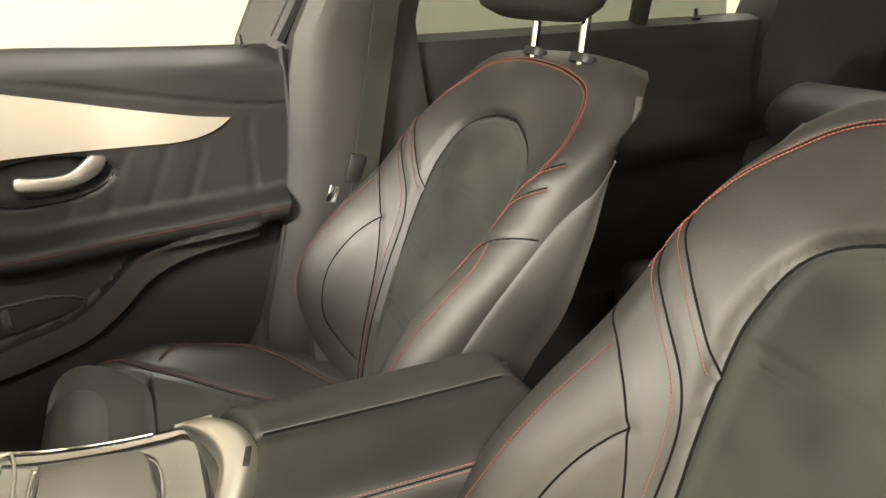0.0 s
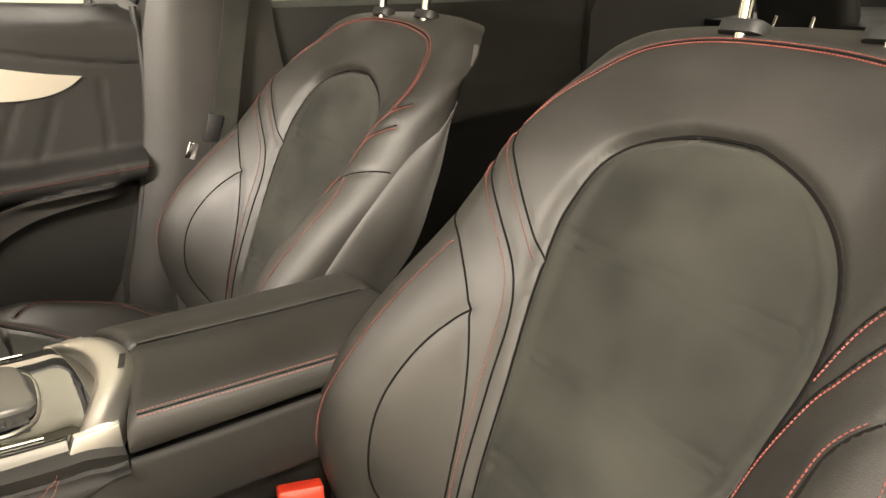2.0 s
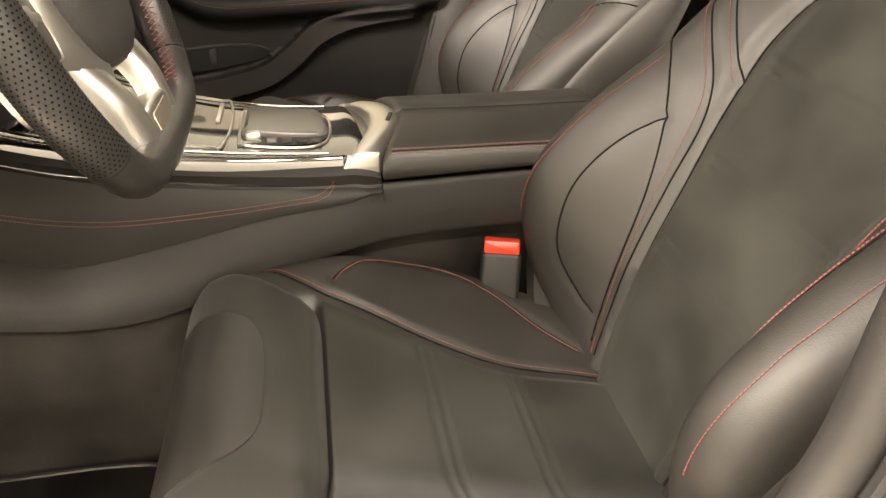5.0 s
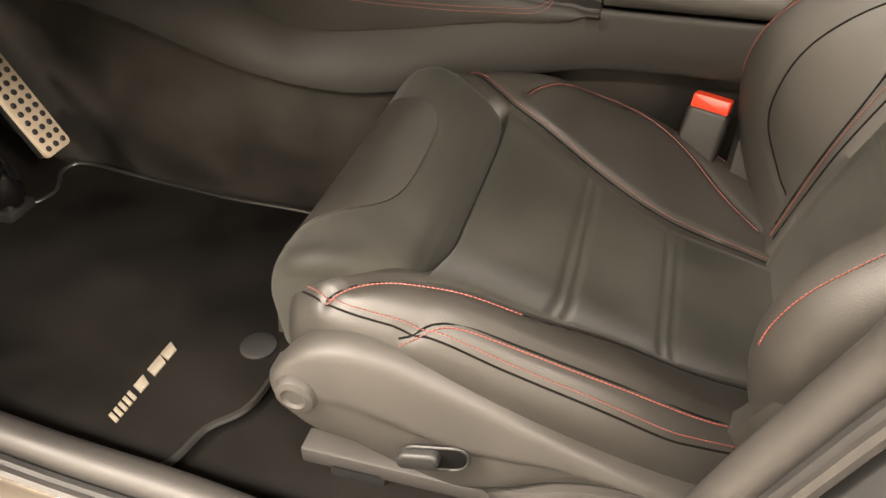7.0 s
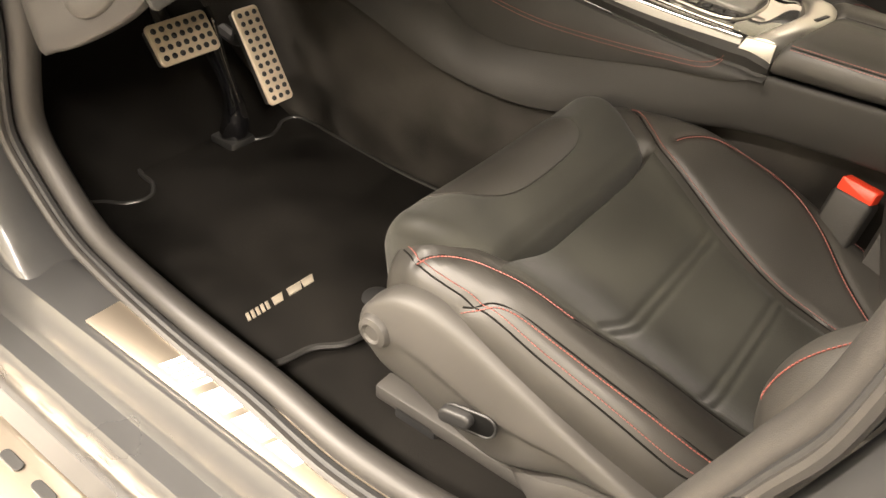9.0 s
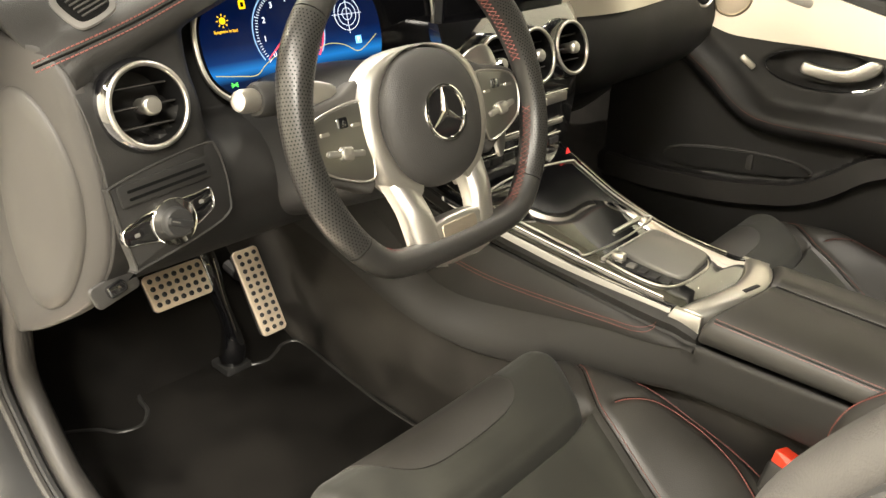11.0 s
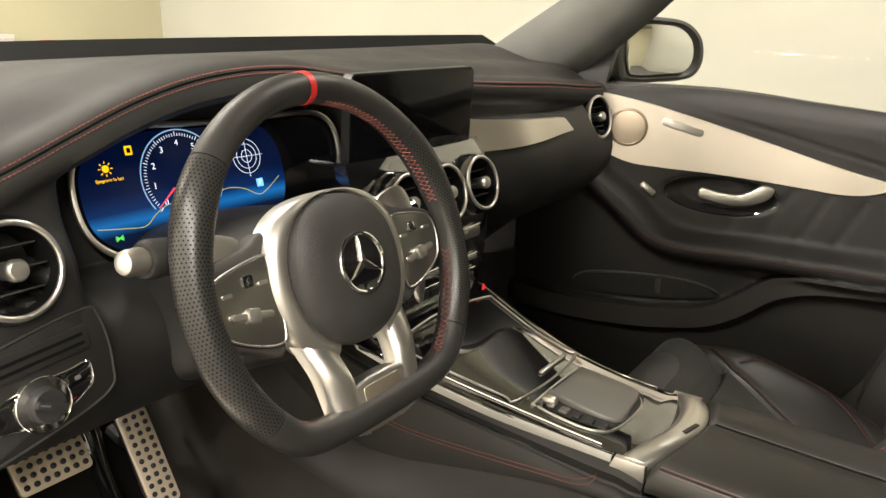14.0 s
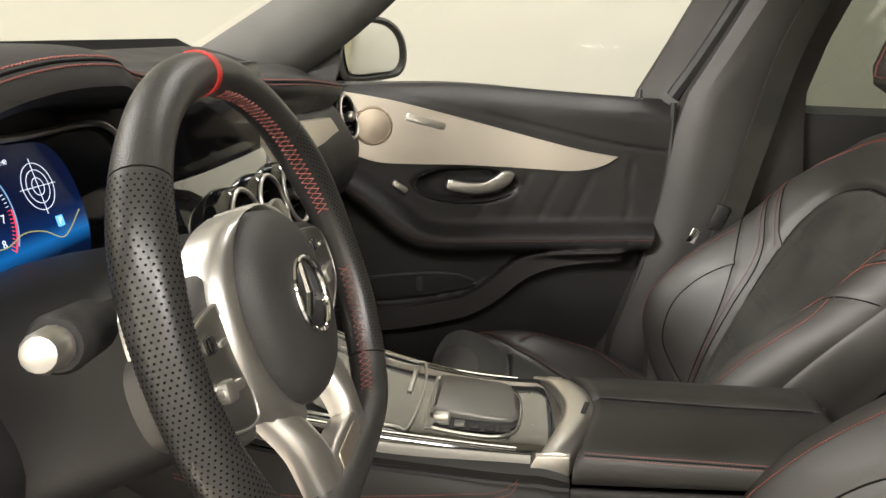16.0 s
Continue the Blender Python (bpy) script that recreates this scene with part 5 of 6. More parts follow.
WING = [tuple(q) for q in spline([(-.055, -.004), (-.056, .006), (-.052, .013), (-.030, .019), (0, .022), (.030, .021), (.046, .022), (.051, .018), (.049, .002), (.040, -.004), (.018, -.012), (-.018, -.012), (-.040, -.007)], 3, True)]
wp = lm @ Matrix.Translation((-.003, -.014, 0))
part("wing_plate", prism(WING, .0095, wp, .0008), GLOSS, lp, "gloss black switch plate")
v, f = tube([tuple(wp @ Vector((x, y, .0097))) for x, y in WING], .0008, 6, True)
mesh_ob("plate_rim", v, f, CHROME, lp, "thin chrome rim")
dm = lm @ Matrix.Translation((-.003, -.012, .0095))
v, f = lathe([(.0252, -.002), (.0252, .003), (.0246, .0036), (.0238, .003)], 40, dm)
mesh_ob("dial_ring", v, f, CHROME, lp, "thin chrome dial ring")
v, f = lathe([(.0237, 0), (.0237, .0024), (.0165, .0030), (.0155, .012), (.0140, .0135), (0, .0135)], 36, dm)
mesh_ob("dial", v, f, DARK, lp, "black rotary light dial")
part("dial_grip", prism(rounded_rect(.029, .0085, .003), .0175, dm @ pose(0, 0, 0, 0, 0, -30), .002), DARK, lp, "dark dial grip")
part("grip_mark", prism(rounded_rect(.009, .0014, .0006, 2), .0004, dm @ pose(0, 0, 0, 0, 0, -30) @ Matrix.Translation((-.007, 0, .0176))), SATIN, lp, "silver mark on the grip")
for k, (dx, dy) in enumerate(((-.042, .003), (.036, .011))):
    part("switch_symbol", prism(rounded_rect(.006, .004, .001, 2), .0003, wp @ Matrix.Translation((dx, dy, .0097))), POST, lp, "small pale symbol")
pb = thing("parking_brake_switch", "small black parking brake switch under the dashboard", "switch", (-.655, .612, .386))
part("plate", prism(rounded_rect(.052, .026, .006), .006, plane_m((0, 0, 0), (1, 0, .25), (0, -.97, .2)), .002), SOFT, pb)
part("button", prism(rounded_rect(.022, .014, .004), .012, plane_m((0, 0, 0), (1, 0, .25), (0, -.97, .2)), .003), GLOSS, pb)

# instrument cluster
cl = thing("instrument_cluster", "wide digital instrument display with chrome bezel, switched on", "instrument cluster", (-.303, .664, .602))
cm = plane_m((0, 0, 0), (1, 0, -.02), (0, -.97, .24))
CL = [(-.192, -.005), (-.186, .035), (-.158, .062), (-.11, .070), (-.04, .068), (.04, .066), (.12, .068), (.165, .064), (.188, .045), (.192, .015), (.182, -.025), (.150, -.058), (.10, -.066), (-.10, -.066), (-.150, -.064), (-.182, -.040)]
cl_line = [tuple(q) for q in spline(CL, 5, True)]
part("glass_panel", prism(cl_line, .004, cm, .001), OFFSCREEN, cl, "dark display glass")
v, f = tube([tuple(cm @ Vector((x, y, .007))) for x, y in cl_line], .0034, 8, True)
mesh_ob("bezel", v, f, SATIN, cl, "thin chrome bezel")
SCREEN_LINE = [tuple(q) for q in spline([(-.183, -.005), (-.178, .032), (-.150, .057), (-.10, .064), (-.04, .0625), (.03, .061), (.064, .056), (.082, .036), (.088, .004), (.083, -.030), (.066, -.054), (.03, -.0605), (-.10, -.0605), (-.145, -.058), (-.174, -.037)], 5, True)]
SCREEN = bpy.data.materials.new("blue_display")
SCREEN.use_nodes = True
n_, l_ = SCREEN.node_tree.nodes, SCREEN.node_tree.links
b_ = n_["Principled BSDF"]
b_.inputs["Base Color"].default_value, b_.inputs["Roughness"].default_value = (.004, .006, .012, 1), .12
co, sep, ramp = n_.new("ShaderNodeTexCoord"), n_.new("ShaderNodeSeparateXYZ"), n_.new("ShaderNodeValToRGB")
l_.new(co.outputs["Generated"], sep.inputs[0])
l_.new(sep.outputs["Z"], ramp.inputs[0])
ramp.color_ramp.elements[0].position, ramp.color_ramp.elements[0].color = 0.0, (.0, .002, .01, 1)
ramp.color_ramp.elements[1].position, ramp.color_ramp.elements[1].color = 1.0, (.0, .003, .02, 1)
for p_, c_ in ((.18, (.0, .008, .04, 1)), (.28, (.01, .22, .64, 1)), (.37, (.0, .030, .15, 1)), (.52, (.0, .006, .045, 1))):
    e_ = ramp.color_ramp.elements.new(p_)
    e_.color = c_
l_.new(ramp.outputs[0], b_.inputs["Emission Color"])
b_.inputs["Emission Strength"].default_value = 0.5
b_.inputs["Specular IOR Level"].default_value = 0.15
part("screen", prism(SCREEN_LINE, .0005, cm @ Matrix.Translation((0, 0, .0042))), SCREEN, cl, "lit blue instrument screen")


def glow(name, colour, strength):
    return material(name, (0.02, 0.02, 0.02), 0.4, vary=0.0, emit=colour, strength=strength)


G_RING = glow("lit_pale_blue", (.35, .62, .95), .6)
G_WHITE, G_BLUE, G_RED, G_AMBER, G_GREEN = glow("lit_white", (.85, .9, 1), 1.0), glow("lit_blue", (.15, .5, 1), 1.2), glow("lit_red", (1, .05, .08), 1.0), glow("lit_amber", (1, .55, .0), 1.0), glow("lit_green", (.1, .9, .1), .8)
gm = cm @ Matrix.Translation((-.060, .010, .0049))


def arc(r, a0, a1, w, n=40):
    a = np.radians(np.linspace(a0, a1, n))
    return [(r * math.cos(t), r * math.sin(t)) for t in a] + [((r - w) * math.cos(t), (r - w) * math.sin(t)) for t in a[::-1]]


part("gauge_ring", prism(arc(.0535, 215, -35, .0013), .0003, gm), G_RING, cl, "lit blue gauge ring")
part("red_zone", prism(arc(.0515, 0, -42, .0016), .0003, gm), G_RED, cl, "lit red gauge zone")
for k in range(65):
    a = radians(222 - 264 * k / 64)
    ln = .0055 if k % 8 == 0 else .0034
    part("tick", prism([(-.00028, .0455), (.00028, .0455), (.00028, .0455 + ln), (-.00028, .0455 + ln)], .0003, gm @ Matrix.Rotation(a - math.pi / 2, 4, "Z")), G_WHITE if k < 54 else G_RED, cl)
for k in range(9):
    a = radians(222 - 264 * k / 8)
    text_part("gauge_number", str(k), .0098, gm @ Matrix.Translation((.038 * math.cos(a), .038 * math.sin(a), .0002)), G_WHITE, cl, depth=.0001)
part("needle", prism([(.018, -.0012), (.048, -.0004), (.048, .0004), (.018, .0012)], .0004, gm @ Matrix.Rotation(radians(218), 4, "Z")), G_RED, cl, "lit red needle")
text_part("gauge_reading", "0", .022, gm @ Matrix.Translation((0, -.020, .0002)), G_WHITE, cl, depth=.0001)
text_part("gauge_unit", "km/h", .006, gm @ Matrix.Translation((0, -.004, .0002)), G_WHITE, cl, depth=.0001)
sm = cm @ Matrix.Translation((.034, .022, .0049))
for r in (.021, .015, .008):
    part("force_ring", prism(arc(r, 0, 359.9, .0005, 48), .0003, sm), G_WHITE, cl)
for w, h_ in ((.050, .0005), (.0005, .050)):
    part("cross_line", prism(rounded_rect(w, h_, .0003, 1), .0003, sm), G_WHITE, cl)
text_part("message", "Spegnere le luci", .0050, cm @ Matrix.Translation((-.148, .018, .0049)), G_AMBER, cl, "lit amber message", depth=.0001)
v, f = lathe([(.004, 0), (.004, .0003)], 12, cm @ Matrix.Translation((-.150, .030, .0048)))
mesh_ob("lamp_symbol", v, f, G_AMBER, cl)
for k in range(8):
    part("lamp_ray", prism([(.0055, -.0005), (.008, -.0005), (.008, .0005), (.0055, .0005)], .0003, cm @ Matrix.Translation((-.150, .030, .0048)) @ Matrix.Rotation(math.pi * k / 4, 4, "Z")), G_AMBER, cl)
part("warning_symbol", prism(rounded_rect(.0085, .010, .001, 2), .0003, cm @ Matrix.Translation((-.120, .046, .0049))), G_AMBER, cl)
part("warning_mark", prism(rounded_rect(.0042, .0054, .0006, 2), .0003, cm @ Matrix.Translation((-.120, .046, .0053))), OFFSCREEN, cl)
for k in range(3):
    part("side_light_symbol", prism(rounded_rect(.010, .0012, .0004, 1), .0003, cm @ Matrix.Translation((-.152, -.043, .0049)) @ Matrix.Rotation(radians(30 - 30 * k), 4, "Z")), G_GREEN, cl)
part("gear_symbol", prism(rounded_rect(.010, .010, .001, 2), .0003, cm @ Matrix.Translation((.046, -.012, .0049))), G_BLUE, cl)
text_part("gear_letter", "P", .009, cm @ Matrix.Translation((.046, -.012, .0054)), G_WHITE, cl, depth=.0001)
text_part("clock", "11:40", .006, cm @ Matrix.Translation((.000, .048, .0049)), G_WHITE, cl, depth=.0001)
v, f = tube([tuple(cm @ Vector((x, y, .0052))) for x, y in spline([(-.174, -.030), (-.145, -.034), (-.120, -.036), (-.105, -.026), (-.088, -.018), (-.06, -.016), (-.03, -.018), (-.005, -.012), (.02, -.016), (.04, -.026), (.055, -.022), (.078, -.008)], 6)], .0005, 5)
mesh_ob("horizon_line", v, f, glow("lit_olive", (.62, .60, .16), .55), cl, "thin lit yellow line")

# centre display
disp = thing("centre_display", "free-standing black glass centre display, switched off", "display", (-.008, .603, .655))
dm2 = plane_m((0, 0, 0), (1, 0, -.005), (-.02, -.995, -.075))
part("case", prism(rounded_rect(.276, .124, .010), -.014, dm2, .0), DARK, disp, "slim dark display case")
part("screen", prism(rounded_rect(.273, .121, .009), .003, dm2, .001), OFFSCREEN, disp, "gloss black screen glass")
part("bracket", box((.10, .07, .04), (0, .045, -.055), .008), DARK, disp)

# silver trim right of the display
rings = []
for x in np.linspace(.135, .424, 40):
    ye = float(curve1(LIP_Y, x))
    a = .577 + .012 * (x - .1) / .33
    b = min(.634 - .022 * (x - .1) / .33, a + (.424 - x) * .95 + .002)
    z = np.linspace(a, b, 8)
    y = np.interp(z, [.56, .585, .615, .64], [ye - .026, ye - .020, ye - .012, ye - .006]) - .010
    rings.append(np.vstack([np.stack([np.full(8, x), y, z], 1), np.stack([np.full(8, x), y[::-1] + .02, z[::-1]], 1)]))
v, f = loft(rings)
mesh_ob("silver_trim", v, f, BRUSHED, dash, "brushed silver dashboard trim", angle=40)

# centre stack
stack = thing("centre_stack", "gloss black centre stack with silver switch rows", "control panel")
rings = []
for z, y, w in ((.606, .586, .155), (.585, .575, .160), (.555, .566, .158), (.52, .562, .152), (.46, .560, .150), (.40, .568, .150), (.36, .585, .152), (.335, .605, .155)):
    xs = np.linspace(-w, w, 13) - .010
    bow = .012 * ((xs + .010) / w) ** 4
    rings.append(np.vstack([np.stack([xs, y + bow, np.full(13, z)], 1), [[w - .01, y + .12, z], [-w - .01, y + .12, z]]]))
v, f = loft(rings)
mesh_ob("face", v, f, GLOSS, stack, "gloss black face")
for z, y, h_, n in ((.468, .5615, .016, 6), (.425, .5665, .007, 0), (.395, .5705, .016, 7)):
    part("switch_strip", box((.215, .008, h_), (-.010, y, z), .002), SATIN if n != 7 else GLOSS, stack, "satin silver switch strip" if n != 7 else "")
    for k in range(n):
        part("switch", box((.022, .010, h_ * .7), (-.098 + .0295 * k, y - .002, z), .0015), SATIN if n == 6 else DARK, stack)
    v, f = tube([(-.118, y - .003, z + h_ / 2 + .003), (.098, y - .003, z + h_ / 2 + .003)], .0010, 6)
    mesh_ob("chrome_line", v, f, CHROME, stack, "thin chrome line")
hz = thing("hazard_switch", "red hazard warning triangle switch on the centre stack", "switch", (.105, .555, .372))
part("triangle", prism([(-.0055, -.004), (.0055, -.004), (0, .0055)], .003, plane_m((0, 0, 0), (1, 0, 0), (0, -.98, .2)), .0008), glow("hazard_red", (.9, .02, .02), .5), hz)
v, f = lathe([(.020, 0), (.020, .008), (.0165, .010), (.015, .007), (0, .007)], 28, plane_m((-.128, .560, .445), (1, 0, 0), (0, -.98, .15)))
mesh_ob("start_button", v, f, GLOSS, stack, "round black start button")

# ---- steering wheel ----
wheel = thing("steering_wheel", "black leather flat-bottomed sports steering wheel with silver spokes", "steering wheel", (-.36, .40, .56))
RAKE = math.atan2(.287, .958)
wm = plane_m((0, 0, 0), (1, 0, 0), (0, -math.cos(RAKE), math.sin(RAKE)))


RIM_D = -.022


def wl(x, y, d=0.0):
    return wm @ Vector((x, y, d))


def rim_point(a):
    """Centre line of the rim at the angle a from the top, clockwise."""
    r = .1735
    x, y = r * math.sin(a), r * math.cos(a) + .001
    low = -.146
    if y < low + .02:
        u = low + .02 - y
        y = low + .02 - .020 * (1 - math.exp(-u / .020))
    return x, y


def rim_piece(a0, a1, grow=0.0, n=40):
    aa = np.radians(np.linspace(a0, a1, n))
    pts = [np.array(rim_point(a)) for a in aa]
    rings = []
    for a, p in zip(aa, pts):
        e = .01
        q, r_ = np.array(rim_point(a + e)), np.array(rim_point(a - e))
        t = (q - r_) / np.linalg.norm(q - r_)
        out = np.array((t[1], -t[0]))
        out = out if out @ p > 0 else -out
        deg = abs(math.degrees(a)) % 360
        deg = min(deg, 360 - deg)
        thick = .0155 + .0022 * math.exp(-((deg - 62) / 16) ** 2) + .0012 * math.exp(-((deg - 112) / 18) ** 2)
        ang = np.linspace(0, 2 * np.pi, 20, endpoint=False)
        rings.append([tuple(wl(*(p + out * (thick + grow) * math.cos(g)), (thick * 1.08 + grow) * math.sin(g) + RIM_D)) for g in ang])
    return loft(rings)


for name, a0, a1, mat, label in (("rim_top", -47, 47, WHEELSKIN, "smooth black leather rim top"), ("rim_grip", 47.4, 128, DOTTED, "perforated leather grip"), ("rim_grip", -128, -47.4, DOTTED, "perforated leather grip"),
                                 ("rim_bottom", 128.4, 231.6, WHEELSKIN, "smooth leather flat bottom")):
    v, f = rim_piece(a0, a1)
    mesh_ob(name, v, f, mat, wheel, label, angle=70)
v, f = rim_piece(-1.2, 1.2, .0009, 8)
mesh_ob("centre_marker", v, f, REDSKIN, wheel, "red leather centre marker", angle=70)
# red cross stitching on the inner side of the rim
def stitch_run(side, d0, d1, flip):
    """One zigzag thread round the inner side of the rim between two angles."""
    pts = []
    for k, d in enumerate(np.arange(d0, d1, 2.1)):
        x, y = rim_point(radians(d) * side)
        ln = math.hypot(x, y)
        g = math.pi * (1.05 if (k + flip) % 2 else .86)
        thick = .0155 + .0022 * math.exp(-((d - 62) / 16) ** 2) + .0012 * math.exp(-((d - 112) / 18) ** 2) + .0005
        pts.append(tuple(wl(x * (1 + thick * math.cos(g) / ln), y * (1 + thick * math.cos(g) / ln), thick * 1.08 * math.sin(g) + RIM_D)))
    return tube(pts, .00065, 5)


for side, d0, d1 in ((1, 8, 78), (1, 98, 150), (-1, 138, 150)):
    v, f = joined([stitch_run(side, d0, d1, 0), stitch_run(side, d0, d1, 1)])
    tagged(mesh_ob("cross_stitch", v, f, RED, wheel, "red cross stitching"), kind="stuff")
# perforation of the grips
for s_ in (-1, 1):
    dots = []
    for k, d in enumerate(np.arange(49, 127, 1.08)):
        a = radians(d) * s_
        x, y = rim_point(a)
        ln = math.hypot(x, y)
        ux, uy = x / ln, y / ln
        thick = .0155 + .0022 * math.exp(-((d - 62) / 16) ** 2) + .0012 * math.exp(-((d - 112) / 18) ** 2) + .0004
        for j in range(30):
            g = 2 * math.pi * (j + .5 * (k % 2)) / 30
            if math.cos(g) < -.80:
                continue
            ca, sa = math.cos(g), math.sin(g)
            c = Vector((x + ux * thick * ca, y + uy * thick * ca, thick * 1.08 * sa + RIM_D))
            n = Vector((ux * ca, uy * ca, sa)).normalized()
            t1 = Vector((-uy, ux, 0))
            t2 = n.cross(t1)
            dots.append(([tuple(wm @ (c + .00080 * (math.cos(q) * t1 + math.sin(q) * t2))) for q in np.linspace(0, 2 * math.pi, 6, endpoint=False)], [(0, 1, 2, 3, 4, 5)]))
    v, f = joined(dots)
    tagged(mesh_ob("perforation", v, f, BLACK, wheel, "rows of fine dark perforations", smooth=False), kind="stuff")
# airbag cover
rings = []
hub = lambda a: ((abs(math.cos(a)) ** .9) * .071 * (1 if math.cos(a) > 0 else -1), (abs(math.sin(a)) ** .9) * (.070 if math.sin(a) > 0 else .076) * (1 if math.sin(a) > 0 else -1))
aa = np.linspace(0, 2 * np.pi, 48, endpoint=False)
for s_, d in ((1.0, -.045), (1.02, -.006), (1.0, .000), (.95, .006), (.85, .011), (.65, .0155), (.45, .0175), (.2, .0182)):
    rings.append([tuple(wl(hub(a)[0] * s_, hub(a)[1] * s_, d - .0185)) for a in aa])
v, f = loft(rings)
mesh_ob("airbag_cover", v, f, SOFT, wheel, "soft black airbag cover", angle=50)
em = wm @ Matrix.Translation((0, 0, .0005))
v, f = tube([tuple(em @ Vector((.0285 * math.cos(a), .0285 * math.sin(a), 0))) for a in np.linspace(0, 2 * math.pi, 44, endpoint=False)], .0022, 8, True)
mesh_ob("emblem_ring", v, f, CHROME, wheel, "chrome emblem ring")
v, f = lathe([(.0275, -.002), (.0275, -.0006), (0, -.0006)], 36, em)
mesh_ob("emblem_disc", v, f, GLOSS, wheel, "black emblem disc")
for k in range(3):
    part("emblem_blade", prism([(0, -.0055), (.0048, .0), (0, .0275), (-.0048, .0)], .0028, em @ Matrix.Rotation(2 * math.pi * k / 3, 4, "Z") @ Matrix.Translation((0, 0, -.0005)), .0016, 1), CHROME, wheel, "chrome emblem blade", smooth=False)


def plate_in_wheel(outline, d0, thick, bevel, mat, name, label, per=4):
    pts = [tuple(q) for q in spline(outline, per, True)]
    return part(name, prism(pts, thick, wm @ Matrix.Translation((0, 0, d0)), bevel, 3), mat, wheel, label, angle=50)


for s_ in (-1, 1):
    rings = []
    for d in np.linspace(86, -64, 40):
        wide = .003 + .021 * float(smooth01(86, 20, d))
        r0 = .0705
        c, q = math.cos(radians(d)), math.sin(radians(d))
        sec = [(0, -.052), (0, -.026), (.18, -.0215), (.45, -.021), (.75, -.024), (.95, -.030), (1.0, -.038), (1.0, -.052)]
        rings.append([tuple(wl(s_ * (r0 + wide * u) * c, (r0 + .003 + wide * u) * q, h)) for u, h in sec])
    v, f = loft(rings)
    mesh_ob("spoke_bow", v, f, SATIN, wheel, "satin silver bow round the airbag cover", angle=60)
    arm = [(s_ * x, y) for x, y in ((.075, .046), (.105, .041), (.145, .033), (.166, .020), (.168, -.012), (.152, -.032), (.118, -.050), (.085, -.056))]
    plate_in_wheel(arm, -.056, .022, .006, PANEL, "side_spoke", "dark grey side spoke")
    pod = [(s_ * x, y) for x, y in ((.092, .033), (.120, .030), (.148, .022), (.157, .004), (.151, -.024), (.126, -.040), (.098, -.048), (.088, -.040), (.086, .0), (.088, .026))]
    plate_in_wheel(pod, -.038, .010, .003, POD, "button_pod", "dark chrome switch pod with silver buttons")
    v, f = tube([tuple(wl(x, y, -.0285)) for x, y in spline(pod, 5, True)], .0011, 6, True)
    mesh_ob("pod_rim", v, f, SATIN, wheel, "thin silver rim of the switch pod")
    bt = wm @ Matrix.Translation((s_ * .120, -.006, -.028))
    part("touch_button", prism(rounded_rect(.011, .011, .002), .003, bt @ Matrix.Translation((-s_ * .004, .021, 0)), .001), GLOSS, wheel, "black touch button")
    part("roller", prism(rounded_rect(.046, .007, .003), .004, bt @ Matrix.Translation((0, -.009, 0)) @ Matrix.Rotation(s_ * .18, 4, "Z"), .0015), SATIN, wheel, "silver rocker")
    part("roller", prism(rounded_rect(.014, .014, .003), .006, bt @ Matrix.Translation((0, -.009, 0)) @ Matrix.Rotation(s_ * .18, 4, "Z"), .002), SATIN, wheel, "silver roller")
    for dx, dy in ((-.020, .014), (.020, .016)):
        part("button", prism(rounded_rect(.010, .0035, .001, 2), .002, bt @ Matrix.Translation((dx, dy, 0))), SATIN, wheel, "small silver button")
    rings = []
    for t in np.linspace(0, 1, 24):
        cx, cy = .060 - .019 * t, -.040 - .120 * t
        hw = .021 - .002 * math.sin(math.pi * t)
        top = -.030 + .016 * float(smooth01(0, .55, t)) - .006 * float(smooth01(.8, 1, t))
        sec = [(-1, top - .02), (-1, top - .006), (-.82, top - .001), (-.4, top + .0015), (.2, top + .001), (.72, top - .003), (.95, top - .010), (1, top - .02)]
        rings.append([tuple(wl(s_ * (cx + hw * u), cy + .006 * u, h)) for u, h in sec])
    v, f = loft(rings)
    mesh_ob("lower_spoke", v, f, SATIN, wheel, "satin silver lower spoke", angle=60)
plate_in_wheel([(-.034, -.112), (.034, -.112), (.040, -.135), (.042, -.160), (-.042, -.160), (-.040, -.135)], -.032, .018, .004, SATIN, "badge_plate", "satin silver badge plate", 3)
part("badge_window", prism(rounded_rect(.054, .020, .004), .002, wm @ Matrix.Translation((0, -.127, -.015)), .0008), STEEL, wheel, "polished badge field")
for k in range(4):
    part("badge_bar", prism([(-.024 + .004 * k, -.004), (-.0215 + .004 * k, -.004), (-.0195 + .004 * k, .004), (-.022 + .004 * k, .004)], .001, wm @ Matrix.Translation((0, -.145, -.0145))), DARK, wheel, "dark badge bar")
for k in range(3):
    part("badge_bar", prism([(-.006 + .010 * k, -.004), (.001 + .010 * k, -.004), (.003 + .010 * k, .004), (-.004 + .010 * k, .004)], .001, wm @ Matrix.Translation((0, -.145, -.0145))), DARK, wheel, "dark badge block")
for s_ in (-1, 1):
    pad = [tuple(q) for q in spline([(s_ * .095, .05), (s_ * .135, .062), (s_ * .152, .045), (s_ * .156, .0), (s_ * .146, -.05), (s_ * .132, -.075), (s_ * .125, -.06), (s_ * .128, -.01), (s_ * .115, .025)], 4, True)]
    part("shift_paddle", prism(pad, .005, wm @ Matrix.Translation((0, 0, -.055)), .002), SATIN, wheel, "silver shift paddle")
    part("paddle_foot", box((.06, .03, .012), tuple(wl(s_ * .085, .03, -.055)), .003), DARK, wheel)
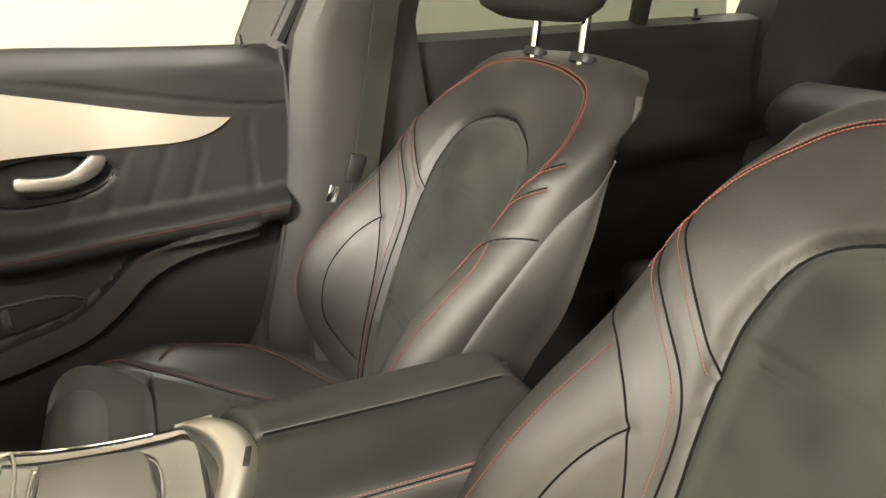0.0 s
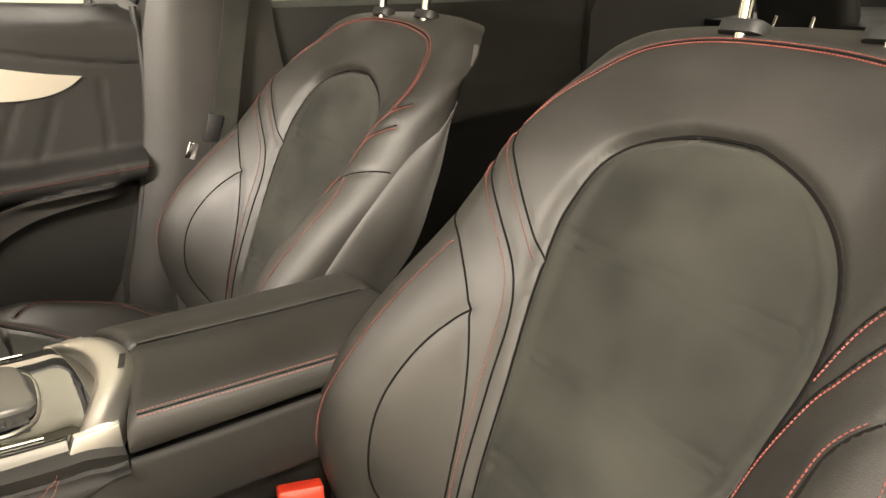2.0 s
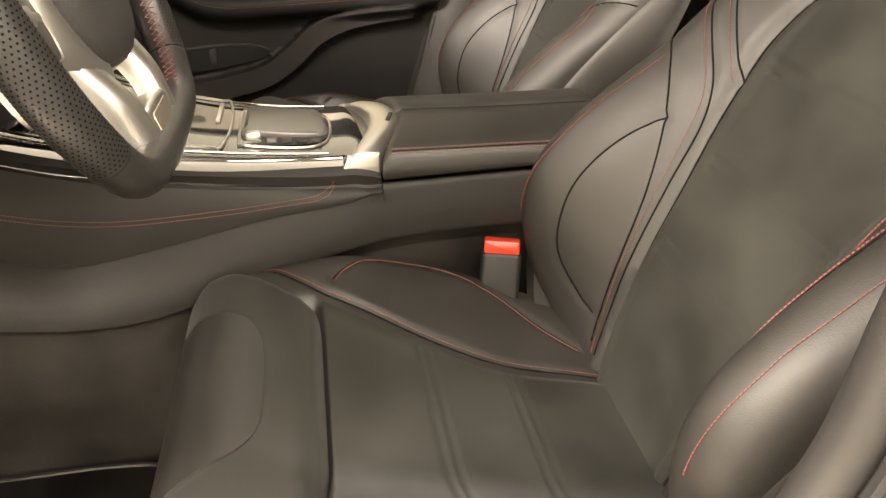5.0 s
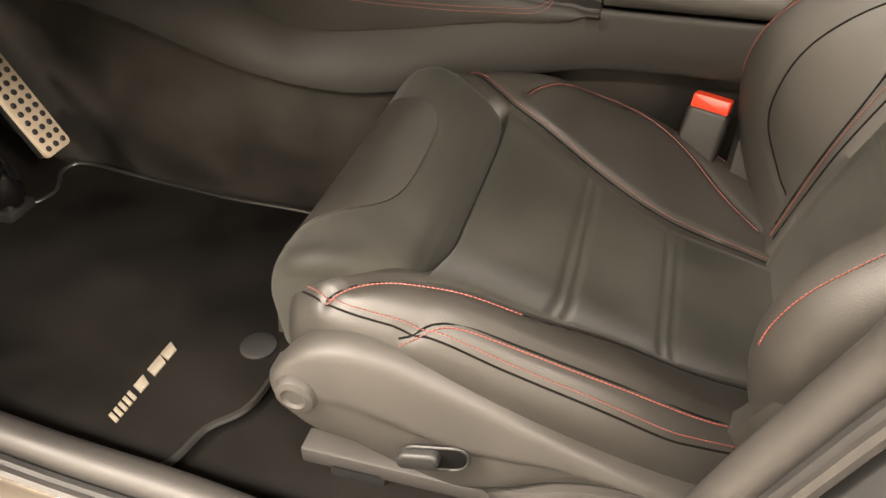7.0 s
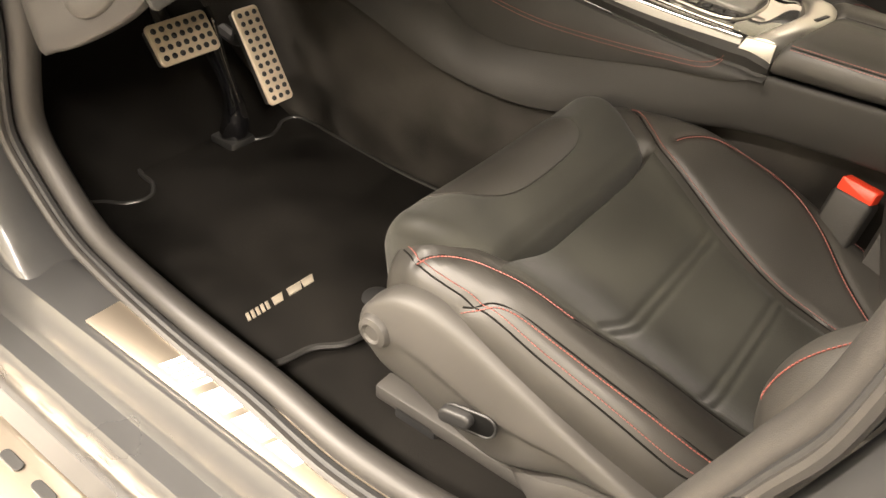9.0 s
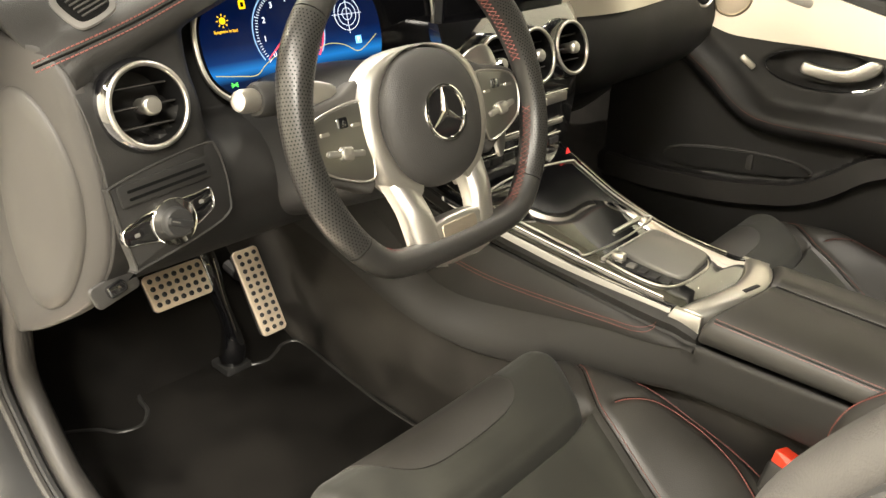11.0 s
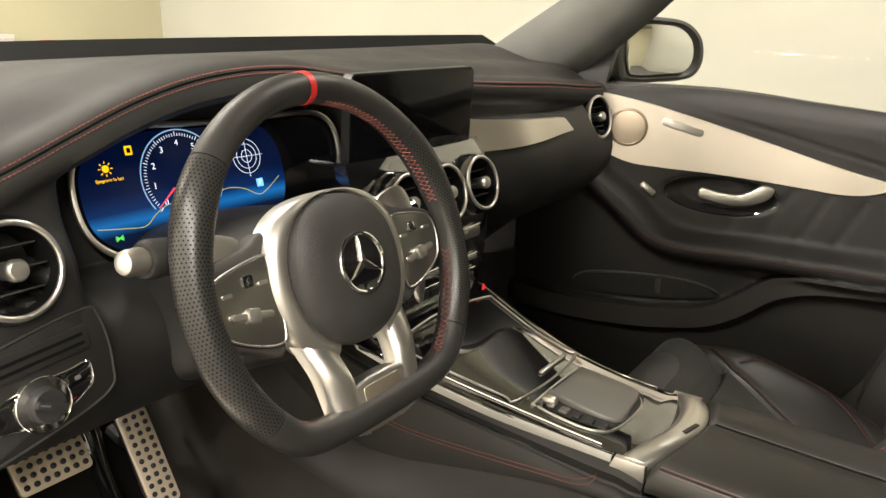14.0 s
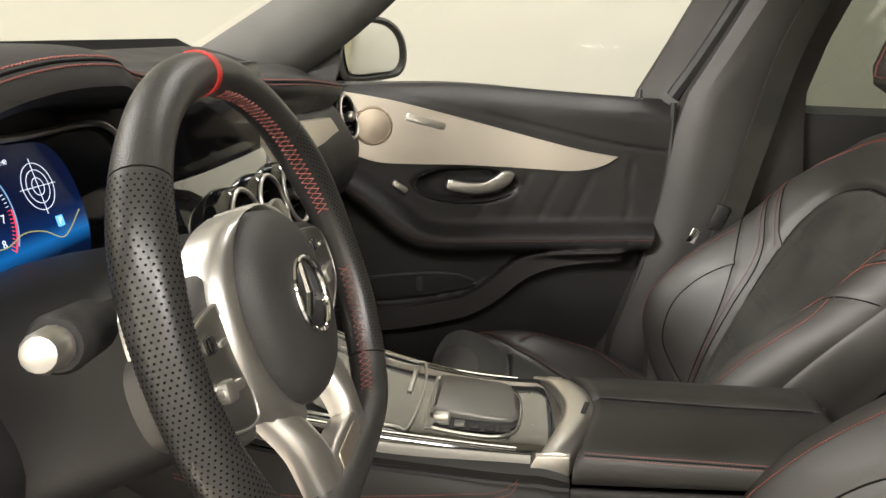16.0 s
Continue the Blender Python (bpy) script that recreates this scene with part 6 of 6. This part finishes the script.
# column shroud and stalks
col = thing("steering_column", "dark plastic steering column shroud with stalks", "steering column", (-.36, .40, .56))
rings = []
for d, w, h_ in ((-.050, .060, .052), (-.070, .074, .064), (-.10, .088, .076), (-.20, .098, .088), (-.29, .104, .094)):
    rings.append([tuple(wl(w * np.sign(math.cos(a)) * abs(math.cos(a)) ** .6, h_ * np.sign(math.sin(a)) * abs(math.sin(a)) ** .6 - .008, d)) for a in aa])
v, f = loft(rings)
mesh_ob("shroud", v, f, DARK, col, "dark column shroud", angle=50)
v, f = tube([tuple(wl(-.06, .040, -.10)), tuple(wl(-.125, .0495, -.086)), tuple(wl(-.132, .050, -.0845)), tuple(wl(-.172, .0537, -.0767)), tuple(wl(-.176, .054, -.076))], [.010, .011, .0165, .0175, .0150], 18)
mesh_ob("stalk", v, f, FACE, col, "black indicator stalk")
v, f = tube([tuple(wl(-.175, .054, -.0762)), tuple(wl(-.178, .0542, -.0755)), tuple(wl(-.192, .0555, -.0722)), tuple(wl(-.1965, .056, -.071)), tuple(wl(-.1985, .0562, -.0705))], [.0105, .0118, .0115, .0095, .005], 14)
mesh_ob("stalk_tip", v, f, SATIN, col, "satin silver stalk tip")
v, f = tube([tuple(wl(.06, .012, -.085)), tuple(wl(.13, .022, -.085)), tuple(wl(.19, .028, -.085))], [.010, .011, .0145], 12)
mesh_ob("gear_stalk", v, f, GLOSS, col, "black gear selector stalk")

# ---- centre console ----
console = thing("centre_console", "black centre console with gloss panel and silver crescent", "centre console")
CX = -.010
TOPZ = [(-.16, .240), (.15, .246), (.18, .262), (.20, .2755)] + [(y, .283 + .06 * (y - .25) + .52 * (y - .25) ** 2) for y in np.arange(.22, .661, .02)] + [(.72, .432), (.82, .46)]
HALF = [(-.16, .098), (.15, .098), (.22, .096), (.36, .100), (.45, .115), (.53, .135), (.62, .150), (.82, .155)]
def skirt(y):
    """Height of the console's lower edge over the tunnel carpet."""
    return float(curve1([(-.16, .165), (.1, .174), (.2, .168), (.3, .150), (.4, .132), (.474, .126), (.556, .138), (.64, .160), (.75, .198), (.84, .224), (1.2, .24)], y))


PAD_LOW = [(.190, .262), (.200, .249), (.209, .241), (.225, .234), (.245, .231), (.314, .225), (.383, .216), (.45, .209), (.51, .206), (.555, .208), (.59, .217), (.62, .234), (.66, .262), (.72, .30), (.8, .33), (1.2, .34)]


def console_half(y):
    """Half section of the console at y, from the top edge down and outwards: (x, z)."""
    zt, hw, sk = float(curve1(TOPZ, y)), float(curve1(HALF, y)), skirt(y)
    fw = float(smooth01(.15, .6, y))
    foot = [(hw + .0140 + .040 * fw, sk + .013), (hw + .010 + .040 * fw, sk + .003), (hw - .004 + .03 * fw, sk), (hw - .03, sk + .002)]
    if y < .19:
        return [(hw - .01, .240), (hw + .004, .242), (hw + .009, .2505), (hw + .013, .2515), (hw + .0165, .2485), (hw + .0175, .240), (hw + .018, .225), (hw + .018, .5 * (.243 + sk))] + foot
    zr, pl = max(zt, .279), float(curve1(PAD_LOW, y))
    top = zr - .032
    pl = min(pl, top - .004)
    return [(hw, zt), (hw + .010, top + .003), (hw + .015, top), (hw + .021, .75 * top + .25 * pl), (hw + .0235, .4 * top + .6 * pl), (hw + .022, pl + .002), (hw + .0172, pl), (hw + .018 + .028 * fw, .5 * (pl + sk))] + foot


def console_x(y, z):
    q = spline(console_half(y), 4)[6:]
    k = int(np.argmin(np.abs(q[:40, 1] - z)))
    return float(q[k, 0])


rings = []
for y in np.r_[np.linspace(-.16, .189, 30), np.linspace(.1905, .26, 40), np.linspace(.265, 1.20, 80)]:
    half = console_half(y)
    sec = spline([(CX - a, b) for a, b in half[::-1]] + [(CX + a, b) for a, b in half], 2)
    rings.append(np.stack([sec[:, 0], np.full(len(sec), y), sec[:, 1]], 1))
v, f = loft(rings)
mesh_ob("body", v, f, DASHSKIN, console, "soft black console sides", angle=40)
for side, name in ((-1, "tunnel_carpet_1"), (1, "tunnel_carpet_2")):
    def tunnel(y, t):
        top = float(curve1(HALF, min(y, .8))) - .022 + .058 * float(smooth01(.22, .6, y))
        foot = .176 - .022 * float(smooth01(.75, .95, y))
        foot = .062 + (foot - .062) * float(smooth01(.24, .50, y))
        return CX + side * (foot + (top - foot) * t ** 1.3), y, FLOOR - .01 + (skirt(y) + .022 - FLOOR) * t

    v, f = grid_mesh(tunnel, np.linspace(-.15, 1.35, 50), np.linspace(0, 1, 12))
    tagged(thicken(mesh_ob(name, v, f, CARPET, None, "black carpet on the transmission tunnel"), .012, 0), "", "carpet", kind="structure")
RED_LINE = spline([(.2475, .262), (.251, .256), (.260, .2505), (.278, .2465), (.311, .245), (.378, .244), (.473, .251), (.55, .268), (.62, .292)], 14)
for s_ in (-1, 1):
    rows = []
    for dz in (.0, -.0055):
        P = np.array([(CX + s_ * (console_x(y, z + dz) + .0008), y, z + dz) for y, z in RED_LINE])
        rows.append(stitches(P, np.tile((s_ * 1.0, 0, .3), (len(P), 1)), step=.0042))
    v, f = joined(rows)
    tagged(mesh_ob("stitching", v, f, RED, console, "red double stitching", smooth=False), kind="stuff")
    rings = []
    for y in np.linspace(.234, .62, 50):
        zt, hw = float(curve1(TOPZ, y)), float(curve1(HALF, y))
        zl, w_ = max(zt, .279) - .031, float(smooth01(.24, .42, y))
        rings.append([(CX + s_ * (hw - .002), y, zt + .004), (CX + s_ * (hw + .003 + .007 * w_), y, zt + .003), (CX + s_ * (hw + .006 + .0075 * w_), y, zt - .002), (CX + s_ * (hw + .0105 + .001 * w_), y, zl + .002), (CX + s_ * (hw + .0095), y, zl), (CX + s_ * (hw - .002), y, zl)])
    v, f = loft(rings)
    mesh_ob("side_band", v, f, GLOSS, console, "gloss black band along the console top", angle=40)
# gloss panel on top, with its side skirt
rings = []
for y in np.r_[np.linspace(.176, .23, 14), np.linspace(.24, .60, 50)]:
    zt, hw = float(curve1(TOPZ, y)) + .006, float(curve1(HALF, y)) + .001
    if y < .235:
        hw = hw * math.sqrt(max(.05, 1 - ((.235 - y) / .066) ** 2))
    x = np.linspace(-hw, hw, 21)
    z = zt + .004 - .004 * (x / hw) ** 4
    rings.append(np.vstack([np.stack([CX + x, np.full(21, y), z], 1), [[CX + hw, y, zt - .012], [CX - hw, y, zt - .012]]]))
v, f = loft(rings)
mesh_ob("gloss_panel", v, f, GLOSS, console, "piano black console panel", angle=40)


def on_top(x, y, lift=0.0):
    return Vector((CX + x, y, float(curve1(TOPZ, y)) + .0102 + lift))


def top_ring(outline, r, name, mat, label, lift=0.0):
    v, f = tube([tuple(on_top(x, y, lift)) for x, y in spline(outline, 6, True)], r, 8, True)
    return mesh_ob(name, v, f, mat, console, label)


for s_ in (-1, 1):
    v, f = tube([tuple(on_top(s_ * (float(curve1(HALF, y)) - .003), y, -.002)) for y in np.linspace(.25, .60, 40)], .0013, 8)
    mesh_ob("chrome_edge", v, f, CHROME, console, "chrome edge strip")
tray = [(-.088, .375), (-.090, .392), (-.100, .45), (-.118, .53), (-.11, .548), (.0, .560), (.11, .548), (.118, .53), (.100, .45), (.092, .392), (.088, .375), (0, .368)]
top_ring(tray, .0017, "tray_rim", SATIN, "satin rim of the closed storage tray")
part("tray_grip", box((.075, .006, .004), tuple(on_top(.036, .385, .002)), .0015, turn=pose(0, 0, 0, 6, 0, 0).to_3x3()), SATIN, console, "satin tray grip")
# touch pad
pad = [(-.076, .348), (-.078, .29), (-.070, .262), (-.045, .248), (.02, .246), (.048, .262), (.056, .29), (.056, .348), (.045, .356), (-.066, .356)]
top_ring(pad, .0019, "pad_rim", SATIN, "satin touch pad rim")
tm = plane_m(tuple(on_top(-.002, .300, .0)), (1, 0, 0), (0, -.08, 1))
part("pad_well", prism([(x + .010, y - .300) for x, y in [tuple(q) for q in spline(pad, 4, True)]], .0012, tm), DARK, console)
part("touch_pad", prism([tuple(q) for q in spline([(-.046, -.046), (-.046, .044), (-.03, .050), (.038, .050), (.050, .040), (.050, -.030), (.036, -.046), (.0, -.050)], 4, True)], .009, tm @ Matrix.Translation((.006, .002, 0)) @ pose(0, 0, 0, 3, 0, 0), .004, 3), TOUCH, console, "grey touch pad")
for k in range(5):
    part("pad_button", box((.013, .012, .004), tuple(on_top(-.062, .335 - .018 * k, .003)), .0012), TOUCH if k < 2 else DARK, console)
part("roller", box((.012, .02, .012), tuple(on_top(-.062, .338, .008)), .004), SATIN, console, "satin scroll roller")
# silver crescent in front of the armrest
rings = []
for u in np.linspace(-1, 1, 50):
    x = CX + .100 * u
    oy, iy = .157 + .034 * u * u, .194 + .036 * u * u - .004 * u ** 6
    z = .3035 - .0135 * abs(u) ** 3
    rings.append([(x, oy, z - .03), (x, oy, z - .004), (x, .88 * oy + .12 * iy, z - .0008), (x, .6 * oy + .4 * iy, z + .0012), (x, .25 * oy + .75 * iy, z - .0005), (x, .08 * oy + .92 * iy, z - .003), (x, iy, z - .007), (x, iy, z - .03)])
v, f = loft([np.array(r) for r in rings])
mesh_ob("crescent", v, f, SATIN, console, "satin silver crescent trim", angle=50)
for s_ in (-1, 1):
    wing = [(.191, .254), (.243, .254), (.236, .272), (.228, .2885), (.190, .2885)]
    part("crescent_wing", prism(wing if s_ > 0 else wing[::-1], s_ * .008, Matrix(((0, 0, 1, CX + s_ * .098), (1, 0, 0, 0), (0, 1, 0, 0), (0, 0, 0, 1))), .002), SATIN, console, "satin silver trim wing", angle=30)
part("crescent_switch", box((.006, .030, .002), (CX - .016, .168, .3042), .0008, turn=pose(0, 0, 0, 0, 0, 76).to_3x3()), DARK, console, "dark slot switch in the crescent")
# armrest lid in two halves
armrest = thing("armrest_lid", "black leather split armrest lid with red stitching on the console", "armrest")
SPLIT = .006


def lid_tilt(y):
    return -.006 + .052 * (y - .0) * (1 if y > 0 else .6)


for s_ in (-1, 1):
    wide = SPLIT - CX + .110 if s_ < 0 else .112 - SPLIT + CX - .006
    rings = []
    for y in np.r_[np.linspace(-.128, -.110, 8), np.linspace(-.10, .140, 40), np.linspace(.144, .158, 8)]:
        k = wide / .110
        xs = np.array([.0015, .0022, .005, .03, .06, .084, .097, .104, .108, .110, .1095, .105, .0015])
        zs = np.array([.292, .2985, .3015, .3035, .3025, .2985, .2935, .2875, .279, .268, .258, .2535, .2535])
        end = max(0.0, (y - .146) / .012, (-.112 - y) / .016)
        zs = np.where(zs > .26, zs + lid_tilt(y), zs) - .007 * end ** 2 * (zs > .26)
        yy = y + .030 * (xs / .110) ** 2 * smooth01(.0, .158, y)
        rings.append(np.stack([SPLIT + s_ * xs * k, yy, zs], 1))
    v, f = loft(rings)
    mesh_ob("lid_half", v, f, LEATHER, armrest, "black leather lid half", angle=50)
    ys = np.linspace(-.115, .148, 90)
    yy = ys + .027 * smooth01(.0, .158, ys)
    tilt = np.array([lid_tilt(y) for y in ys])
    rows = [stitches(np.stack([np.full(90, SPLIT + s_ * o * wide / .110), yy, z + tilt], 1), np.tile((s_ * 1.0, 0, .7), (90, 1)), step=.0042) for o, z in ((.1018, .2902), (.1052, .2860))]
    v, f = joined(rows)
    tagged(mesh_ob("stitching", v, f, RED, armrest, "red double stitching", smooth=False), kind="stuff")
    P = np.stack([np.full(90, SPLIT + s_ * .1036 * wide / .110), yy, .2879 + tilt], 1)
    v, f = tube(P, .0009, 6)
    mesh_ob("seam", v, f, SEAM, armrest, "dark seam between the stitch rows")
ys = np.linspace(-.110, .148, 60)
v, f = tube([(SPLIT, y, .2985 + lid_tilt(y)) for y in ys], .0024, 6)
mesh_ob("split_seam", v, f, SEAM, armrest, "dark gap between the lid halves")

# belt buckle
buckle = thing("belt_buckle", "black seat belt buckle with bright red release button", "belt buckle", (-.137, .045, .135))
bm_ = plane_m((0, 0, 0), (-.15, -1, -.10), (-.93, .22, .25))
part("case", prism(rounded_rect(.052, .09, .008), .026, bm_ @ Matrix.Translation((0, -.032, -.013)), .006, 3), FACE, buckle)
part("release_button", prism(rounded_rect(.046, .018, .003), .022, bm_ @ Matrix.Translation((0, .019, -.0105)), .003), REDPLASTIC, buckle, "bright red release button")
v, f = tube([tuple(bm_ @ Vector((0, -.07, 0))), tuple(bm_ @ Vector((.0, -.15, 0)))], .008, 8)
mesh_ob("stem", v, f, DARK, buckle)
part("anchor_plate", box((.05, .05, .05), (.02, -.09, -.05), .008), SATIN, buckle, "grey metal seat anchor")


# ---- things along the garage wall ----
shelf = thing("wall_shelf", "low grey shelf along the cream wall", "shelf", (1.5, 4.95, GROUND))
part("board", box((1.3, .40, .03), (0, 0, 1.05), .004), GREYWALL, shelf)
for sx in (-.6, .6):
    part("bracket", box((.04, .36, 1.035), (sx, 0, .5175), .004), GREYWALL, shelf)
BLUE = material("blue_card", (.16, .27, .40), .7)
CARD = material("white_card", (.72, .70, .66), .7)
DULLRED = material("red_card", (.50, .09, .06), .6)
GREYCARD = material("grey_card", (.28, .27, .25), .7)
for x, y, w, h_, mat, label in ((1.435, 4.86, .25, .085, BLUE, "blue cardboard box on the wall shelf"), (1.45, 5.05, .33, .145, CARD, "large white carton behind the blue box"), (1.16, 4.95, .25, .15, GREYCARD, "grey carton at the end of the shelf"),
                                (1.635, 4.88, .03, .10, DULLRED, "small red can on the wall shelf"), (1.742, 4.90, .085, .10, CARD, "white carton on the wall shelf"), (1.805, 4.90, .034, .11, DULLRED, "narrow red carton on the wall shelf")):
    bx = thing("box", label, "box", (x, y, GROUND + 1.065))
    part("carton", box((w, .16, h_), (0, 0, h_ / 2), .004), mat, bx)
    part("lid", box((w + .006, .166, .03), (0, 0, h_ - .012), .003), mat, bx)
